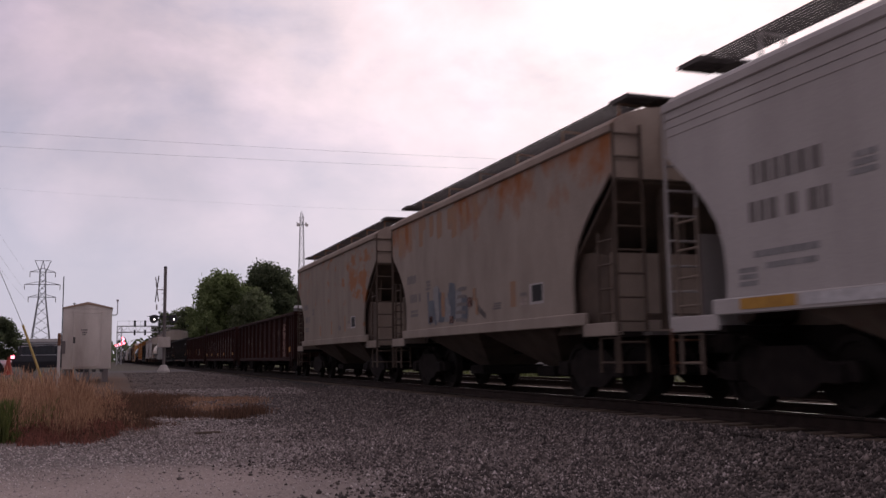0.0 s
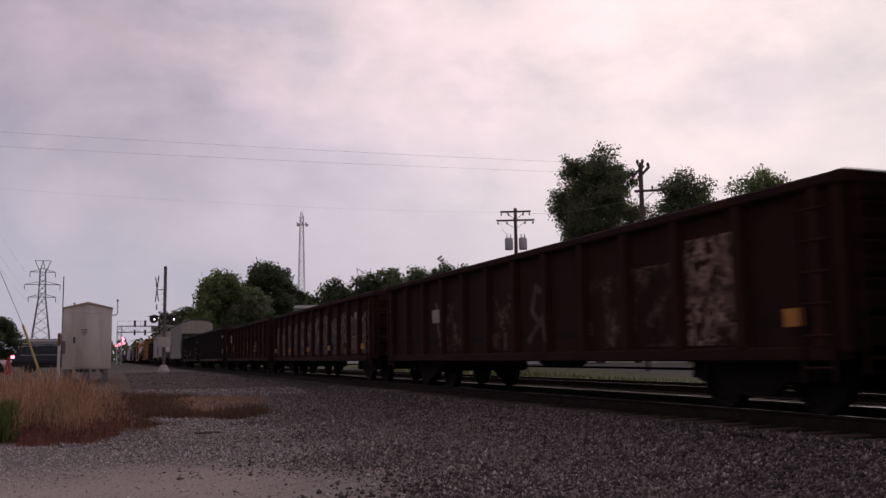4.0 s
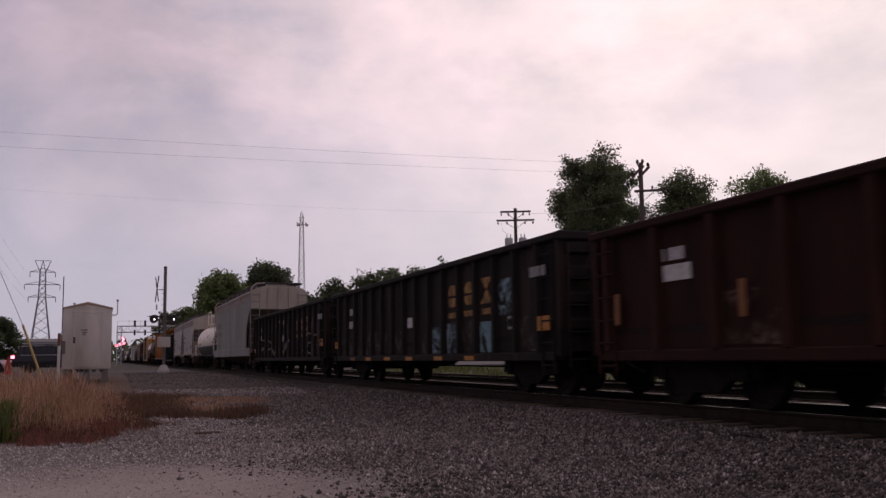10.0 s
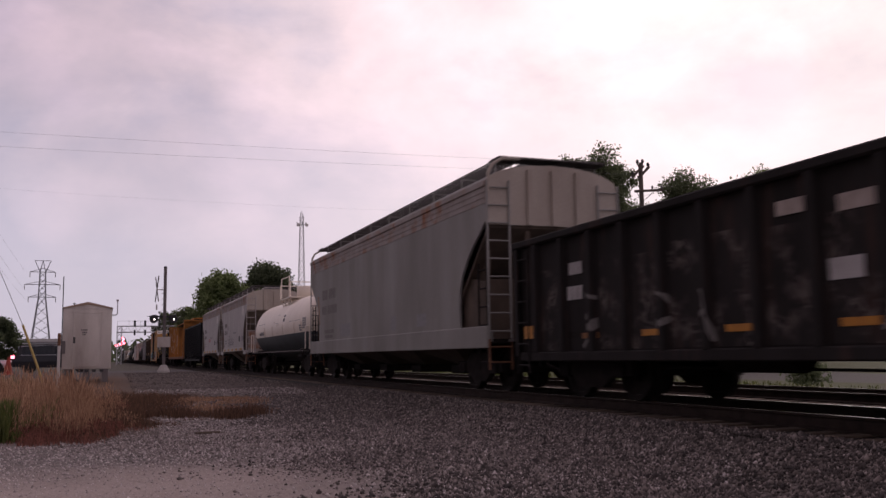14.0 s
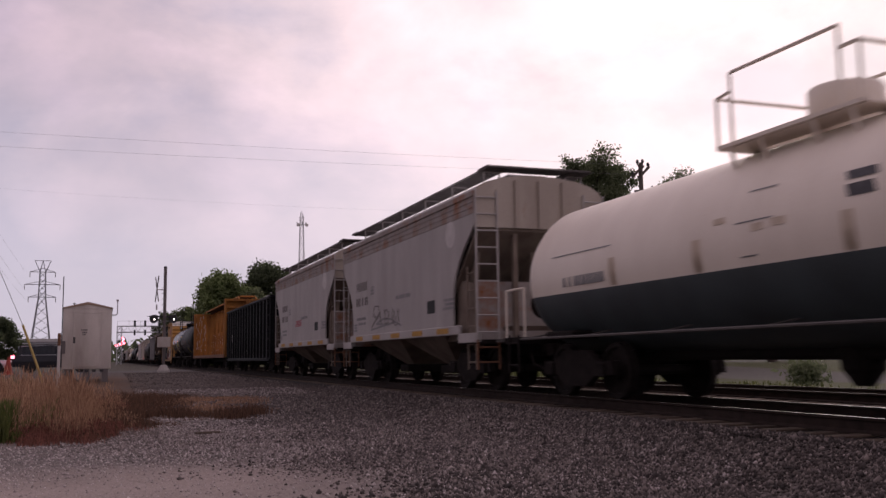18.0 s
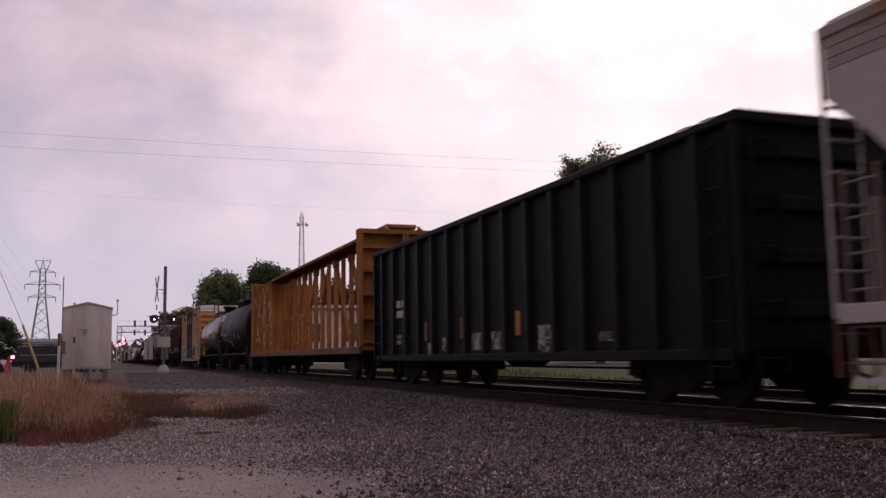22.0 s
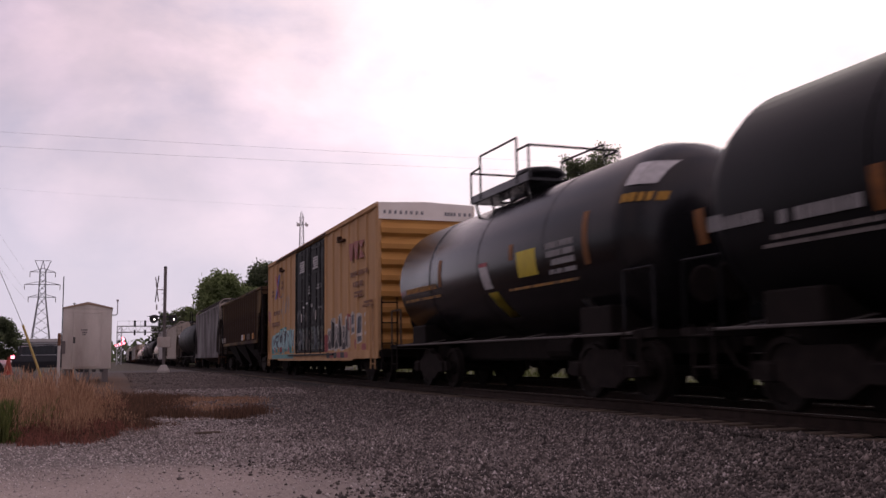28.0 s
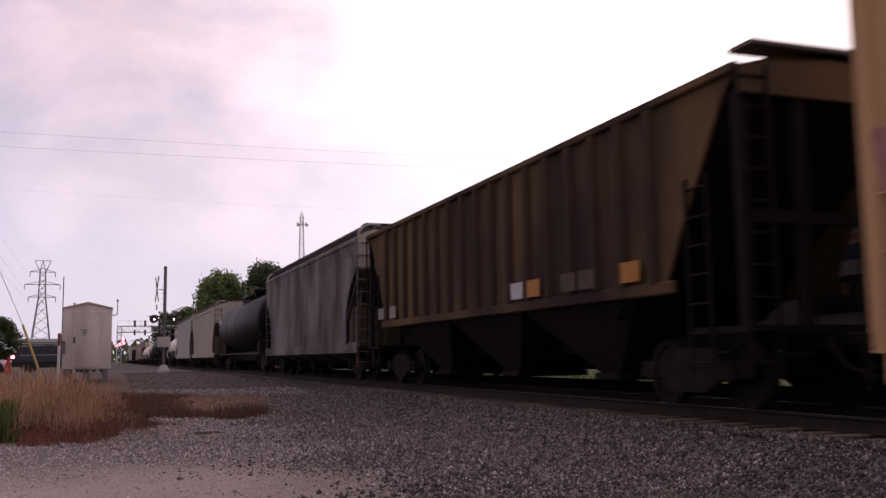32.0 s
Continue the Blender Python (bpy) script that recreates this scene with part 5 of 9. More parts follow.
    for k in range(42):
        px, pz = rnd.choice((-1.2, -0.95, -0.6)) + rnd.uniform(-0.12, 0.12), rnd.uniform(1.4, 4.3)
        box(bm, px - 0.008, px + rnd.uniform(0.008, 0.02), h - 0.405, h - 0.398, pz, pz + rnd.uniform(0.08, 0.5))
    tagged(part("chalk_mark", bm, M["chalk"], car, "white streaks on the inside of the bulkhead"), kind="stuff")
    bm = bmesh.new()
    for y in posts:
        for q in range(6):
            pz, off = rnd.uniform(1.25, 2.75), rnd.uniform(-0.05, 0.05)
            box(bm, -0.088, -0.075, y + off - rnd.uniform(0.01, 0.04), y + off + rnd.uniform(0.01, 0.04), pz, pz + rnd.uniform(0.03, 0.16))
    tagged(part("chalk_mark", bm, M["chalk"], car, "pale scribbles on the posts"), kind="stuff")
    running_gear(car, h, 2.3)
    CARS.append((car, yc))
    return car


def boxcar(yc, length, label):
    car = thing("boxcar", label, "boxcar", "freight train", pose(TRACK1, yc, 0))
    h, w, top = length / 2, 1.44, 5.1
    P = M["box_yellow"]
    d0, d1 = -2.62, 2.62          # door opening
    for s in (-1, 1):
        for a, b in ((-h, d0), (d1, h)):
            part("side_wall", cube(*sorted((s * w, s * (w - 0.05))), a, b, 0.78, top - 0.1), P, car)
        first = part("side_post", slab(bmesh.new(), [(s * w, -0.11), (s * (w + 0.055), -0.06), (s * (w + 0.055), 0.06), (s * w, 0.11)], "z", 0.92, top - 0.15), P, car)
        ys = [-h + 0.12 + k * (h + d0 - 0.24) / 6 for k in range(7)]
        ys += [-y for y in ys]
        first.location = (0, ys[0], 0)
        for y in ys[1:]:
            again("side_post", first, car, Matrix.Translation((0, y, 0)))
        part("side_sill", slab(bmesh.new(), [(-h, 0.70), (-h + 2.6, 0.70), (-h + 2.9, 0.64), (h - 2.9, 0.64), (h - 2.6, 0.70), (h, 0.70), (h, 0.93), (-h, 0.93)], "x", s * (w - 0.04), s * (w + 0.05)), P, car)
        part("eave", cube(*sorted((s * (w - 0.05), s * (w + 0.07))), -h, h, top - 0.13, top + 0.02, 0.02), P, car)
        # two plug doors with frames, ribs and lock bars
        for k, (a, b) in enumerate(((d0, 0.0), (0.0, d1))):
            door = part("plug_door", cube(*sorted((s * (w - 0.03), s * (w + 0.03))), a + 0.02, b - 0.02, 0.95, top - 0.2), M["black"], car, "black double plug door with lock bars")
            bm = bmesh.new()
            for z in (0.95, 1.9, 2.9, 3.8, 4.7):
                box(bm, *sorted((s * (w + 0.03), s * (w + 0.06))), a + 0.06, b - 0.06, z, z + 0.08)
            for y in (a + 0.06, (a + b) / 2, b - 0.14):
                box(bm, *sorted((s * (w + 0.03), s * (w + 0.065))), y, y + 0.08, 0.95, top - 0.2)
            part("door_frame", bm, M["black"], door)
            bm = bmesh.new()
            for y in (a + 0.5, b - 0.5):
                rod(bm, (s * (w + 0.09), y, 0.9), (s * (w + 0.09), y, top - 0.2), 0.025)
            part("lock_bar", bm, M["black"], door)
        part("door_track", cube(*sorted((s * w, s * (w + 0.1))), d0 - 1.4, d1 + 1.4, 0.82, 0.88), M["black"], car)
    roof = [(-w - 0.06, top), (0, top + 0.07), (w + 0.06, top), (w + 0.06, top - 0.04), (0, top + 0.02), (-w - 0.06, top - 0.04)]
    rf = part("roof", slab(bmesh.new(), roof, "y", -h, h), M["box_white"], car)
    part("floor", cube(-w + 0.02, w - 0.02, -h, h, 0.95, 1.1), M["under"], car)
    part("centre_sill", cube(-0.25, 0.25, -h, h, 0.7, 0.95), M["under"], car)
    for e in (-1, 1):
        part("end_wall", cube(-w, w, *sorted((e * h, e * (h - 0.05))), 0.95, top - 0.05), M["box_end"], car)
        part("end_panel", slab(bmesh.new(), [(-w, top - 0.47), (w, top - 0.47), (w, top + 0.01), (0, top + 0.06), (-w, top)], "y", e * (h - 0.01), e * (h + 0.05)), M["box_white"], car, "white upper end panel")
        bm = bmesh.new()
        for a, b, z in ((-1.3, -0.1, top - 0.32), (0.55, 1.3, top - 0.32)):
            x = a
            while x < b:
                box(bm, x, x + 0.07, *sorted((e * (h + 0.05), e * (h + 0.054))), z, z + 0.1)
                x += 0.09 if int(x * 37) % 6 else 0.16
        part("end_lettering", bm, M["grey_mark"], car)
        for k in range(8):
            z = 0.98 + k * 0.45
            bm = slab(bmesh.new(), [(e * h, 0), (e * (h + 0.11), 0.10), (e * (h + 0.11), 0.24), (e * h, 0.40)], "x", -w + 0.06, w - 0.06)
            o = part("end_corrugation", bm, M["box_end"], car)
            o.location = (0, 0, z)
        part("end_sill", cube(-w, w, *sorted((e * (h - 0.2), e * (h + 0.04))), 0.74, 0.95), M["under"], car)
        for s in (-1, 1):
            part("corner_post", cube(*sorted((s * (w - 0.08), s * (w + 0.03))), *sorted((e * (h - 0.1), e * (h + 0.04))), 0.9, top - 0.05), P, car)
        stile_ladder(car, -w - 0.06, e * (h - 0.2) - (0.45 if e > 0 else 0), 0.4, 2.4, "y", 0.45, P, 4)
        stile_ladder(car, -w + 0.04, e * (h + 0.16), 0.4, 2.4, "x", 0.45, M["under"], 4)
        part("brake_step", cube(-1.1, 1.1, *sorted((e * (h + 0.05), e * (h + 0.3))), 0.95, 1.0), M["deck"], car)
    running_gear(car, h, 2.2)
    CARS.append((car, yc))
    return car


def ribbed_hopper(yc, length, label):
    car = thing("ribbed_hopper_car", label, "hopper car", "freight train", pose(TRACK1, yc, 0))
    h, w, top, lo = length / 2, 1.45, 4.24, 1.58
    P = M["brown_rust"]
    for s in (-1, 1):
        edge = [(-h, top), (-h + 0.35, 3.9), (-h + 1.3, 2.4), (-h + 1.75, lo)]
        out = edge + [(-y, z) for y, z in reversed(edge)]
        part("side_sheet", slab(bmesh.new(), out, "x", s * w, s * (w - 0.04)), P, car)
        part("top_chord", cube(*sorted((s * (w - 0.04), s * (w + 0.08))), -h, h, top - 0.1, top + 0.02, 0.02), P, car)
        part("side_sill", cube(*sorted((s * (w - 0.03), s * (w + 0.06))), -h + 1.5, h - 1.5, lo - 0.06, lo + 0.12, 0.02), P, car)
        first = part("rib", slab(bmesh.new(), [(s * w, -0.12), (s * (w + 0.09), -0.07), (s * (w + 0.09), 0.07), (s * w, 0.12)], "z", lo + 0.12, top - 0.1), P, car)
        n = 17
        for k in range(n):
            y = -h + 1.95 + k * (length - 3.9) / (n - 1)
            if k == 0:
                first.location = (0, y, 0)
            else:
                again("rib", first, car, Matrix.Translation((0, y, 0)))
    roof = [(-w, top - 0.05), (-w, top), (-0.7, top + 0.2), (0.7, top + 0.2), (w, top), (w, top - 0.05)]
    part("roof", slab(bmesh.new(), roof, "y", -h + 0.1, h - 0.1), P, car)
    for e in (-1, 1):
        part("end_sheet", slab(bmesh.new(), [(-w, top - 0.35), (w, top - 0.35), (w, top), (0, top + 0.18), (-w, top)], "y", e * h, e * (h - 0.05)), P, car)
        a, b = (e * (h - 0.3), top - 0.3), (e * (h - 3.2), 1.3)
        # black on slope sheet and frame: the shade inside the end is painted
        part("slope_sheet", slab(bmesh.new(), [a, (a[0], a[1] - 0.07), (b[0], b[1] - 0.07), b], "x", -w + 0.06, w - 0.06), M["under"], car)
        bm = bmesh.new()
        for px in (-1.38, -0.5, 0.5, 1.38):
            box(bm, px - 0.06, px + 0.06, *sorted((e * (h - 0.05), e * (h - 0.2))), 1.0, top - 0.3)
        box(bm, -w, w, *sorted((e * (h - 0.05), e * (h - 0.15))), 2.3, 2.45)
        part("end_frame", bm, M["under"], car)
        part("end_platform", cube(-w, w, *sorted((e * h, e * (h - 1.2))), 0.96, 1.05), M["under"], car)
        part("end_running_board", cube(-1.3, 1.3, *sorted((e * (h + 0.12), e * (h - 0.35))), top + 0.24, top + 0.29), M["deck"], car)
        stile_ladder(car, -1.5, e * (h + 0.02), 0.45, top, "x", 0.45, M["under"], 10)
        stile_ladder(car, -1.48, e * (h - 0.7) - (0.45 if e > 0 else 0), 0.45, 3.0, "y", 0.45, M["under"], 7)
    for k in range(3):
        span = (length - 5.2) / 3
        y0 = -h + 2.6 + k * span
        m = y0 + span / 2
        bm = bmesh.new()
        tv = [bm.verts.new((x, y, 1.56)) for x, y in ((-1.4, y0), (1.4, y0), (1.4, y0 + span), (-1.4, y0 + span))]
        qv = [bm.verts.new((x, y, 0.4)) for x, y in ((-0.7, m - 0.3), (0.7, m - 0.3), (0.7, m + 0.3), (-0.7, m + 0.3))]
        for i in range(4):
            bm.faces.new((tv[i], tv[(i + 1) % 4], qv[(i + 1) % 4], qv[i]))
        bm.faces.new(qv[::-1])
        bmesh.ops.recalc_face_normals(bm, faces=bm.faces[:])
        # bays in black as well, their shade put into the colour
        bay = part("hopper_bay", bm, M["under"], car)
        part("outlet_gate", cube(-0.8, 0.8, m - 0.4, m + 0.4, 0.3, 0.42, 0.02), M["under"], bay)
    part("centre_sill", cube(-0.25, 0.25, -h, h, 0.75, 1.0), M["under"], car)
    part("running_board", cube(-0.35, 0.35, -h, h, top + 0.24, top + 0.28), M["deck"], car)
    running_gear(car, h, 1.8)
    CARS.append((car, yc))
    return car


def mid(r, l):
    return (r + l) / 2


# the train in order, front to back
A = covered_hopper(mid(-0.9, 10.5), 11.4, M["light_grey"], "light grey two-bay covered hopper car with faded lettering", top=4.05, chord=True)
def big_marks(car, c1, c2):
    """Two lines of large lettering, small lines below and a small panel, all as bars."""
    bars(car, "lettering", 2.85, 4.05, 2.68, 2.93, M[c1])
    bars(car, "lettering", 2.75, 4.05, 2.24, 2.48, M[c1])
    bars(car, "lettering", 2.95, 4.0, 1.82, 1.90, M[c2])
    bars(car, "lettering", 3.0, 3.85, 1.68, 1.75, M[c2])
    bars(car, "lettering", 3.97, 4.3, 1.5, 1.72, M[c2], 3)
    bars(car, "lettering", 2.1, 2.45, 2.5, 2.74, M[c2], 3)


big_marks(A, "dim_letter", "grey_mark")
patch(A, "reflector", 3.3, 4.25, 1.23, 1.36, M["yellow_mark"], -1.538)
patch(A, "reflector", 1.0, 3.2, 1.23, 1.36, M["white_mark"], -1.538)
B = covered_hopper(mid(11.9, 23.3), 11.35, M["beige"], "rust-stained beige two-bay covered hopper car with graffiti", rust_top=M["beige_trim"])
C = covered_hopper(mid(24.85, 36.05), 11.2, M["beige_patchy"], "weathered beige two-bay covered hopper car with rust streaks", rust_top=M["beige_trim"])
rr = random.Random(4)
# a tangle of dark bars and patches, not letters
for k in range(7):
    y = 0.32 + 0.35 * k
    spray_on(B, "graffiti", M["grey_mark" if k % 2 else "steel_blue_mark"], [blob(y, y + 0.42, 1.48, 2.02 + 0.16 * (k % 3), 11, 0.07)], FLAT, "blurred steel blue and grey patch of graffiti", 0.003 + 0.0008 * k)
for k in range(5):
    spray_on(B, "graffiti", M["dim_letter"], ribbon([(1.0 - 0.04 * k, 1.50 + 0.16 * k), (0.72, 1.50 + 0.165 * k), (0.38 + 0.04 * (k % 2), 1.47 + 0.17 * k)], 0.07), FLAT, "short dark bar sprayed over the graffiti", 0.011)
for y, z0, z1, w in ((2.72, 1.5, 2.2, 0.10), (2.35, 1.48, 1.95, 0.13), (1.98, 1.55, 2.24, 0.09), (1.35, 1.46, 2.1, 0.12)):
    spray_on(B, "graffiti", M["steel_blue_mark"], ribbon([(y + 0.1, z1), (y + rr.uniform(-0.08, 0.08), 0.5 * (z0 + z1)), (y - 0.05, z0)], w), FLAT, "dark upright stroke of graffiti", 0.010)
for y0, y1, z0, z1 in ((1.68, 1.92, 1.6, 2.16), (-0.16, 0.0, 1.85, 2.12), (-0.26, -0.12, 1.55, 1.9)):
    spray_on(B, "graffiti", M["rust_streak"], [blob(y0, y1, z0, z1, 9, 0.05)], FLAT, "orange patch among the graffiti", 0.013)
for y0, y1, z0, z1 in ((2.5, 2.75, 1.5, 1.66), (1.15, 1.4, 1.44, 1.6), (0.05, 0.32, 1.75, 1.95)):
    spray_on(B, "graffiti", M["spray_pink"], [blob(y0, y1, z0, z1, 9, 0.05)], FLAT, "dull pink patch among the graffiti", 0.012)
spray_on(B, "graffiti", M["spray_grey_paint"], ribbon([(-0.2, 1.75), (-0.42, 1.62), (-0.62, 1.52)], 0.12), FLAT, "grey tail of the graffiti", 0.004)
# rust washed down from the roof edge
for k in range(11):
    y = 5.1 - 0.52 * k + rr.uniform(-0.15, 0.15)
    spray_on(B, "rust_stain", M["rust_streak"], [blob(y - rr.uniform(0.1, 0.25), y + rr.uniform(0.08, 0.22), 3.9 - rr.uniform(0.15, 0.6), 4.02, 10, 0.08)], FLAT, "orange rust washed down from the roof edge", 0.003)
for car in (B, C):
    bars(car, "lettering", 3.75, 4.42, 2.52, 2.72, M["dim_letter"])
    bars(car, "lettering", 3.4, 4.2, 2.05, 2.25, M["dim_letter"])
    bars(car, "lettering", 2.68, 2.98, 2.28, 2.5, M["dim_letter"], 3)
    bars(car, "lettering", 3.6, 4.2, 1.70, 1.86, M["dim_letter"], 2)
    bars(car, "lettering", -1.4, -1.0, 1.62, 1.75, M["dim_letter"], 3)
    patch(car, "placard_board", -3.25, -2.69, 1.62, 1.99, M["light_grey"], label="small dark placard board in a pale frame")
    patch(car, "placard_face", -3.20, -2.80, 1.67, 1.96, M["black"], -1.503)
    bars(car, "lettering", -2.57, -2.3, 1.63, 1.76, M["pale_mark"], 2)
    bars(car, "lettering", -2.57, -2.3, 1.80, 1.86, M["dim_letter"], 1)
for y0, y1, z0, z1 in ((-2.1, -1.86, 1.62, 2.1),):
    patch(B, "paint_streak", y0, y1, z0, z1, M["rust_streak"], label="orange streak of old paint")
for y0, y1, z0, z1 in ((-2.05, -1.85, 1.55, 2.05), (-0.2, 0.0, 1.5, 1.95), (1.5, 1.7, 1.5, 1.85)):
    patch(C, "paint_streak", y0, y1, z0, z1, M["rust_streak"], label="orange streak of old paint")
RIBS = {"D": 13, "E": 13, "F": 13, "G": 16, "H": 16}
gon = []
for nm, r, l, paint, lab in (("D", 36.98, 53.32, "rust_body", "rusty brown gondola car with faint graffiti"), ("E", 54.74, 71.24, "rust_body", "rust-brown gondola car covered with pale graffiti"),
                             ("F", 72.29, 88.62, "rust_body", "dark red-brown gondola car with white stencil panels"), ("G", 89.85, 106.19, "gon_black", "black gondola car with yellow lettering and blue graffiti"),
                             ("H", 107.36, 123.70, "gon_black", "black gondola car with faded yellow lettering")):
    gon.append(gondola(mid(r, l), l - r, M[paint], lab, top=2.60 if nm in "DEF" else 2.80, ribs=RIBS[nm], rib_in=0.35 if nm in "DEF" else 0.83))
D, E_, F_, G, Hc = gon
SX = -1.53


def sprayed(car, length, bays, top, key, low=0.82, ribs=13, rib_in=0.35):
    """Spray paint on the flat wall between the ribs, in bays counted from the front."""
    step = (length - 2 * rib_in) / (ribs - 1)
    rr = random.Random(int(length * 10) + len(key))
    for k in bays:
        y = -length / 2 + rib_in + k * step
        patch(car, "graffiti", y + 0.12, y + step - 0.12, low, top - rr.uniform(0, 0.15), M[key], -1.424, "weathered spray paint between the ribs")


sprayed(D, 16.34, (2, 3, 6, 8), 2.0, "spray_rust")
sprayed(D, 16.34, (1,), 2.25, "spray_pink")
patch(D, "reflector", -7.6, -7.3, 1.0, 1.2, M["orange_mark"], SX)
patch(D, "stencil_panel", 4.25, 4.75, 1.5, 1.8, M["pale_mark"], -1.424)
sprayed(F_, 16.33, (2, 3, 6, 9), 1.6, "spray_rust")
sprayed(G, 16.34, (1,), 2.25, "spray_blue", 1.5, 16, 0.83)
sprayed(G, 16.34, (2,), 1.55, "spray_teal_black", 0.8, 16, 0.83)
sprayed(G, 16.34, (4, 5), 1.5, "spray_blue", 0.8, 16, 0.83)
sprayed(G, 16.34, (0, 3, 6, 8, 9, 10, 11, 12, 13, 14), 1.5, "spray_dim", 0.8, 16, 0.83)
sprayed(Hc, 16.34, (0, 1, 6, 7, 8, 9, 10, 11, 12, 14), 2.3, "spray_dim", 0.8, 16, 0.83)
for y in (-7.4, -3.0, 0.4, 4.0, 7.3):
    patch(E_, "reflector", y, y + 0.36, 0.98, 1.14, M["orange_mark"], SX)
bars(E_, "lettering", -6.6, -5.9, 1.9, 2.1, M["pale_mark"], 1, x=-1.43)
bars(F_, "lettering", 5.9, 6.4, 1.98, 2.15, M["white_mark"], 1, x=-1.43)
patch(F_, "stencil_panel", 5.75, 6.4, 1.70, 1.92, M["white_mark"], -1.43)
for y in (-1.4, 4.55, 7.4):
    patch(F_, "reflector", y, y + 0.12, 1.15, 1.6, M["dull_orange"], SX)
patch(F_, "stencil_panel", -3.9, -3.55, 1.1, 1.38, M["grey_mark"], SX, "small pale outlined panel")
patch(F_, "stencil_panel", -3.86, -3.59, 1.14, 1.34, M["rust_body"], SX - 0.006)
patch(F_, "reflector", -4.30, -4.13, 1.1, 1.6, M["dull_orange"], SX)
for car in (G, Hc):
    # large worn yellow shapes where the owner's mark stands, between the ribs
    for k, yy in enumerate((-2.94, -3.92, -4.90)):
        bm = bmesh.new()
        if k < 2:
            slab(bm, [(yy - 0.22, 1.90), (yy - 0.13, 1.80), (yy + 0.13, 1.80), (yy + 0.22, 1.90), (yy + 0.22, 2.0), (yy - 0.22, 2.0)], "x", -1.432, -1.418)
            slab(bm, [(yy - 0.20, 2.05), (yy + 0.20, 2.05), (yy + 0.22, 2.18), (yy + 0.12, 2.28), (yy - 0.12, 2.28), (yy - 0.22, 2.18)], "x", -1.432, -1.418)
        else:
            slab(bm, [(yy - 0.30, 2.30), (yy + 0.30, 2.30), (yy, 2.06)], "x", -1.432, -1.418)
            slab(bm, [(yy - 0.32, 1.78), (yy + 0.32, 1.78), (yy, 2.05)], "x", -1.433, -1.418)
        part("emblem_shape", bm, M["worn_yellow"], car, "worn yellow painted emblem")
        patch(car, "underline", yy - 0.25, yy + 0.25, 1.56, 1.68, M["worn_yellow"], -1.430)
    zr = 0.64 if car is G else 0.98
    for y in (-7.6, -4.11, -2.2, -0.05, 1.85, 3.75, 5.5):
        patch(car, "reflector", y - 0.26, y + 0.26, zr if y > -7 else 1.15, zr + 0.09 if y > -7 else 1.4, M["orange_mark" if y != 5.5 else "dull_orange"], -1.52 if car is G or y < -7 else -1.436)
    patch(car, "reflector", 7.3, 7.75, 1.02, 1.24, M["orange_mark"], -1.52)
    bars(car, "lettering", 5.75, 6.5, 2.03, 2.23, M["faint_mark"], 1, x=-1.43)
    bars(car, "lettering", 5.75, 6.55, 1.62, 1.84, M["faint_mark"], 1, x=-1.43)
    patch(car, "stencil_panel", -6.39, -5.93, 1.22, 1.47, M["grey_mark"], -1.430, "small pale outlined panel")
    patch(car, "stencil_panel", -6.36, -5.96, 1.27, 1.42, M["gon_black"], -1.438)
    patch(car, "stencil_panel", -7.75, -7.15, 2.1, 2.28, M["grey_mark"], SX)
patch(G, "sticker", -0.1, 0.28, 1.45, 1.7, M["white_mark"], -1.430)
for y0, y1, z0, z1, c in ((0.66, 1.1, 2.26, 2.43, "pale_mark"), (-0.38, 0.16, 2.18, 2.36, "pale_mark"), (-0.14, 0.33, 1.47, 1.7, "faint_mark")):
    patch(Hc, "stencil_panel", y0, y1, z0, z1, M[c], -1.436, "worn pale stencil panel")
RIB16 = side_profile([-8.17 + 0.83 + k * (16.34 - 1.66) / 15 for k in range(16)], 1.42, 0.105, 0.10, 0.058)
RIB13 = side_profile([-8.25 + 0.35 + k * (16.5 - 0.7) / 12 for k in range(13)], 1.42, 0.105, 0.13, 0.075)
rr = random.Random(31)
for y in (1.5, 2.3, 3.1):
    spray_on(Hc, "graffiti", M["dim_letter"], ribbon(scrawl(rr, y, y + 0.75, 0.85, 1.55), 0.045), RIB16, "thin faded spray-painted outlines")
for y in (-7.1, -5.9, -1.6, -0.7, 5.0):
    spray_on(Hc, "graffiti", M["dim_letter"], ribbon(scrawl(rr, y, y + 0.8, 0.85, 1.7), 0.06), RIB16, "thin faded spray-painted outlines")
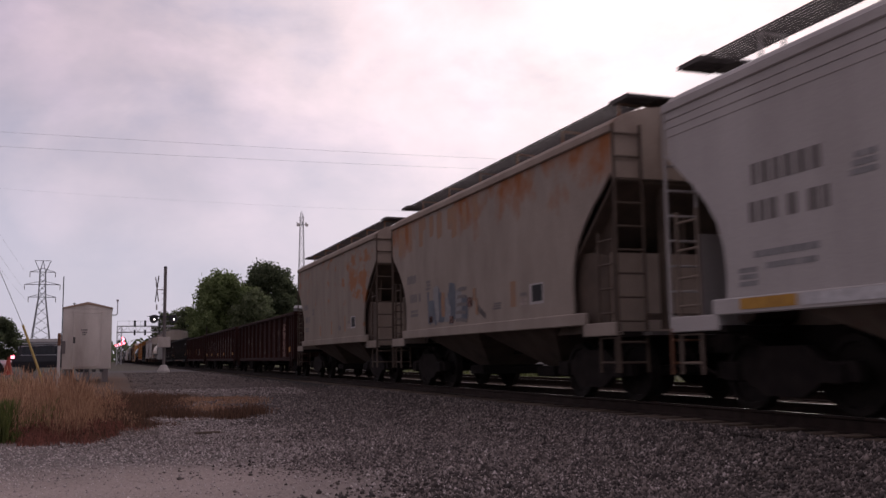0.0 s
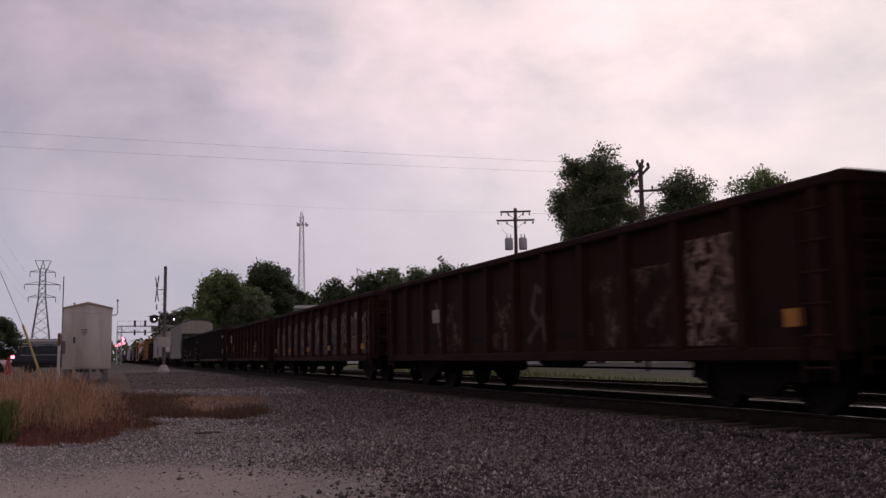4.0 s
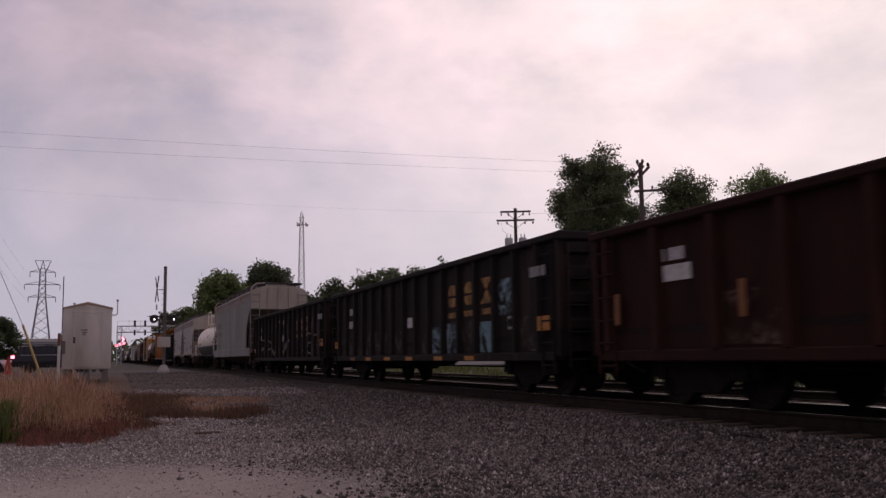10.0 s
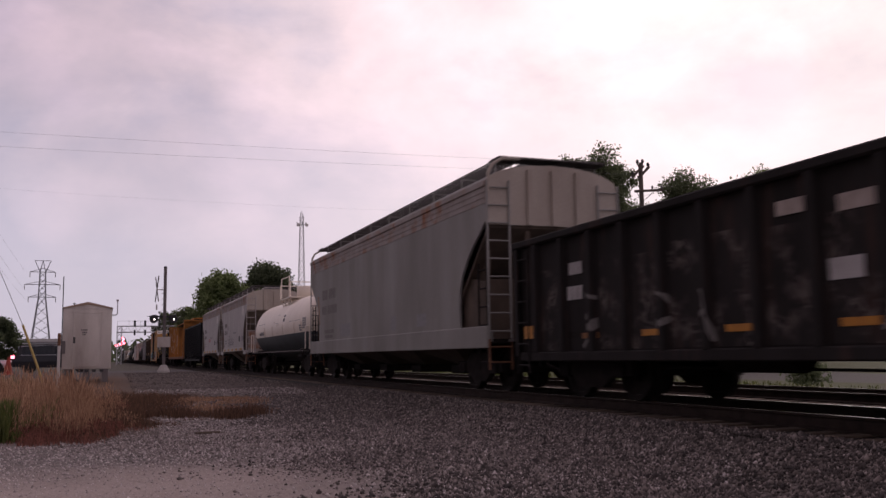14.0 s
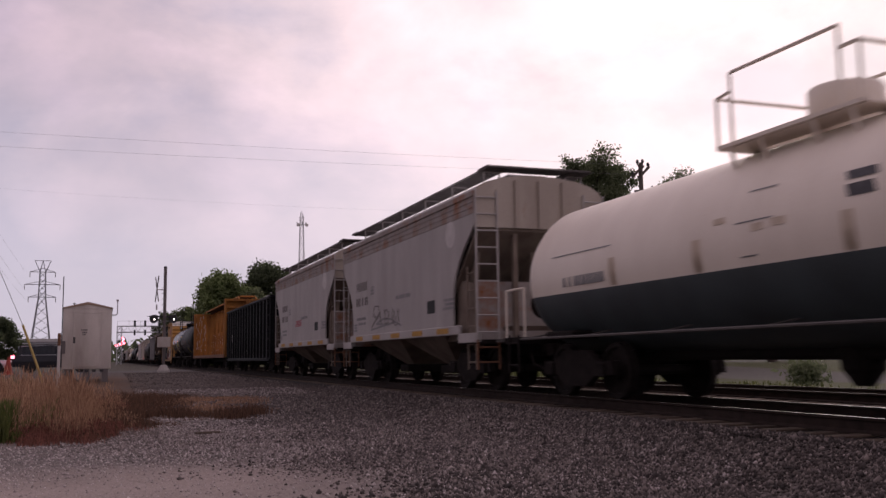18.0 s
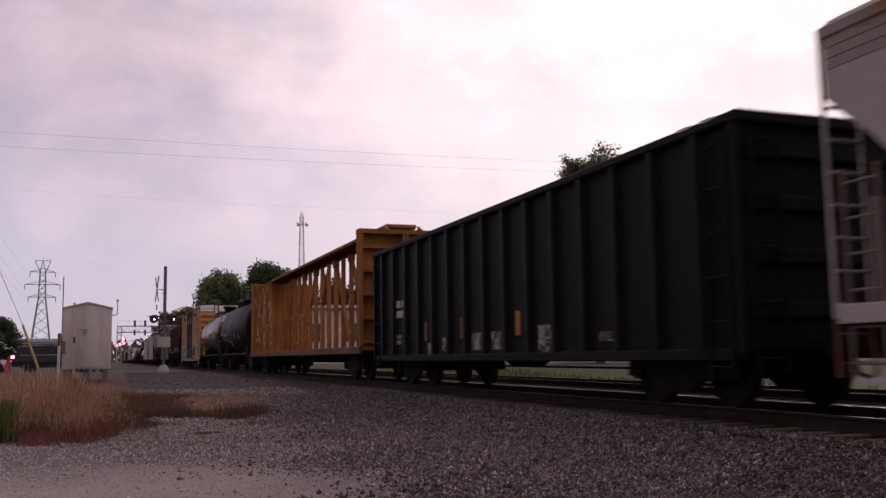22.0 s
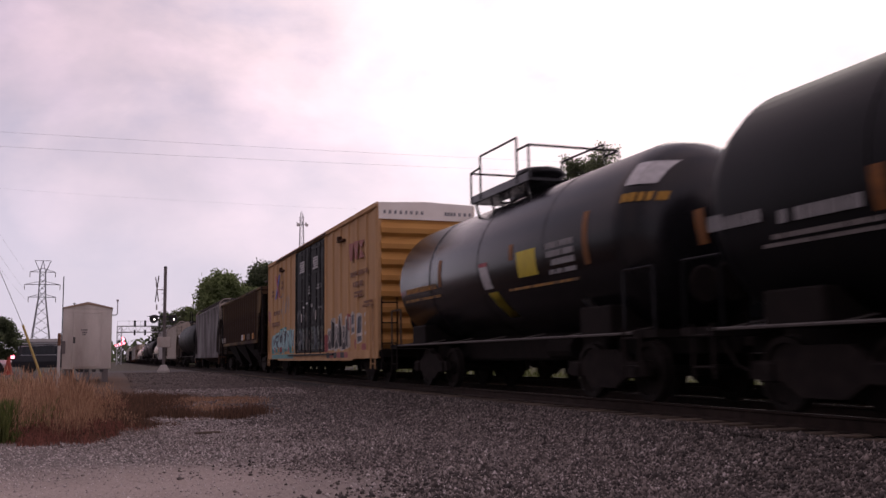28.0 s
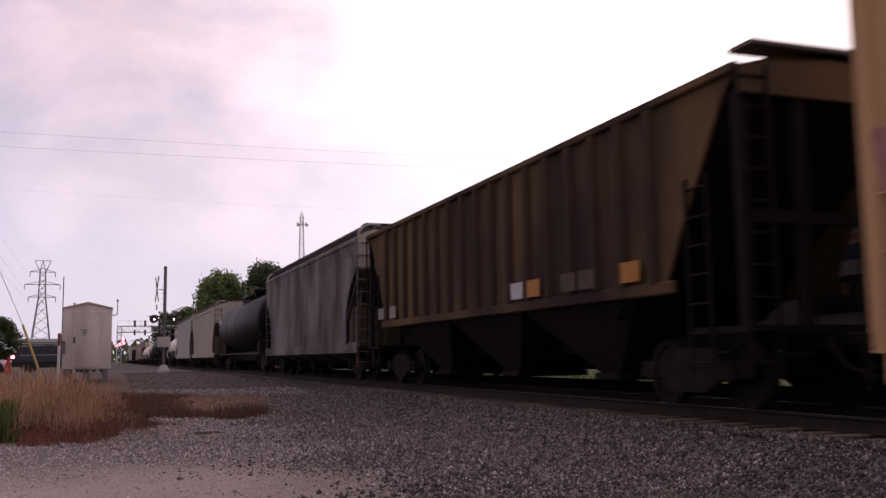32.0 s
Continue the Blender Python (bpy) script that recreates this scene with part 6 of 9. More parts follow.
# rows of big faded marks all along the side
STEP = (16.5 - 0.7) / 12
for k in range(12):
    y = -7.9 + STEP * k
    lo, hi = 0.82, 2.05 + 0.2 * rr.random()
    a, b = y + 0.15, y + STEP - 0.15
    spray_on(E_, "graffiti", M["spray_dust_paint" if k % 3 else "spray_black_paint"], [[(a, lo), (b, lo + 0.05), (b, hi - rr.uniform(0, 0.3)), ((a + b) / 2, hi), (a, hi - rr.uniform(0, 0.25))]], RIB13, "faded spray-painted ground", 0.003)
    for c, n, o in (("spray_ash_paint", 9, 0.007), ("spray_grey_paint", 6, 0.011), ("rust_body", 5, 0.015)):
        blocks = []
        for q in range(n):
            w, h = rr.uniform(0.03, 0.16), rr.uniform(0.03, 0.16)
            cy, cz = rr.uniform(a + w, b - w), rr.uniform(lo + h, hi - h)
            blocks.append([(cy - w, cz - h * rr.uniform(0.4, 1)), (cy + w * rr.uniform(0.4, 1), cz - h), (cy + w, cz + h * rr.uniform(0.4, 1)), (cy - w * rr.uniform(0.3, 1), cz + h)])
        spray_on(E_, "graffiti", M[c], blocks, RIB13, "broken blocks of faded spray paint", o)
    spray_on(E_, "graffiti", M[rr.choice(("spray_ash_paint", "spray_grey_paint"))], ribbon(scrawl(rr, a + 0.05, b - 0.05, lo + 0.1, hi - 0.1), 0.08), RIB13, "faded pale spray-painted strokes", 0.019)
for k in (1, 2, 5, 9):
    y = -7.6 + 1.25 * k
    spray_on(D, "graffiti", M["spray_dust_paint"], ribbon(scrawl(rr, y, y + 0.9, 0.9, 1.9), 0.12), RIB13, "faint brown spray-painted marks", 0.004)
I_ = covered_hopper(mid(124.99, 141.78), 16.78, M["grey"], "plain grey long covered hopper car with deep side sill", top=4.2, sill=(0.88, 1.32), bays=4, cut=(1.6, 3.45), deep=True, chord=True, roofwalk=4.68, rust_top=M["chord_rust"])
bars(I_, "lettering", 4.6, 6.6, 2.72, 3.06, M["dim_letter"])
bars(I_, "lettering", 4.4, 6.6, 2.22, 2.5, M["dim_letter"])
bars(I_, "lettering", 4.8, 6.2, 1.56, 1.68, M["dim_letter"])
bars(I_, "lettering", 5.0, 6.1, 1.4, 1.5, M["dim_letter"])
patch(I_, "rust_stain", 6.85, 7.0, 1.9, 2.9, M["rust_streak"], label="orange rust streak by the end cut", skew=0.25)
for y0, y1, z0, z1 in ((-4.6, -3.9, 1.45, 1.75), (-2.2, -1.7, 1.42, 1.8), (2.6, 3.9, 1.4, 1.8)):
    patch(I_, "smudge", y0, y1, z0, z1, M["grey_mark"], label="faint dark smudge low on the side")
J = tank_car(149.8, 14.1, M["tank_white"], "white tank car with dark lower half and top platform", r=1.35, zc=2.105, lower=M["tank_blue"], saddle=M["tank_white"], split=0.345, belly=0.2)
TJ = (1.35, 2.105)
bars(J, "lettering", 3.8, 5.15, 1.86, 2.02, M["grey_mark"], 1, tank=TJ)
bars(J, "lettering", -5.45, -4.9, 1.82, 2.06, M["grey_mark"], 3, tank=TJ)
bars(J, "lettering", -6.3, -5.55, 1.9, 2.32, M["grey_mark"], 5, tank=TJ)
patch(J, "sticker", -1.68, -1.3, 2.33, 2.47, M["dark_mark"], skew=0.06, tank=TJ)
patch(J, "sticker", -1.68, -1.26, 2.52, 2.62, M["dark_mark"], skew=0.05, tank=TJ)
for y0, y1, z0, z1 in ((0.05, 0.25, 2.17, 2.26), (-0.33, -0.1, 2.19, 2.28), (0.78, 1.0, 2.34, 2.42)):
    patch(J, "smudge", y0, y1, z0, z1, M["tan_streak"], label="faint smudge under a seam", tank=TJ)
for y in (3.53, 1.37, -1.28, -3.9, -5.4):
    patch(J, "rust_stain", y - 0.09, y + 0.09, 1.78, 2.2, M["tan_streak"], label="faded tan streak on the tank", tank=TJ)
for a, b, z in ((3.6, 5.55, 2.39), (-0.11, 0.56, 2.29), (0.18, 0.48, 1.87), (-3.8, -2.8, 2.26), (-5.1, -4.0, 2.26), (-0.1, 0.38, 2.67)):
    patch(J, "panel_seam", a, b, z, z + 0.018, M["grey_mark"], tank=TJ)
K = covered_hopper(mid(158.48, 169.62), 11.15, M["light_grey"], "pale grey two-bay covered hopper car with black scrawl", top=4.1, chord=True, rust_top=M["chord_rust"])
L_ = covered_hopper(mid(170.96, 182.17), 11.2, M["light_grey"], "light grey two-bay covered hopper car with rust streaks", top=4.1, chord=True, rust_top=M["chord_rust"])
rr = random.Random(21)
for y, w, z0, z1 in ((1.25, 1.15, 1.55, 2.16), (0.5, 0.65, 1.6, 2.0), (-0.35, 0.75, 1.5, 1.98)):
    for q in range(2):
        spray_on(K, "graffiti", M["dim_letter"], ribbon(scrawl(rr, y + 0.05, y + w, z0, z1), 0.035), FLAT, "thin black looping spray paint", 0.004 + 0.002 * q)
spray_on(K, "graffiti", M["grey_mark"], ribbon(scrawl(rr, -0.5, 2.4, 1.5, 1.75), 0.05), FLAT, "thin grey spray paint", 0.003)
for car in (K, L_):
    big_marks(car, "dim_letter", "grey_mark")
    bars(car, "lettering", -1.2, 0.0, 2.22, 2.32, M["grey_mark"])
    patch(car, "placard_board", -3.05, -2.5, 1.72, 2.02, M["black"], label="small dark placard board")
    bars(car, "lettering", -4.3, -3.6, 1.75, 2.0, M["grey_mark"], 3)
    bm = lathe(bmesh.new(), [(0, -1.505), (0.30, -1.505), (0.30, -1.49)], "x", 24, (0, -4.12, 3.40))
    part("emblem", bm, M["pale_disc"], car, "faded round emblem")
    for y in (-4.0, -2.2, -0.4, 1.4, 3.2):
        patch(car, "reflector", y, y + 0.75, 1.22, 1.34, M["yellow_mark"], -1.538)
bars(L_, "lettering", -0.1, 1.1, 1.97, 2.2, M["red_mark"], 4, label="small faded red lettering")
Mg = gondola(mid(183.73, 199.75), 16.02, M["blue_black"], "tall black gondola car with white stencils", top=3.66, ribs=15, rib_in=0.8, rib_paint=M["tank_dull"])
bars(Mg, "lettering", 5.55, 6.3, 2.0, 2.18, M["white_mark"], x=-1.43)
bars(Mg, "lettering", 5.55, 6.3, 1.74, 1.92, M["white_mark"], x=-1.43)
bars(Mg, "lettering", 5.7, 6.2, 1.05, 1.3, M["grey_mark"], 2, x=-1.43)
# highlights at the chord corner, painted as two small white pieces
for y in (-7.7, -7.2):
    part("chord_highlight", cube(-1.545, -1.50, y, y + 0.28, 3.625, 3.668, 0.006), M["white_mark"], Mg, "bright highlight painted on the chord")
for y in (-7.3, -4.1, -1.6, 1.25, 3.65):
    patch(Mg, "reflector", y, y + 0.18, 1.1, 1.55, M["orange_mark" if y < -7 or -2 < y < -1 else "dull_orange"], -1.43)
for y0, y1, z0, z1 in ((0.2, 0.8, 0.85, 1.2), (-0.95, -0.25, 0.85, 1.2), (-3.0, -2.35, 0.75, 1.25), (-4.9, -4.5, 0.93, 1.07), (2.1, 2.6, 0.85, 1.15), (3.1, 3.6, 0.75, 1.05)):
    patch(Mg, "graffiti", y0, y1, z0, z1, M["spray_chalk"], -1.424, "white smears of spray paint")
N = centerbeam(mid(201.44, 223.43), 21.99, M["yellow"], "ochre yellow empty centerbeam flatcar with bulkheads")
O = tank_car(mid(224.6, 236.7), 12.3, M["tank_dull"], "black tank car with white stencils and yellow placard", r=1.55, zc=2.565)
P_ = tank_car(mid(238.1, 250.1), 12.0, M["tank_black"], "glossy black tank car with yellow lettering and placards", r=1.5, zc=2.57)
TO, TP = (1.55, 2.565), (1.5, 2.57)
for a, b, z0, z1, n in ((4.72, 5.74, 2.22, 2.42, 1), (3.2, 4.46, 2.16, 2.36, 1), (2.98, 4.85, 1.92, 2.06, 2), (1.72, 2.65, 2.2, 2.54, 4), (1.6, 2.45, 1.55, 1.92, 4), (-0.84, -0.07, 1.95, 2.2, 3), (-0.66, -0.05, 2.92, 3.02, 2), (1.59, 2.11, 3.34, 3.42, 2), (-2.6, -1.6, 1.85, 2.1, 3)):
    bars(O, "lettering", a, b, z0, z1, M["grey_mark" if n == 1 else "dim_letter"], n, tank=TO)
patch(O, "placard", -0.95, -0.15, 1.4, 1.85, M["sign_yellow"], label="yellow warning placard", skew=0.1, tank=TO)
for y in (2.86, 0.46, -3.6, 5.75):
    patch(O, "band", y, y + 0.2, 2.1, 2.55, M["dull_orange"], tank=TO)
bars(P_, "lettering", -4.1, -3.1, 2.1, 2.64, M["grey_mark"], 4, tank=TP)
bars(P_, "lettering", 2.6, 4.8, 2.28, 2.40, M["worn_yellow"], tank=TP)
bars(P_, "lettering", 2.4, 5.0, 2.08, 2.14, M["worn_yellow"], tank=TP)
bars(P_, "lettering", -4.05, -1.3, 1.94, 2.0, M["worn_yellow"], tank=TP)
patch(P_, "placard", -2.7, -1.9, 2.15, 2.62, M["sign_yellow"], label="yellow warning placard", tank=TP)
patch(P_, "notice", -0.62, -0.2, 2.05, 2.5, M["white_mark"], label="white notice plate with a red heading", skew=0.12, tank=TP)
patch(P_, "notice_heading", -0.5, -0.08, 2.5, 2.58, M["red_mark"], tank=TP)
patch(P_, "placard", -1.05, -0.6, 1.48, 1.98, M["sign_yellow"], label="yellow and white warning placard", skew=0.3, tank=TP)
patch(P_, "stencil_disc", -4.05, -3.8, 1.38, 1.64, M["white_mark"], tank=TP)
for y, z0, z1 in ((-4.6, 2.15, 3.0), (-1.75, 2.5, 2.8), (2.2, 2.3, 2.9)):
    patch(P_, "band", y, y + 0.18, z0, z1, M["dull_orange"], tank=TP)
HP, HO = (1.5, 2.57, 6.0), (1.55, 2.565, 6.15)
dome_patch(P_, "white_panel", -5.78, -5.42, 3.25, 3.62, M["white_mark"], HP, "white panel on the tank head")
for k in range(6):
    dome_patch(P_, "lettering", -5.86 + 0.075 * k, -5.81 + 0.075 * k, 2.98, 3.12, M["yellow_mark"], HP)
Q = boxcar(mid(251.59, 270.13), 18.54, "tall yellow boxcar with black plug doors and graffiti")
WX = -1.50
bm = bmesh.new()
for yy in (-6.42, -7.02):
    slab(bm, [(yy - 0.12, 3.70), (yy + 0.14, 3.72), (yy + 0.29, 4.28), (yy - 0.28, 4.24)], "x", WX - 0.004, WX + 0.01)
slab(bm, [(-7.95, 3.68), (-7.32, 3.70), (-7.62, 3.95)], "x", WX - 0.004, WX + 0.01)
slab(bm, [(-7.95, 4.2), (-7.32, 4.24), (-7.62, 3.96)], "x", WX - 0.004, WX + 0.01)
part("emblem_shape", bm, M["box_red"], Q, "faded red painted emblem")
bars(Q, "lettering", -8.3, -6.3, 3.2, 3.34, M["box_brown"], 1, x=WX)
bars(Q, "lettering", -7.75, -6.6, 2.86, 3.02, M["box_brown"], 1, x=WX)
bars(Q, "lettering", -7.7, -6.75, 2.54, 2.72, M["box_brown"], 2, x=WX)
bars(Q, "lettering", -8.8, -7.7, 2.2, 2.38, M["box_brown"], 2, x=WX)
for s in (0.75, -0.75):
    bm = slab(bmesh.new(), [(6.1, 3.35), (6.36, 3.35), (7.25, 4.4), (6.99, 4.4)] if s > 0 else [(7.25, 3.35), (6.99, 3.35), (6.1, 4.4), (6.36, 4.4)], "x", WX - 0.004 - 0.002 * (s > 0), WX + 0.01)
    part("emblem_shape", bm, M["blue_mark"] if s < 0 else M["red_mark"], Q, "crossed red and blue emblem")
bars(Q, "lettering", 5.4, 5.8, 3.7, 4.05, M["box_brown"], 2, x=WX)
bars(Q, "lettering", 7.7, 8.1, 3.5, 3.8, M["box_brown"], 2, x=WX)
bars(Q, "lettering", 6.1, 8.0, 2.16, 2.34, M["box_brown"], 1, x=WX)
bars(Q, "lettering", 6.1, 7.6, 2.64, 2.82, M["box_brown"], 1, x=WX)


BOX_YS = [-9.27 + 0.12 + k * (9.27 - 2.62 - 0.24) / 6 for k in range(7)]
BOX = side_profile(sorted(BOX_YS + [-y for y in BOX_YS]), 1.44, 0.055, 0.11, 0.06)
DOOR = side_profile([], 1.512, 0, 1, 0)
SILL = side_profile([], 1.49, 0, 1, 0)
rr = random.Random(12)


# sky blue block shapes with darker outlines along the rear half
for k in range(6):
    y = 3.0 + 0.84 * k
    hi = rr.uniform(1.75, 2.1) if k < 5 else 1.75
    spray_on(Q, "graffiti", M["spray_teal_paint"], [blob(y - 0.04, y + 0.86, 0.95, hi + 0.04)], BOX, "teal spray-painted outline", 0.003)
    spray_on(Q, "graffiti", M["spray_sky_paint"], [blob(y, y + 0.8, 1.12, hi)], BOX, "pale blue spray-painted fill", 0.006)
    spray_on(Q, "graffiti", M["steel_blue_mark"], ribbon(scrawl(rr, y + 0.1, y + 0.7, 1.2, hi - 0.1), 0.10), BOX, "dark strokes over the pale blue", 0.009)
    spray_on(Q, "graffiti", M["spray_red_paint"] if k % 2 else M["box_end"], [blob(y + 0.2, y + 0.5, 1.0, 1.22)], BOX, "small red and orange spray-painted spots", 0.012)
    spray_on(Q, "graffiti", M["spray_teal_paint"], [blob(y - 0.05, y + 0.85, 0.72, 0.91, 10, 0.03)], SILL, "teal spray paint along the sill", 0.003)
for k, y in enumerate((3.9, 4.7, 5.4)):
    spray_on(Q, "graffiti", M["pale_mark"], ribbon(scrawl(rr, y, y + 0.55, 2.45, 3.5), 0.07), BOX, "thin faded white spray-painted strokes", 0.004)
# black columns with white edges, then pale-rimmed boxes, on the front half
for k in range(6):
    y = -5.95 + 0.5 * k
    hi = (2.0, 1.75, 2.12, 1.85, 2.05, 1.7)[k]
    spray_on(Q, "graffiti", M["spray_white_paint"], [blob(y - 0.10, y + 0.58, 0.98, hi + 0.05)], BOX, "white edge of the spray paint", 0.003)
    spray_on(Q, "graffiti", M["spray_black_paint"], [blob(y - 0.02, y + 0.44, 1.0, hi - 0.06)], BOX, "black spray-painted columns", 0.006)
    if k % 2:
        spray_on(Q, "graffiti", M["spray_white_paint"], ribbon(scrawl(rr, y + 0.05, y + 0.4, 1.2, 1.7), 0.06), BOX, "white strokes on the black", 0.009)
    spray_on(Q, "graffiti", M["spray_black_paint"] if k % 2 else M["spray_red_paint"], [blob(y, y + 0.5, 0.72, 0.91, 10, 0.03)], SILL, "dark spray paint along the sill", 0.003)
for y0, y1, z0, z1 in ((-6.62, -6.15, 1.42, 2.16), (-7.5, -7.0, 1.14, 2.08)):
    spray_on(Q, "graffiti", M["spray_white_paint"], [[(y0, z0 + 0.05), (y1 - 0.04, z0), (y1, z1 - 0.12), (y1 - 0.1, z1), (y0 + 0.1, z1 - 0.03), (y0, z1 - 0.1)]], BOX, "white-rimmed spray-painted box", 0.003)
    spray_on(Q, "graffiti", M["steel_blue_mark"], [[(y0 + 0.09, z0 + 0.34), (y1 - 0.08, z0 + 0.31), (y1 - 0.1, z1 - 0.12), (y0 + 0.1, z1 - 0.1)], [(y0 + 0.07, z0 + 0.1), (y1 - 0.1, z0 + 0.06), (y1 - 0.08, z0 + 0.22), (y0 + 0.09, z0 + 0.24)]], BOX, "grey fill of the spray-painted box", 0.006)
spray_on(Q, "graffiti", M["spray_white_paint"], ribbon([(-7.78, 1.98), (-8.05, 2.0)], 0.11) + ribbon([(-7.8, 1.72), (-8.05, 1.73)], 0.10) + ribbon([(-7.82, 1.45), (-8.08, 1.45)], 0.11), BOX, "three white spray-painted strokes", 0.004)
for y0, y1, z0, z1 in ((-3.05, -2.7, 0.95, 1.5), (-6.15, -5.85, 1.6, 2.1), (-6.95, -6.6, 1.0, 1.3), (-8.1, -7.4, 0.96, 1.15), (8.7, 9.1, 2.2, 2.9)):
    spray_on(Q, "graffiti", M["spray_red_paint"] if y0 < 0 else M["pink_mark"], [blob(y0, y1, z0, z1)], BOX, "dull red spray-painted smudge", 0.0035)
for y in (5.5, -5.2):
    part("roof_bracket", cube(-1.56, -1.44, y - 0.33, y + 0.33, 4.46, 4.52, 0.01), M["soffit"], Q, "dark steel bracket high on the side")
    part("roof_bracket", cube(-1.58, -1.44, y + 0.2, y + 0.36, 4.46, 4.66, 0.01), M["soffit"], Q, "dark steel bracket high on the side")
part("eave_guard", cube(-1.53, -1.44, -2.9, 6.9, 4.985, 5.07, 0.01), M["soffit"], Q, "dark rusty guard rail above the doors")
for a, b in ((-2.5, -1.38), (-1.25, -0.16), (0.1, 1.25), (1.38, 2.45)):
    patch(Q, "graffiti", a, b, 1.05, 1.88, M["spray_door_low"], -1.474, "pale spray paint on the doors")
    patch(Q, "graffiti", a, b, 2.0, 2.6, M["spray_door"], -1.474, "grey spray paint on the doors")
for k in range(6):
    y = -2.4 + 0.85 * k
    spray_on(Q, "graffiti", M[("spray_grey_paint", "steel_blue_mark", "spray_grey_paint")[k % 3]], ribbon(scrawl(rr, y, y + 0.6, 1.0, 1.8), 0.10), DOOR, "grey spray-painted marks on the doors", 0.004)
    spray_on(Q, "graffiti", M["spray_white_paint" if k in (1, 4) else "spray_grey_paint"], [blob(y + 0.15, y + 0.32, 2.1, 2.45, 10, 0.05)], DOOR, "pale spray-painted marks on the doors", 0.004)
bars(Q, "lettering", 0.75, 1.65, 4.02, 4.44, M["white_mark"], 5, x=WX - 0.01)
bars(Q, "lettering", -1.65, -0.8, 3.97, 4.4, M["white_mark"], 5, x=WX - 0.01)
bars(Q, "lettering", -2.2, -1.45, 3.2, 3.37, M["grey_mark"], 2, x=WX - 0.01)
bars(Q, "lettering", -0.4, 0.0, 3.1, 3.4, M["grey_mark"], 3, x=WX - 0.01)
for y0, y1, z0, z1 in ((-0.68, -0.3, 2.6, 2.72), (0.7, 1.0, 2.62, 2.70), (0.1, 0.35, 2.75, 2.82), (-2.2, -1.8, 2.5, 2.56), (0.45, 0.75, 2.3, 2.36)):
    patch(Q, "sticker", y0, y1, z0, z1, M["white_mark"], WX - 0.01)
R = ribbed_hopper(mid(272.0, 288.86), 16.86, "rusty brown ribbed open-sided hopper car with dark streaks")
for y, c in ((-6.2, "orange_mark"), (-4.9, "shadow"), (-4.3, "shadow"), (-3.0, "orange_mark"), (-2.3, "white_mark"), (5.5, "pale_mark"), (6.6, "grey_mark")):
    patch(R, "stencil_panel", y, y + 0.5, 1.75, 2.05, M[c], -1.545)
S_ = covered_hopper(mid(290.0, 306.7), 16.7, M["old_grey"], "stained dark grey covered hopper car", top=4.3, sill=(0.86, 1.13), bays=4, cut=(1.5, 3.5), deep=True, chord=True, roofwalk=4.75)
T_ = tank_car(mid(308.4, 326.5), 17.6, M["tank_dull"], "long black tank car with a white stencil", r=1.55, zc=2.7)
bars(T_, "lettering", 6.8, 8.2, 3.0, 3.3, M["white_mark"], 1, x=-1.55)
U = covered_hopper(mid(328.6, 346.3), 17.0, M["cream"], "cream long covered hopper car", top=4.3, sill=(0.88, 1.2), bays=4, cut=(1.3, 3.4), deep=True, roofwalk=4.78)
V = covered_hopper(mid(347.6, 365.4), 17.0, M["light_grey"], "light grey long covered hopper car", top=4.3, sill=(0.88, 1.2), bays=4, cut=(1.3, 3.4), deep=True, roofwalk=4.78)
# the tail of the train, far down the line
y_tail = 366.7
for like, ln in ((J, 15.4), (T_, 18.6), (T_, 18.6), (P_, 13.2), (J, 15.4), (J, 15.4), (C, 12.6), (L_, 12.6), (I_, 18.0), (F_, 17.5), (Mg, 17.6), (U, 18.2), (V, 18.2), (P_, 13.2), (O, 13.6), (J, 15.4)):
    yc = y_tail + ln / 2
    CARS.append((copy_thing(like, pose(TRACK1, yc, 0)), yc))
    y_tail += ln
# ---- things beside the railway ----
M["galv"] = shade("weathered_aluminium_siding", (0.56, 0.505, 0.455), 0.32, metal=0.6, dark=(0.33, 0.285, 0.25), scale=1.1, spread=0.32, streak=4, rust=(0.30, 0.22, 0.165), rust_amount=0.34, rust_scale=1.6, rust_soft=0.12, rust_run=4, bump=0.05)
M["cabin_roof"] = shade("weathered_brown_metal_roof_edge", (0.36, 0.26, 0.19), 0.5, metal=0.3, dark=(0.26, 0.18, 0.13), scale=3, bump=0.03)
M["mast_grey"] = shade("dull_grey_signal_mast", (0.17, 0.15, 0.145), 0.6, metal=0.2, dark=(0.11, 0.095, 0.09), scale=2, streak=4, bump=0.05)
M["pole_wood"] = shade("grey_pole_wood", (0.13, 0.105, 0.09), 0.9, dark=(0.07, 0.056, 0.048), scale=3, streak=8, bump=0.3)
M["lattice"] = shade("galvanised_lattice_steel", (0.48, 0.48, 0.49), 0.6, metal=0.2, dark=(0.38, 0.38, 0.39), scale=2)
M["dark_steel"] = shade("dark_steel", (0.05, 0.05, 0.055), 0.6, dark=(0.03, 0.03, 0.03), scale=3)
M["bark"] = shade("tree_bark", (0.085, 0.065, 0.05), 0.95, dark=(0.04, 0.03, 0.025), scale=3, streak=5, bump=0.4)
M["concrete"] = shade("concrete", (0.42, 0.40, 0.37), 0.9, dark=(0.32, 0.30, 0.28), scale=3)
M["insulator"] = shade("glazed_insulator", (0.12, 0.10, 0.10), 0.3, scale=3, bump=0)
M["wire"] = shade("weathered_aluminium_wire", (0.30, 0.30, 0.31), 0.6, dark=(0.22, 0.22, 0.23), scale=1, bump=0)
M["car_black"] = shade("dark_car_paint", (0.016, 0.018, 0.022), 0.3, dark=(0.013, 0.014, 0.017), scale=1, bump=0, spec=0.25)
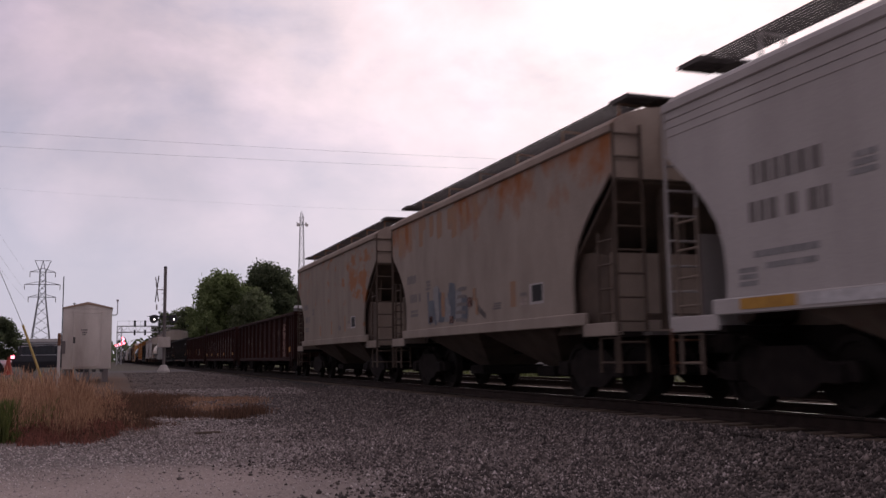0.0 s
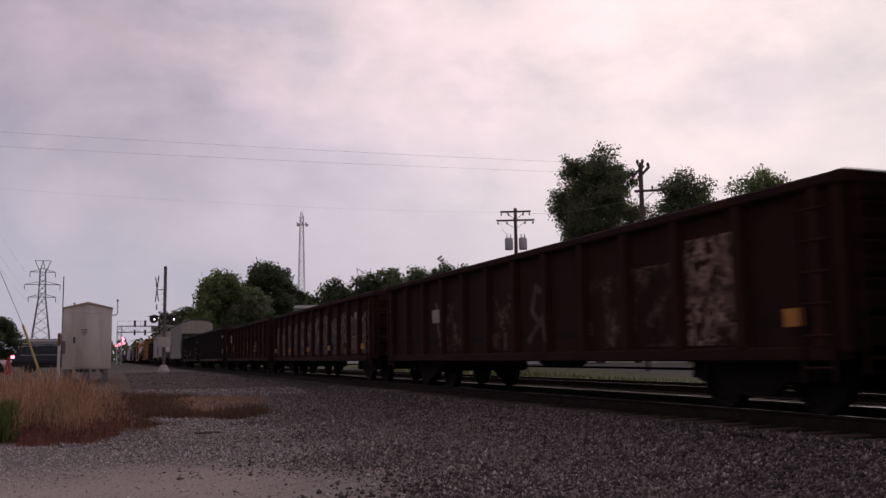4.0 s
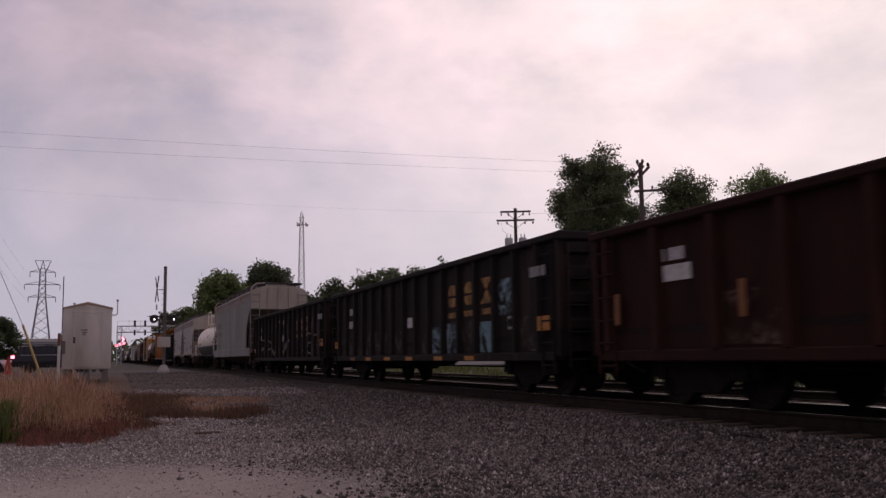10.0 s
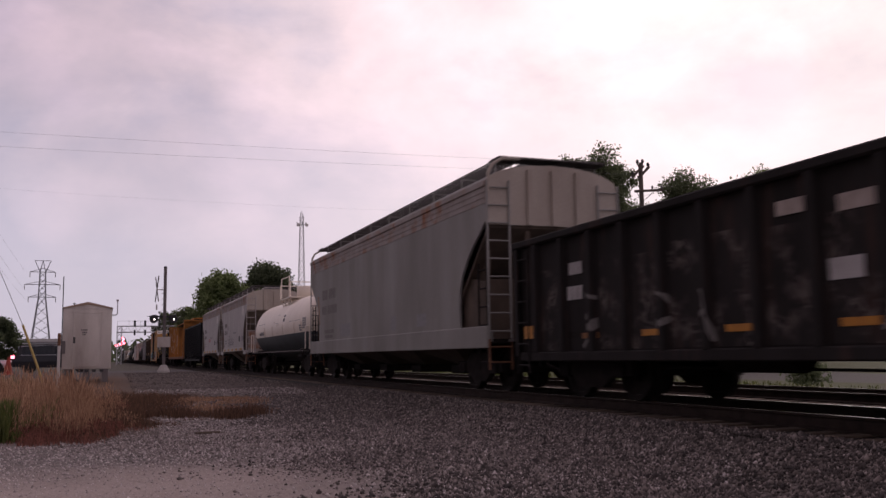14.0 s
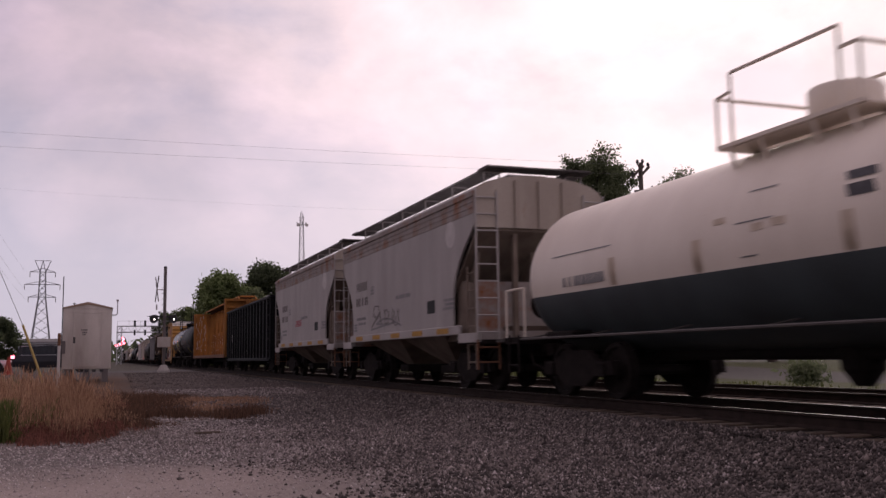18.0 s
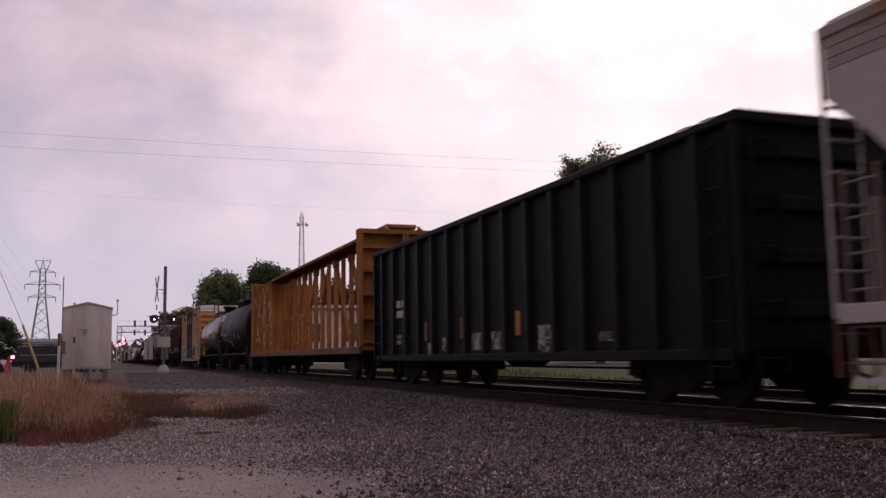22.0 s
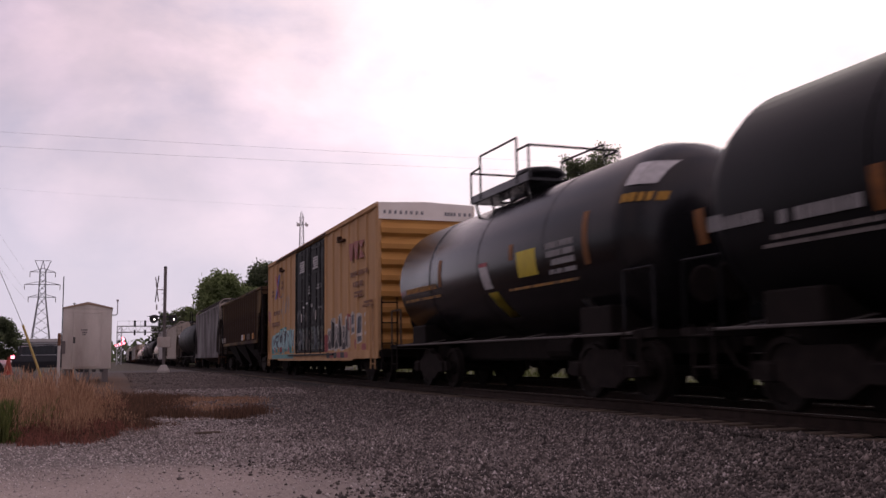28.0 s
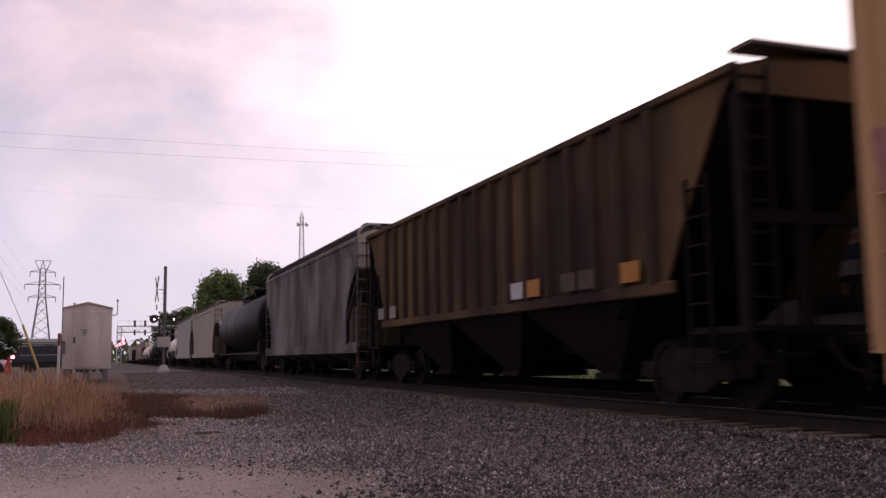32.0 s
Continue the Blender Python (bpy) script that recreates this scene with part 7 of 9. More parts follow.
M["car_silver"] = shade("silver_car_paint", (0.42, 0.43, 0.45), 0.3, dark=(0.38, 0.39, 0.4), scale=1, bump=0, spec=0.6)
M["car_glass"] = shade("dark_car_glass", (0.02, 0.022, 0.025), 0.05, dark=(0.018, 0.02, 0.022), scale=1, bump=0, spec=0.7)
M["tyre"] = shade("tyre_rubber", (0.025, 0.025, 0.025), 0.9, scale=6)
M["wall_white"] = shade("pale_metal_wall", (0.62, 0.60, 0.57), 0.7, dark=(0.5, 0.48, 0.45), scale=0.6, streak=4)
M["roof_grey"] = shade("dark_roof_edge", (0.16, 0.155, 0.15), 0.8, scale=1)
M["red_glow"] = glow("red_lamp_glow", (1.0, 0.10, 0.14), 11.0)
M["white_glow"] = glow("white_lamp_glow", (1.0, 0.9, 0.85), 6.0)
M["post_yellow"] = shade("faded_yellow_guard", (0.50, 0.37, 0.12), 0.7, dark=(0.38, 0.27, 0.1), scale=5)
M["cone"] = shade("orange_cone", (0.36, 0.055, 0.035), 0.7, scale=5)


def leaf_material(name, a, b):
    m = bpy.data.materials.new(name)
    m.use_nodes = True
    n, l = m.node_tree.nodes, m.node_tree.links
    g = n.new("ShaderNodeNewGeometry")
    r = n.new("ShaderNodeValToRGB")
    r.color_ramp.elements[0].color, r.color_ramp.elements[1].color = (*a, 1), (*b, 1)
    l.new(g.outputs["Random Per Island"], r.inputs[0])
    l.new(r.outputs[0], n["Principled BSDF"].inputs["Base Color"])
    n["Principled BSDF"].inputs["Roughness"].default_value = 0.7
    n["Principled BSDF"].inputs["Specular IOR Level"].default_value = 0.25
    tr, mx = n.new("ShaderNodeBsdfTranslucent"), n.new("ShaderNodeMixShader")      # light through the thin leaves
    l.new(r.outputs[0], tr.inputs["Color"])
    mx.inputs[0].default_value = 0.6
    l.new(n["Principled BSDF"].outputs[0], mx.inputs[1])
    l.new(tr.outputs[0], mx.inputs[2])
    l.new(mx.outputs[0], n["Material Output"].inputs["Surface"])
    return m


LEAF = leaf_material("green_leaves", (0.085, 0.107, 0.055), (0.185, 0.215, 0.118))
LEAF_LIGHT = leaf_material("fresh_green_leaves", (0.11, 0.145, 0.055), (0.22, 0.27, 0.12))
LEAF_DARK = leaf_material("dark_green_leaves", (0.06, 0.078, 0.045), (0.13, 0.155, 0.085))


def tree(x, y, z, height, width, bare, seed, mat, leaves, label, leaf=0.28, lobes=16, taper=0.76):
    """Tapered trunk, limbs to the lobes of the crown, and leaves in uneven clumps round them."""
    rng = np.random.default_rng(seed)
    width *= 1.3
    t = thing("tree", label, "tree", "", Matrix.Translation((x, y, z)))
    bm = bmesh.new()
    r0 = 0.022 * height
    rod(bm, (0, 0, -0.2), (0.02 * height * rng.normal(), 0, height * 0.35), r0, 10, r0 * 0.75)
    rod(bm, (0, 0, height * 0.34), (0.1 * rng.normal(), 0.1 * rng.normal(), height * 0.85), r0 * 0.75, 8, r0 * 0.2)
    part("trunk", bm, M["bark"], t)
    ch = height - bare
    cen = []
    for k in range(lobes):
        f = (k + 0.5) / lobes
        zz = bare + ch * (0.05 + 0.88 * f)
        spread = width / 2 * math.sin(math.pi * min(1, 0.2 + taper * f)) ** 0.6
        a = k * 2.4 + rng.normal() * 0.4
        r = width * rng.uniform(0.11, 0.18)
        rad = max(0.0, spread - r) * rng.uniform(0.35, 1.0)
        cen.append((rad * math.cos(a), rad * math.sin(a), min(zz, height - r * 0.9) + rng.normal() * 0.02 * ch, r))
    for cx, cy, cz, r in cen:
        zz = max(bare * 0.6, cz - 0.22 * ch)
        part("limb", rod(bmesh.new(), (0, 0, zz), (cx * 0.9, cy * 0.9, cz), r0 * 0.3, 5, r0 * 0.06), M["bark"], t)
    per = leaves // lobes
    pts = []
    for cx, cy, cz, r in cen:
        sub = 22
        for k in range(sub):
            d = rng.normal(size=3)
            d /= np.linalg.norm(d)
            c = np.array((cx, cy, cz)) + d * r * rng.uniform(0.3, 0.95)
            pts.append(c + np.clip(rng.normal(0, r * 0.20, (per // sub, 3)), -0.4 * r, 0.4 * r))
    p = np.concatenate(pts)
    n = len(p)
    u = rng.normal(size=(n, 3))
    u /= np.linalg.norm(u, axis=1)[:, None]
    w = np.cross(u, rng.normal(size=(n, 3)))
    w /= np.linalg.norm(w, axis=1)[:, None]
    s = leaf * rng.uniform(0.6, 1.3, (n, 1))
    v = np.stack([p - u * s, p + w * s * 0.55, p + u * s, p - w * s * 0.55], 1).reshape(-1, 3)
    f = np.arange(4 * n).reshape(-1, 4)
    me = bpy.data.meshes.new("crown")
    me.from_pydata(v.tolist(), [], f.tolist())
    me.materials.append(mat)
    cr_ = new("crown", me)
    cr_.parent = t
    return t


tree(34.75, 61.0, -0.2, 16.3, 6.7, 3.2, 1, LEAF, 76000, "tall leafy green roadside tree", 0.105, 52, 0.64)
tree(39.0, 62.6, -0.2, 13.2, 5.4, 2.5, 2, LEAF, 18000, "smaller leafy tree beside a utility pole", 0.10, 18)
tree(41.5, 59.2, -0.2, 15.3, 7.2, 2.5, 3, LEAF, 42000, "leafy green tree behind the railway", 0.105, 30)
tree(42.3, 51.2, -0.2, 13.6, 7.4, 2.5, 4, LEAF_LIGHT, 26000, "light green thin-leaved tree", 0.10, 26)
tree(46.5, 56.0, -0.2, 11.0, 6.0, 2.0, 5, LEAF, 9000, "leafy green tree behind the railway", 0.16, 14)
tree(20.9, 128.5, 0, 14.3, 9.8, 1.5, 6, LEAF_DARK, 42000, "dark green broad oak tree by the line", 0.20, 24)
tree(14.3, 124.5, 0, 12.5, 9.8, 0.8, 7, LEAF_LIGHT, 42000, "broad green tree by the line", 0.20, 26)
tree(25.6, 131.0, 0, 10.2, 7.5, 1.0, 8, LEAF_DARK, 12000, "dark green tree by the line", 0.22, 14)
tree(18.0, 121.0, 0, 9.6, 8.0, 0.6, 9, LEAF, 14000, "bushy green tree by the line", 0.22, 16)
tree(11.9, 119.0, 0, 6.6, 3.6, 1.4, 15, LEAF_LIGHT, 2600, "small thin-leaved tree by the line", 0.18, 9)
tree(12.2, 150.0, 0, 9.0, 7.0, 0.5, 10, LEAF, 7000, "low green tree beyond the crossing", 0.26, 14)
tree(15.0, 229.0, 0, 12.8, 14.0, 1, 11, LEAF_DARK, 7000, "far dark green broad tree", 0.38, 16)
tree(21.0, 215.0, 0, 11.0, 12.0, 1, 12, LEAF, 7000, "far leafy green broad tree", 0.38, 16)
tree(-15.5, 160.0, 0, 7.9, 7.4, 0.5, 13, LEAF_DARK, 9000, "dark round tree beyond the road", 0.25, 18)
tree(-21.0, 165.0, 0, 7.0, 8.0, 0.5, 14, LEAF_DARK, 6000, "dark tree beyond the road", 0.28, 14)
k = 0
for (x, y, h, w) in ((41.5, 175, 16.0, 9), (47.5, 174, 17.6, 10), (52, 172, 18.6, 9), (57, 171, 18.3, 10), (62, 169, 19.8, 9), (66, 168, 18.6, 9), (70, 165, 18.2, 10), (37, 178, 13.5, 8), (76, 160, 18, 10), (82, 156, 18.5, 11), (89, 152, 18, 11), (44, 185, 15, 10), (55, 182, 17, 10), (33, 150, 9.5, 7), (50, 176, 16.0, 10), (59.5, 173, 17.0, 10), (64, 171, 17.6, 9), (68, 169, 17.5, 9), (45, 178, 14.5, 9), (73, 166, 17, 9), (54.5, 176, 16.5, 10)):
    k += 1
    tree(x, y, 0, h * 0.985, w * 1.25, 1.0, 40 + k, LEAF_DARK if k % 3 else LEAF, 9000, "tall dark tree of the far woods", 0.3, 20)
# far woods closing the horizon
rng = np.random.default_rng(77)
wv, wf = [], []
for k in range(22000):
    a = rng.uniform(-2.2, 2.4)
    d = rng.uniform(520, 700)
    h = rng.uniform(0, 1) ** 1.5 * (9 + 4 * math.sin(a * 23) + 2 * math.sin(a * 61))
    c = np.array((d * math.sin(a), d * math.cos(a), h))
    u, w = rng.normal(size=3), rng.normal(size=3)
    s = 2.2
    for q in (-u * s, w * s * 0.7, u * s, -w * s * 0.7):
        wv.append(tuple(c + q / 1.5))
    wf.append((4 * k, 4 * k + 1, 4 * k + 2, 4 * k + 3))
me = bpy.data.meshes.new("far_woods")
me.from_pydata(wv, [], wf)
me.materials.append(LEAF_DARK)
tagged(new("far_woods", me), "dark line of woods on the horizon", "woods", kind="stuff")

# ---- rank grass, green weeds and red-brown undergrowth ----
GRASS_DRY = leaf_material("dry_tan_grass", (0.20, 0.105, 0.068), (0.55, 0.35, 0.225))
GRASS_RED = leaf_material("red_brown_weeds", (0.085, 0.040, 0.032), (0.33, 0.14, 0.105))
GRASS_BROWN = leaf_material("dead_brown_weeds", (0.055, 0.034, 0.026), (0.20, 0.115, 0.075))
GRASS_GREEN = leaf_material("green_weeds", (0.055, 0.072, 0.022), (0.15, 0.165, 0.055))


def blades(name, mat, label, spots, height, width, seed, heads=0.0):
    """Thin bent blades standing at the given spots, in one mesh; heads: the share that ends in a thicker seed head."""
    rng = np.random.default_rng(seed)
    v, f = [], []
    for x, y, sc in spots:
        z = ground_z(x, y) - 0.02
        h, w = height * sc * rng.uniform(0.65, 1.1), width * rng.uniform(0.6, 1.3)
        a, lean = rng.uniform(0, 6.28), rng.uniform(0.02, 0.3) * h
        dx, dy = math.cos(a), math.sin(a)
        b = rng.uniform(0, 6.28)
        lx, ly = lean * math.cos(b), lean * math.sin(b)
        n = len(v)
        tip = 0.5
        v += [(x - dx * w, y - dy * w, z), (x + dx * w, y + dy * w, z), (x + lx * 0.35 + dx * w * 0.8, y + ly * 0.35 + dy * w * 0.8, z + h * 0.6), (x + lx * 0.35 - dx * w * 0.8, y + ly * 0.35 - dy * w * 0.8, z + h * 0.6), (x + lx + dx * w * tip, y + ly + dy * w * tip, z + h), (x + lx - dx * w * tip, y + ly - dy * w * tip, z + h)]
        f += [(n, n + 1, n + 2, n + 3), (n + 3, n + 2, n + 4, n + 5)]
        if rng.random() < heads:
            m = len(v)
            q = w * 2.8
            v += [(x + lx * 0.8, y + ly * 0.8, z + h * 0.86), (x + lx * 0.93 + dx * q, y + ly * 0.93 + dy * q, z + h * 0.95), (x + lx * 1.1, y + ly * 1.1, z + h * 1.06), (x + lx * 0.93 - dx * q, y + ly * 0.93 - dy * q, z + h * 0.95)]
            f.append((m, m + 1, m + 2, m + 3))
    me = bpy.data.meshes.new(name)
    me.from_pydata(v, [], f)
    me.materials.append(mat)
    return tagged(new(name, me), label, "grass", kind="stuff")


rnd = random.Random(9)


def clumped(n, x0, x1, y0, y1, keep, clumps=60, spread=0.3):
    cs = [(rnd.uniform(x0, x1), rnd.uniform(y0, y1), rnd.uniform(0.55, 1.05)) for _ in range(clumps)]
    out = []
    while len(out) < n:
        c = rnd.choice(cs)
        x, y = c[0] + rnd.gauss(0, spread), c[1] + rnd.gauss(0, spread)
        s = keep(x, y) * c[2]
        if s > 0.12 or 0 < s and rnd.random() < 0.05:
            out.append((x, y, s))
    return out


def patch_edge(x, y):
    """How high the grass stands: uneven in the middle of the patch, thin at its ragged edges."""
    front = 17.1 + 0.5 * math.sin(x * 2.1) + 0.35 * math.sin(x * 5.3 + 1) + 1.5 * max(0, x + 0.1)
    right = 0.95 + 0.3 * math.sin(y * 1.3)
    swell = 0.80 + 0.16 * math.sin(2.3 * x + 0.5 * y) + 0.12 * math.sin(5.1 * x - y)
    return swell * smooth(-0.2, 1.6, y - front) * smooth(0, 1.7, right - x) if y < 34 else 0


def weed_edge(x, y):
    """Low weeds creeping out over the gravel in front of the grass and to its side."""
    front = 16.1 + 0.45 * math.sin(2.6 * x) + 0.3 * math.sin(7 * x) + 2.0 * smooth(0.1, 0.5, x) + 1.6 * smooth(0.3, 2.0, x)
    if y < front or rnd.random() > 0.12 + 0.88 * smooth(0, 1.5, y - front):
        return 0
    return 0.16 + 0.5 * smooth(0.2, 1.8, y - front) * (1 - smooth(0.2, 1.6, x))


blades("tall_dry_grass", GRASS_DRY, "tall dry tan grass with seed heads", clumped(17000, -6, 1.0, 17, 27, patch_edge, 210, 0.17), 1.16, 0.0032, 1, 0.6)
blades("matted_grass", GRASS_RED, "matted red-brown undergrowth below the tall grass", clumped(15000, -6, 1.4, 17, 27, lambda x, y: 0.75 * patch_edge(x, y), 160, 0.28), 0.80, 0.006, 11, 0.2)
blades("red_weeds", GRASS_RED, "red-brown low weeds creeping over the gravel", clumped(12000, -6, 0.9, 16.2, 19.5, weed_edge, 110, 0.2), 0.48, 0.006, 2, 0.3)
blades("brown_weeds", GRASS_BROWN, "dead brown weeds among the red ones", clumped(9000, -6, 1.8, 16.4, 22, weed_edge, 110, 0.2), 0.42, 0.006, 14, 0.3)
blades("green_weeds", GRASS_GREEN, "green leafy weeds among the dry grass", clumped(5200, -3.2, -1.45, 17.3, 18.6, lambda x, y: 0.95 if x < -1.5 else 0.4, 18, 0.16), 0.70, 0.008, 3)
blades("green_undergrowth", GRASS_GREEN, "sparse green stalks scattered through the grass", clumped(2600, -5, 0.4, 18, 26, lambda x, y: 0.8 * patch_edge(x, y), 120, 0.2), 0.8, 0.006, 12)
blades("side_weeds", GRASS_BROWN, "dark brown low weeds beside the grass", clumped(9000, 0.2, 3.4, 20.0, 31, lambda x, y: (0.25 + 0.5 * rnd.random()) * (1.4 - 0.35 * max(0, x)) if 0.5 + 0.28 * (y - 21.5) > x - 0.4 * math.sin(1.7 * y) > -2 and y > 19.6 + 1.2 * x else 0, 90, 0.3), 0.42, 0.007, 13)
blades("low_green_grass", GRASS_GREEN, "sparse green grass behind the dry stalks", clumped(3000, -9, -3.0, 24, 40, lambda x, y: 0.8, 80, 0.6), 0.5, 0.016, 4)
blades("brown_weed_tuft", GRASS_BROWN, "low brown weeds on the gravel", clumped(3500, 1.2, 3.6, 21.4, 24.0, lambda x, y: 0.3 + 0.6 * rnd.random(), 16, 0.2), 0.36, 0.006, 5)
blades("straw_litter", GRASS_DRY, "flattened straw on the gravel", clumped(5000, 1.8, 4.0, 24.0, 29.0, lambda x, y: 0.5, 40, 0.35), 0.2, 0.014, 6)
blades("far_verge_grass", GRASS_GREEN, "green verge grass beyond the tracks", clumped(5000, 15.4, 19.5, 12, 60, lambda x, y: 0.7, 160, 0.6), 0.35, 0.02, 7)
b = thing("bush", "small dark green bush on the far verge", "bush", "", Matrix.Translation((20.3, 23.0, ground_z(20.3, 23.0))))
rng = np.random.default_rng(5)
p = rng.normal(0, 1, (900, 3)) * (0.28, 0.28, 0.22) + (0, 0, 0.42)
vv = np.concatenate([np.stack([q - d, q + w, q + d, q - w]) for q, d, w in zip(p, rng.normal(0, 0.05, (900, 3)), rng.normal(0, 0.03, (900, 3)))])
me = bpy.data.meshes.new("foliage")
me.from_pydata(vv.tolist(), [], np.arange(3600).reshape(-1, 4).tolist())
me.materials.append(LEAF)
o = new("foliage", me)
o.parent = b
part("stem", rod(bmesh.new(), (0, 0, -0.05), (0, 0, 0.4), 0.03), M["bark"], b)
debris = part("wood_scrap", cube(-0.22, 0.22, -0.05, 0.05, 0, 0.04, 0.01), M["tie"], None)
debris.matrix_world = pose(1.75, 17.1, ground_z(1.75, 17.1) + 0.02, 0, 0, 12)
tagged(debris, "dark scrap of wood lying on the gravel", "scrap")


# ---- signal house ----
def signal_house():
    t = thing("signal_house", "silver aluminium railway signal house with closed door", "equipment cabin", "", pose(-0.705, 41.0, 0.30))
    w, d, e, pk = 0.925, 1.1, 2.54, 2.77
    part("body", cube(-w, w, -d, d, 0.12, e, 0.015), M["galv"], t)
    part("roof", slab(bmesh.new(), [(-w - 0.025, e), (-w - 0.025, e + 0.05), (0, pk + 0.05), (w + 0.025, e + 0.05), (w + 0.025, e), (0, pk - 0.06)], "y", -d - 0.05, d + 0.05), M["cabin_roof"], t)
    part("gable", slab(bmesh.new(), [(-w + 0.02, e), (w - 0.02, e), (0, pk - 0.04)], "y", -d + 0.01, -d + 0.05), M["galv"], t)
    door = part("door", cube(-0.55, 0.52, -d - 0.035, -d, 0.2, 2.36, 0.01), M["galv"], t)
    part("hasp", cube(-0.52, -0.44, -d - 0.07, -d - 0.035, 1.15, 1.4, 0.01), M["dark_steel"], door)
    bm = bmesh.new()
    for z in (0.4, 1.2, 2.1):
        rod(bm, (0.53, -d - 0.03, z), (0.53, -d - 0.03, z + 0.16), 0.018)
    part("hinge", bm, M["galv"], door)
    bm = bmesh.new()
    for zz, ww in ((1.66, 0.24), (1.56, 0.14), (1.48, 0.12)):
        x = -0.12 - ww / 2
        while x < -0.12 + ww / 2:
            box(bm, x, x + 0.05, -d - 0.039, -d - 0.034, zz, zz + 0.05)
            x += 0.065
    part("stencil", bm, M["dark_mark"], door)
    bm = bmesh.new()
    for x0, x1, z0, z1 in ((-0.60, -0.55, 0.18, 2.42), (0.52, 0.57, 0.18, 2.42), (-0.60, 0.57, 2.36, 2.42)):
        box(bm, x0, x1, -d - 0.045, -d, z0, z1)
    part("door_frame", bm, M["galv"], t)
    first = part("footing", cube(-0.12, 0.12, -0.15, 0.15, -0.5, 0.12), M["mast_grey"], t)
    first.location = (-0.7, -d + 0.2, 0)
    for x, y in ((0, -d + 0.2), (0.7, -d + 0.2), (-0.7, d - 0.2), (0.7, d - 0.2)):
        again("footing", first, t, Matrix.Translation((x, y, 0)))
    bm = bend(bmesh.new(), [(-w - 0.03, -0.9, 0.3), (-w - 0.03, -0.9, 3.85)], 0.02)
    part("antenna_mast", bm, M["dark_steel"], t)
    part("meter_box", cube(-w - 0.02, -w + 0.12, -d - 0.16, -d, 0.75, 1.25, 0.015), M["mast_grey"], t, "grey meter box by the door")
    bm = bmesh.new()
    for k in range(5):
        box(bm, -0.62 + 0.28 * k, -0.48 + 0.28 * k, -d + 0.02, -d + 0.1, 0.0, 0.10)
    part("base_vent", bm, M["dark_steel"], t)
    bm = bend(bmesh.new(), [(w, -0.9, 2.3), (w + 0.16, -0.9, 2.3), (w + 0.2, -0.9, 2.36), (w + 0.2, -0.9, 2.85)], 0.022)
    lathe(bm, [(0.02, 2.85), (0.05, 2.87), (0.05, 2.93), (0, 2.95)], "z", 10, (w + 0.2, -0.9, 0))
    part("vent_pipe", bm, M["lattice"], t)
    part("roof_vent", lathe(bmesh.new(), [(0.03, pk - 0.25), (0.03, pk + 0.02), (0.07, pk + 0.03), (0, pk + 0.08)], "z", 10, (-0.55, 0, 0)), M["dark_steel"], t)
    return t


signal_house()


def crossing_signal():
    """Mast with crossbuck seen edge-on, flashers with hoods, and its control box on a concrete foot."""
    t = thing("crossing_signal", "grey steel crossing signal mast with crossbuck and flashing lights", "crossing signal", "", pose(2.95, 51.9, 0.12))
    part("mast", rod(bmesh.new(), (0, 0, 0), (0, 0, 5.6), 0.085, 14), M["mast_grey"], t)
    part("foundation", lathe(bmesh.new(), [(0.34, -0.4), (0.32, 0.06), (0.16, 0.34), (0.12, 0.36)], "z", 12), M["concrete"], t)
    part("control_box", cube(-0.36, 0.32, -0.25, -0.08, 1.3, 1.85, 0.02), M["galv"], t)
    bm = bmesh.new()
    for s in (-1, 1):
        a = radians(10 * s)
        for k in range(1):
            rod(bm, (-0.42 - 0.06 * s, s * 0.45, 3.75), (-0.42 + 0.06 * s, -s * 0.45, 5.1), 0.035, 4)
    part("crossbuck", bm, M["mast_grey"], t, "white crossbuck seen edge-on")
    part("sign_bracket", bend(bmesh.new(), [(0, 0, 4.4), (-0.42, 0, 4.4)], 0.025), M["galv"], t)
    part("track_count_sign", cube(-0.46, -0.38, -0.02, 0.02, 3.3, 3.6), M["white_mark"], t)
    part("lamp_arm", bend(bmesh.new(), [(-0.7, 0, 2.95), (0.55, 0, 2.95)], 0.035), M["dark_steel"], t)
    for x in (-0.55, 0.45):
        bm = lathe(bmesh.new(), [(0.0, 0.09), (0.2, 0.08), (0.23, -0.02), (0.22, -0.04), (0.12, -0.02), (0, -0.02)], "y", 18, (x, 0.0, 2.82))
        head = part("flasher", bm, M["dark_steel"], t)
        hood = bmesh.new()
        slab(hood, [(x - 0.34, 2.96), (x + 0.1, 3.05), (x + 0.16, 2.99), (x - 0.05, 2.9)], "y", -0.16, 0.16)
        part("hood", hood, M["dark_steel"], head)
        part("lens", lathe(bmesh.new(), [(0, -0.045), (0.03, -0.04), (0.035, -0.025)], "y", 12, (x + 0.03, -0.01, 2.80)), M["white_glow"], head, "lit white side light")
    part("bell", lathe(bmesh.new(), [(0.0, 5.68), (0.07, 5.67), (0.085, 5.62), (0.085, 5.58)], "z", 12), M["dark_steel"], t)
    bm = bmesh.new()
    for k in range(6):
        rod(bm, (-0.16, 0, 3.0 + 0.3 * k), (0, 0, 3.0 + 0.3 * k), 0.012, 5)
    part("step", bm, M["mast_grey"], t)
    return t


crossing_signal()


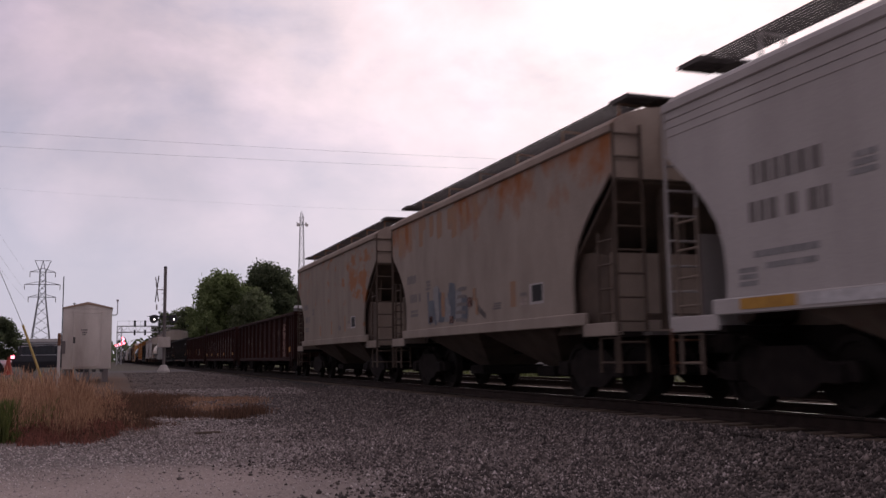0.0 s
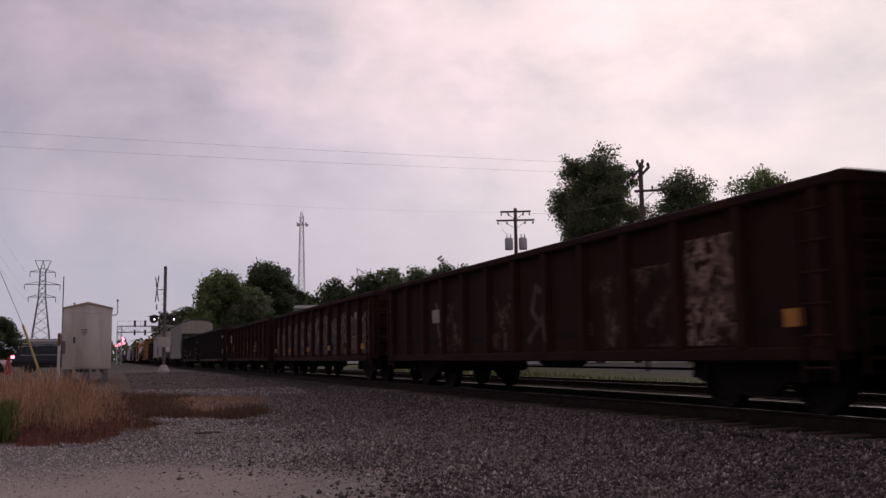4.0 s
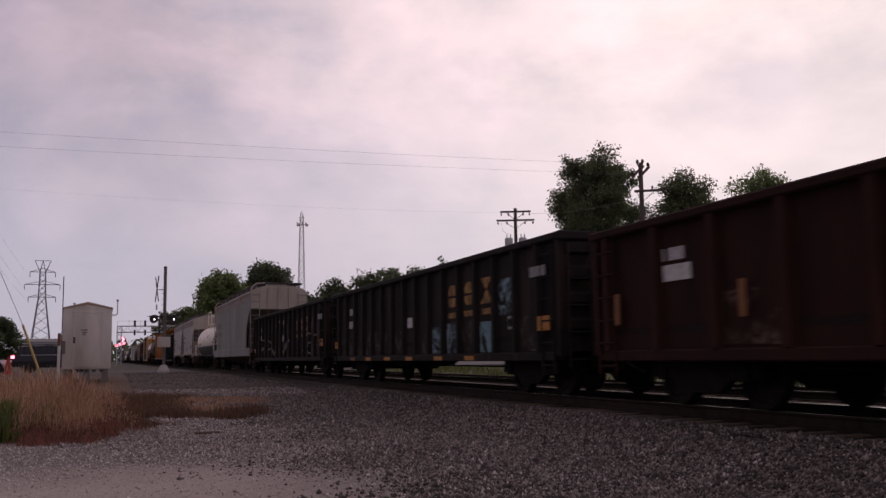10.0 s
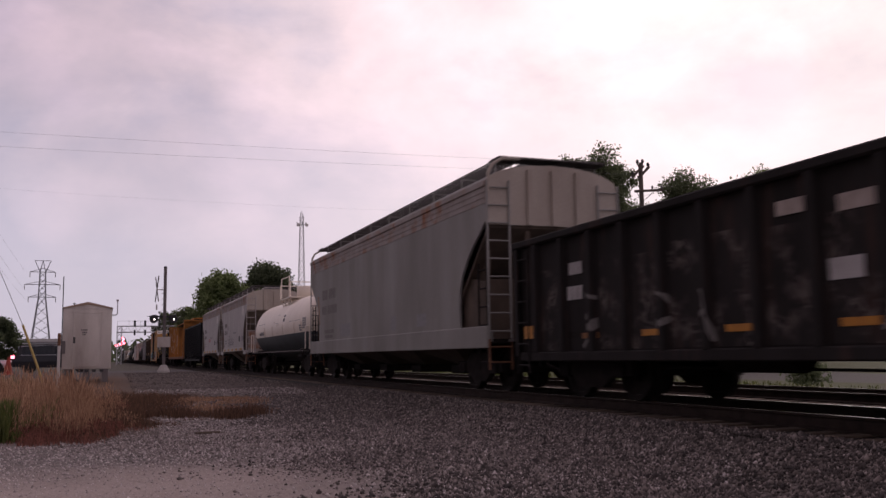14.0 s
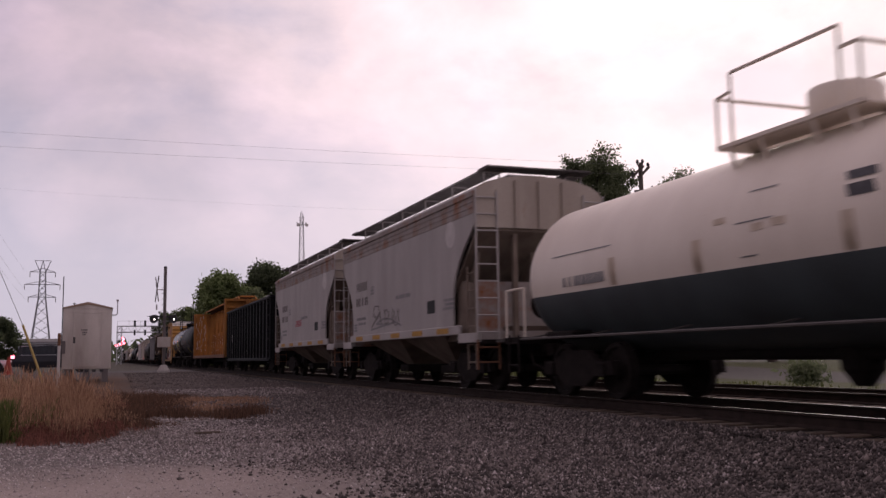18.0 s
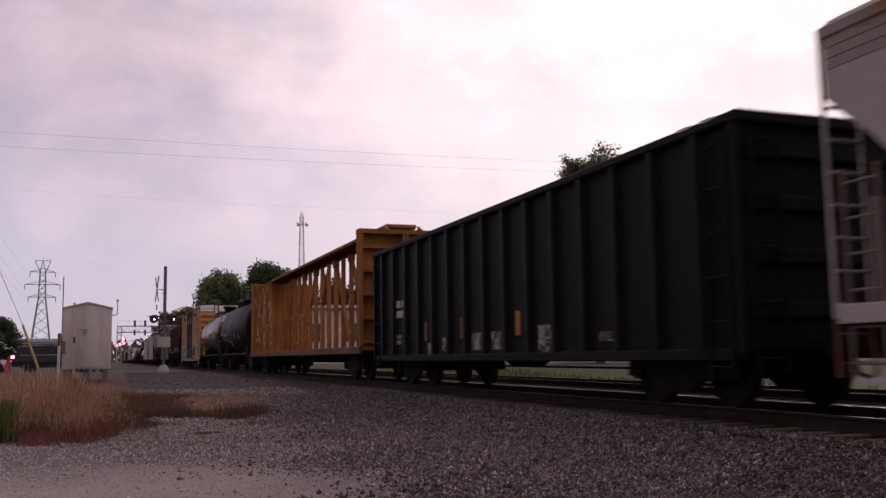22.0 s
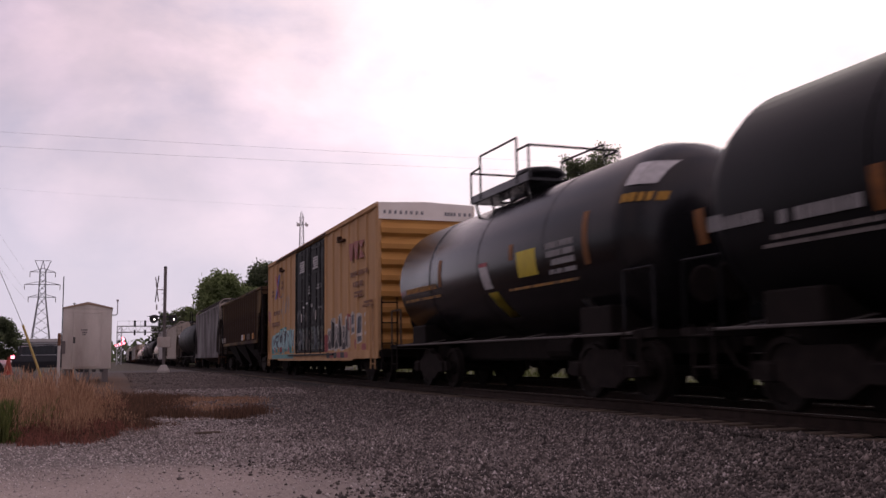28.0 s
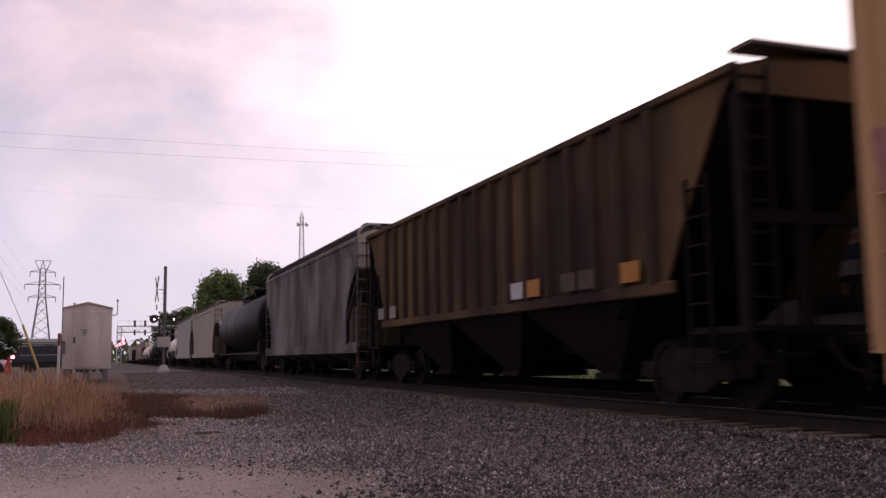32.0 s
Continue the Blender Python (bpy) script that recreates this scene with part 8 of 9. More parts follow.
def signal_gantry():
    t = thing("signal_gantry", "grey lattice signal bridge over the tracks with signal heads", "signal bridge", "", Matrix.Translation((0, 178, 0)))
    y0, y1, z0, z1 = -0.5, 0.5, 5.9, 7.0
    for x in (2.3, 17.0):
        bm = bmesh.new()
        for dx in (-0.4, 0.4):
            for yy in (y0, y1):
                rod(bm, (x + dx, yy, -0.2), (x + dx, yy, z1), 0.08, 6)
        for k in range(7):
            rod(bm, (x - 0.4, y0, k), (x + 0.4, y0, k + 1), 0.04, 4)
            rod(bm, (x + 0.4, y0, k), (x - 0.4, y0, k + 1), 0.04, 4)
        part("leg", bm, M["lattice"], t)
    bm = bmesh.new()
    for z in (z0, z1):
        for yy in (y0, y1):
            rod(bm, (1.9, yy, z), (17.4, yy, z), 0.09, 6)
    for k in range(13):
        x = 1.9 + k * 1.2
        rod(bm, (x, y0, z0), (x + 0.6, y0, z1), 0.05, 4)
        rod(bm, (x + 0.6, y0, z1), (x + 1.2, y0, z0), 0.05, 4)
    part("truss", bm, M["lattice"], t)
    for x in (4.9, 6.7, 9.2, 13.0):
        bm = cube(x - 0.18, x + 0.18, -0.85, -0.6, 6.9, 8.0, 0.03)
        for z in (7.15, 7.65):
            rod(bm, (x, -0.85, z + 0.1), (x, -1.15, z + 0.12), 0.16, 10)
        box(bm, x - 0.16, x + 0.16, -0.85, -0.6, 5.3, 6.3, 0.03)
        part("signal_head", bm, M["dark_steel"], t)
    bm = bmesh.new()
    rod(bm, (1.9, y0, 7.9), (14, y0, 7.9), 0.03, 4)
    for k in range(7):
        rod(bm, (1.9 + 2 * k, y0, 7.0), (1.9 + 2 * k, y0, 7.9), 0.03, 4)
    part("walkway_rail", bm, M["lattice"], t)
    return t


signal_gantry()
# distant red crossing lights by the line
for x, z in ((2.5, 4.6), (3.0, 5.4), (2.0, 4.4), (2.8, 4.7), (3.3, 4.9), (3.25, 5.9), (2.9, 6.2)):
    t = thing("warning_light", "glowing red warning light far along the line", "signal light", "far red lights", Matrix.Translation((x * 1.25, 236, 0)))
    part("post", rod(bmesh.new(), (0, 0, -0.2), (0, 0, z + 0.3), 0.07, 6), M["dark_steel"], t)
    part("lamp", lathe(bmesh.new(), [(0, -0.2), (0.2, -0.16), (0.26, -0.08), (0.2, 0)], "y", 12, (0, 0, z)), M["red_glow"], t, "glowing red lamp")


def lattice_tower(x, y, h, base, top, panels, name, label, legs=4, r=0.12):
    t = thing(name, label, "tower", "", Matrix.Translation((x, y, 0)))
    cs = [(-1, -1), (1, -1), (1, 1), (-1, 1)] if legs == 4 else [(0, -1), (0.87, 0.5), (-0.87, 0.5)]
    bm, br = bmesh.new(), bmesh.new()

    def wd(f):
        return base + (top - base) * f
    for c in cs:
        rod(bm, (c[0] * base, c[1] * base, -0.3), (c[0] * top, c[1] * top, h), r, 6)
    for k in range(panels):
        f0, f1 = k / panels, (k + 1) / panels
        for a, b in zip(cs, cs[1:] + cs[:1]):
            rod(br, (a[0] * wd(f0), a[1] * wd(f0), h * f0), (b[0] * wd(f1), b[1] * wd(f1), h * f1), r * 0.9, 4)
            rod(br, (b[0] * wd(f0), b[1] * wd(f0), h * f0), (a[0] * wd(f1), a[1] * wd(f1), h * f1), r * 0.5, 4)
            rod(br, (a[0] * wd(f1), a[1] * wd(f1), h * f1), (b[0] * wd(f1), b[1] * wd(f1), h * f1), r * 0.5, 4)
    part("legs", bm, M["lattice"], t)
    tagged(part("bracing", br, M["lattice"], t), kind="stuff")
    return t


cell = lattice_tower(54.2, 270.6, 43.0, 1.35, 0.45, 24, "radio_mast", "slender grey lattice radio mast with antennas", 4, 0.06)
bm = bmesh.new()
for a in range(3):
    c, s = math.cos(a * 2.1 + 0.4), math.sin(a * 2.1 + 0.4)
    rod(bm, (0, 0, 40.6), (1.5 * c, 1.5 * s, 40.6), 0.07, 5)
    box(bm, 1.5 * c - 0.14, 1.5 * c + 0.14, 1.5 * s - 0.1, 1.5 * s + 0.1, 40.1, 41.3)
    rod(bm, (0.4 * c, 0.4 * s, 43.0), (0.4 * c, 0.4 * s, 43.9 + 0.3 * a), 0.08, 5)
rod(bm, (-0.8, 0, 42.6), (0.8, 0, 42.6), 0.07, 5)
part("antennas", bm, M["lattice"], cell)
for x in (-1.25, 1.25):
    part("dish", lathe(bmesh.new(), [(0, 0), (0.35, -0.1), (0.5, -0.28)], "y", 16, (x, -0.9, 40.2)), M["wall_white"], cell)

M["pylon"] = shade("weathered_pylon_steel", (0.20, 0.20, 0.215), 0.7, dark=(0.15, 0.15, 0.16), scale=1)
pylon = thing("transmission_tower", "grey lattice power transmission tower with three arms", "pylon", "", Matrix.Translation((-21.3, 349.4, 0)))
bm, br = bmesh.new(), bmesh.new()
for sx in (-1, 1):
    for sy in (-1, 1):
        rod(bm, (sx * 3.9, sy * 3.9, -0.3), (sx * 1.15, sy * 1.15, 23), 0.17, 6)
        rod(bm, (sx * 1.15, sy * 1.15, 23), (sx * 0.9, sy * 0.9, 32), 0.14, 6)
        rod(bm, (sx * 0.9, sy * 0.9, 32), (sx * 2.6, sy * 0.3, 36), 0.1, 5)
        rod(bm, (sx * 0.9, sy * 0.9, 32), (0, sy * 0.3, 36), 0.1, 5)
part("legs", bm, M["pylon"], pylon)
for k in range(7):
    z0, z1 = k * 3.3, (k + 1) * 3.3
    w0, w1 = 3.9 - 2.75 * z0 / 23, 3.9 - 2.75 * z1 / 23
    bp_ = bmesh.new()
    for sy in (-1, 1):
        rod(bp_, (-w0, sy * w0, z0), (w1, sy * w1, z1), 0.08, 4)
        rod(bp_, (w0, sy * w0, z0), (-w1, sy * w1, z1), 0.08, 4)
    tagged(part("brace_panel", bp_, M["pylon"], pylon), kind="stuff")
for k in range(4):
    z0, z1 = 23 + k * 2.25, 25.25 + k * 2.25
    for sy in (-1, 1):
        rod(br, (-1.1, sy * 1.1, z0), (1.0, sy, z1), 0.07, 4)
        rod(br, (1.1, sy * 1.1, z0), (-1.0, sy, z1), 0.07, 4)
rod(br, (-2.6, 0, 36), (2.6, 0, 36), 0.1, 5)
tagged(part("bracing", br, M["pylon"], pylon), kind="stuff")
for z, w in ((32.0, 4.1), (27.6, 5.7), (23.2, 4.4)):
    bm = bmesh.new()
    for sx in (-1, 1):
        rod(bm, (0, 0, z), (sx * w, 0, z), 0.13, 5)
        rod(bm, (0, 0, z + 1.3), (sx * w, 0, z), 0.09, 5)
    arm = part("arm", bm, M["pylon"], pylon)
    bm = bmesh.new()
    for sx in (-1, 1):
        rod(bm, (sx * w, 0, z), (sx * w, 0, z - 1.8), 0.12, 6)
    part("insulator_string", bm, M["insulator"], arm)


def utility_pole(x, y, h, label, drums=False, turned=0.0):
    t = thing("utility_pole", label, "utility pole", "pole line", pose(x, y, -0.1, 0, 0, turned))
    part("pole", rod(bmesh.new(), (0, 0, -0.3), (0, 0, h), 0.17, 12, 0.11), M["pole_wood"], t)
    levels = ((h - 0.25, 1.05), (h - 0.85, 1.3)) if drums else ((h - 1.5, 1.12),)
    for z, w in levels:
        arm = part("crossarm", cube(-w if drums else -0.35, w, -0.16, -0.06, z - 0.06, z + 0.06, 0.01), M["pole_wood"], t)
        for s in ((-0.92, -0.45, 0.5, 0.92) if drums else (0.5, 0.92)):
            bm = lathe(bmesh.new(), [(0.02, -0.0), (0.055, 0.05), (0.06, 0.12), (0.03, 0.18), (0, 0.2)], "z", 10, (s * w, -0.11, z + 0.06 if not drums else z - 0.28))
            part("insulator", bm, M["insulator"], arm)
        bm = bmesh.new()
        rod(bm, (-w * (0.6 if drums else 0.2), -0.17, z - 0.05), (0, -0.14, z - 0.6), 0.02, 4)
        rod(bm, (w * 0.6, -0.17, z - 0.05), (0, -0.14, z - 0.6), 0.02, 4)
        part("brace", bm, M["dark_steel"], arm)
    if drums:
        for s in (-1, 1):
            d = part("transformer", lathe(bmesh.new(), [(0.0, h - 2.9), (0.26, h - 2.88), (0.28, h - 2.8), (0.28, h - 2.15), (0.26, h - 2.08), (0.12, h - 2.03), (0, h - 2.02)], "z", 18, (s * 0.48, 0, 0)), M["lattice"], t, "grey can transformer", True)
            bm = bmesh.new()
            for q in (-0.12, 0.12):
                rod(bm, (s * 0.48 + q, 0, h - 2.05), (s * 0.48 + q, 0, h - 1.8), 0.03, 6)
            part("bushing", bm, M["insulator"], d)
        part("cutout_wire", bend(bmesh.new(), [(-1.0, -0.1, h - 0.95), (-0.85, -0.1, h - 1.6), (-0.5, 0, h - 1.8)], 0.01, 4), M["wire"], t)
    else:
        pin = [(0.025, -0.1), (0.03, 0.0), (0.07, 0.02), (0.085, 0.09), (0.05, 0.12), (0.075, 0.15), (0.03, 0.2), (0, 0.21)]
        for a, y, tilt, end in ((-0.14, -0.17, -42, -0.34), (0.16, 0.17, -45, 0.32)):
            o = part("crossarm", cube(-0.42, 0.42, -0.07, 0.07, -0.065, 0.065, 0.01), M["pole_wood"], t, "short heavy slanted arm")
            o.matrix_basis = pose(a, y, h - 0.48, 0, tilt, 0)
            c = math.radians(tilt)
            part("insulator", lathe(bmesh.new(), pin, "z", 10, (a + end * math.cos(c), y, h - 0.40 - end * math.sin(c))), M["dark_steel"], t)
        for a in (-0.15, 0.11):
            bm = lathe(bmesh.new(), pin, "z", 10, (a, 0, h - 0.02))
            rod(bm, (0, 0, h - 0.3), (a, 0, h - 0.1), 0.03, 6)
            part("insulator", bm, M["dark_steel"], t)
    return t


utility_pole(26.3, 57.2, 10.9, "wooden utility pole with two crossarms and transformers", True, -24)
utility_pole(25.8, 40.5, 10.65, "wooden utility pole with angled crossarms", False, -33)


def wire_run(label, a, b, sag, r=0.0045):
    t = new("overhead_wire", None)
    n = 18
    pts = []
    for i in range(n + 1):
        f = i / n
        p = Vector(a).lerp(Vector(b), f)
        pts.append((p.x, p.y, p.z - 4 * sag * f * (1 - f)))
    bpy.data.objects.remove(t)
    o = part("overhead_wire", bend(bmesh.new(), pts, r, 4), M["wire"], None)
    return tagged(o, label, "cable", "overhead wires", kind="structure")


wire_run("thin overhead power wire", (25.42, 40.6, 10.44), (-7.93, 44.0, 10.85), 0.1)
wire_run("thin overhead power wire", (25.40, 40.6, 9.94), (-7.90, 44.0, 10.18), 0.1)
wire_run("thin overhead power wire", (26.1, 57.4, 10.5), (-8.88, 50.0, 9.49), 0.3, 0.0025)
wire_run("thin overhead power wire", (27.3, 56.7, 10.4), (26.6, 40.0, 9.0), 0.3, 0.008)
wire_run("high voltage line from the pylon", (-25.4, 349.4, 30.3), (-21.7, 140, 31.0), 1.0, 0.018)
wire_run("high voltage line from the pylon", (-27.0, 349.4, 25.9), (-22.3, 140, 29.1), 1.0, 0.018)
wire_run("high voltage line from the pylon", (-25.7, 349.4, 21.4), (-21.4, 140, 24.8), 1.0, 0.018)
wire_run("guy wire of a pole", (-2.32, 29.9, 1.83), (-5.6, 30.4, 9.5), 0.0, 0.012)

# guy guard and marker post in the grass
t = thing("guy_guard", "faded yellow plastic guy wire guard leaning in the grass", "guy guard", "", pose(-1.66, 29.9, -0.3))
part("tube", rod(bmesh.new(), (0.1, 0, 0), (-0.66, 0, 2.13), 0.035, 8), M["post_yellow"], t)
t = thing("marker_post", "white marker post with a dark top", "post", "", pose(-1.44, 33.0, -0.3))
part("post", cube(-0.045, 0.045, -0.045, 0.045, -0.2, 1.55, 0.008), M["wall_white"], t)
part("cap", cube(-0.05, 0.05, -0.05, 0.05, 1.55, 1.97, 0.008), M["sill_brown"], t, "dark red-brown post top")


def loft(bm, sections):
    """Skin between rings of equal length, closed at both ends."""
    rings = [[bm.verts.new(p) for p in s] for s in sections]
    for a, b in zip(rings, rings[1:]):
        for i in range(len(a)):
            j = (i + 1) % len(a)
            bm.faces.new((a[i], a[j], b[j], b[i]))
    bm.faces.new(rings[0][::-1])
    bm.faces.new(rings[-1])
    bmesh.ops.recalc_face_normals(bm, faces=bm.faces[:])
    return bm


def road_vehicle(x, y, z, name, label, paint, suv=True):
    """Heads along +x; body, glasshouse, windows, wheels and lit tail lamps."""
    t = thing(name, label, "car", "waiting cars", pose(x, y, z))
    k = 1.0 if suv else 0.86
    w = 0.95

    def ring(px, lo, hi, half):
        return [(px, -half, lo), (px, -half - 0.02, (lo + hi) / 2), (px, -half + 0.06, hi), (px, half - 0.06, hi), (px, half + 0.02, (lo + hi) / 2), (px, half, lo)]
    hood, belt = 1.0 * k, 1.08 * k
    part("body", loft(bmesh.new(), [ring(-2.45, 0.5, 0.9 * k, 0.85), ring(-2.38, 0.38, belt, w), ring(-0.9, 0.32, belt, w), ring(1.0, 0.32, belt, w), ring(1.25, 0.34, hood, w), ring(2.2, 0.36, hood * 0.9, w * 0.96), ring(2.42, 0.45, 0.75 * k, 0.8)]), paint, t)
    roof = 1.78 if suv else 1.42
    back = -2.3 if suv else -1.7
    part("cabin", loft(bmesh.new(), [[(back, -0.86, belt - 0.02), (back, 0.86, belt - 0.02), (back + 0.1, 0.84, belt), (back + 0.1, -0.84, belt)], [(back + 0.25, -0.8, belt), (back + 0.25, 0.8, belt), (back + 0.3, 0.72, roof - 0.05), (back + 0.3, -0.72, roof - 0.05)], [(-0.2, -0.82, belt), (-0.2, 0.82, belt), (-0.2, 0.7, roof), (-0.2, -0.7, roof)], [(0.55, -0.82, belt), (0.55, 0.82, belt), (0.35, 0.68, roof - 0.08), (0.35, -0.68, roof - 0.08)], [(1.2, -0.84, belt - 0.05), (1.2, 0.84, belt - 0.05), (1.12, 0.8, belt), (1.12, -0.8, belt)]]), paint, t)
    for s in (-1, 1):
        for a, b in ((back + 0.4, -1.15), (-1.05, -0.15), (-0.05, 0.5)):
            bm = bmesh.new()
            v = [bm.verts.new(p) for p in ((a, s * 0.845, belt + 0.04), (b, s * 0.845, belt + 0.04), (b - 0.03, s * 0.745, roof - 0.12), (a + 0.05, s * 0.745, roof - 0.12))]
            bm.faces.new(v)
            bmesh.ops.solidify(bm, geom=bm.faces[:], thickness=0.02)
            part("window", bm, M["car_glass"], t)
        part("tail_lamp", cube(-2.5, -2.3, *sorted((s * 0.76, s * 0.985)), 0.9 * k, 1.08 * k, 0.02), M["red_glow"], t, "lit red tail lamp")
        for px in (-1.5, 1.5):
            wheel = part("wheel", lathe(bmesh.new(), [(0.2, -0.11), (0.33, -0.11), (0.36, -0.06), (0.36, 0.06), (0.33, 0.11), (0.2, 0.11)], "y", 22, (px, s * 0.86, 0.36)), M["tyre"], t)
            part("rim", lathe(bmesh.new(), [(0, -0.09), (0.2, -0.1), (0.21, 0.1), (0, 0.09)], "y", 16, (px, s * 0.86, 0.36)), M["car_silver"], wheel)
    part("bumper", cube(-2.54, -2.36, -0.85, 0.85, 0.42, 0.66, 0.04), M["dark_steel"], t)
    for s in (-1, 1):
        bm = bmesh.new()
        rod(bm, (back + 0.35, s * 0.87, belt + 0.02), (1.0, s * 0.87, belt + 0.02), 0.018, 5)
        bend(bm, [(back + 0.36, s * 0.78, roof - 0.14), (-0.2, s * 0.755, roof - 0.06), (0.5, s * 0.765, roof - 0.2), (1.1, s * 0.85, belt + 0.03)], 0.018, 5)
        part("window_trim", bm, M["car_silver"], t, "bright trim round the side windows")
    part("rear_window", cube(back + 0.16, back + 0.2, -0.66, 0.66, belt + 0.1, roof - 0.15, 0.01), M["car_glass"], t)
    if suv:
        bm = bmesh.new()
        for s in (-1, 1):
            rod(bm, (-1.9, s * 0.66, roof + 0.05), (0.2, s * 0.66, roof + 0.06), 0.02)
        part("roof_rail", bm, M["car_silver"], t)
    return t


road_vehicle(-2.95, 63.5, 0.06, "suv", "dark SUV waiting at the crossing with lit tail lamps", M["car_black"])
road_vehicle(-7.75, 63.9, 0.06, "sedan", "silver sedan waiting behind the SUV", M["car_silver"], False)
t = thing("traffic_cone", "orange traffic cone by the road", "traffic cone", "", pose(-4.9, 55.0, 0.06))
part("cone", lathe(bmesh.new(), [(0.26, 0.03), (0.24, 0.06), (0.05, 0.95), (0, 0.97)], "z", 16), M["cone"], t)
part("base", cube(-0.3, 0.3, -0.3, 0.3, 0, 0.04, 0.02), M["cone"], t)


def long_building(x, y, turn, length, depth, height, label, bays):
    t = thing("warehouse", label, "building", "", pose(x, y, -0.2, 0, 0, turn))
    part("wall", cube(0, length, 0, depth, 0, height), M["wall_white"], t)
    part("roof", slab(bmesh.new(), [(-0.4, height), (depth + 0.4, height), (depth + 0.4, height + 0.3), (depth / 2, height + 1.0), (-0.4, height + 0.3)], "x", -0.4, length + 0.4), M["roof_grey"], t)
    for k in range(bays):
        a = (k + 0.25) * length / bays
        wdw = part("window", cube(a, a + 0.45 * length / bays, -0.03, 0.02, height * 0.45, height * 0.75), M["car_glass"], t)
        part("window_frame", cube(a - 0.06, a + 0.45 * length / bays + 0.06, -0.02, 0.01, height * 0.43, height * 0.77), M["roof_grey"], wdw)
    return t


long_building(23.5, 71.5, -23, 16, 12, 5.3, "long pale metal warehouse behind the railway", 4)
long_building(21.5, 110.0, -12, 14, 12, 6.6, "pale low building with a light roof far behind the tracks", 3)
long_building(-14.7, 190.0, 0, 6.6, 10, 4.4, "pale low building beyond the road", 2)
# ---- passenger train on the far track ----
M["loco_grey"] = shade("silver_grey_loco_paint", (0.20, 0.205, 0.215), 0.55, metal=0.0, dark=(0.12, 0.125, 0.132), scale=0.8, spread=0.3, streak=3, bump=0.03, spec=0.25)
M["loco_nose"] = shade("dark_grey_blue_nose_paint", (0.040, 0.052, 0.075), 0.6, dark=(0.03, 0.038, 0.055), scale=1.2, bump=0.03, spec=0.2)
M["loco_blue"] = shade("dark_blue_loco_paint", (0.022, 0.040, 0.085), 0.6, dark=(0.016, 0.03, 0.065), scale=1.2, bump=0.03, spec=0.2)
M["stainless"] = shade("stainless_coach_side", (0.42, 0.42, 0.43), 0.35, metal=0.6, dark=(0.34, 0.34, 0.35), scale=1.5, bump=0.03)
PASSENGER = []
PV = 15.5                       # metres a second, away from the camera


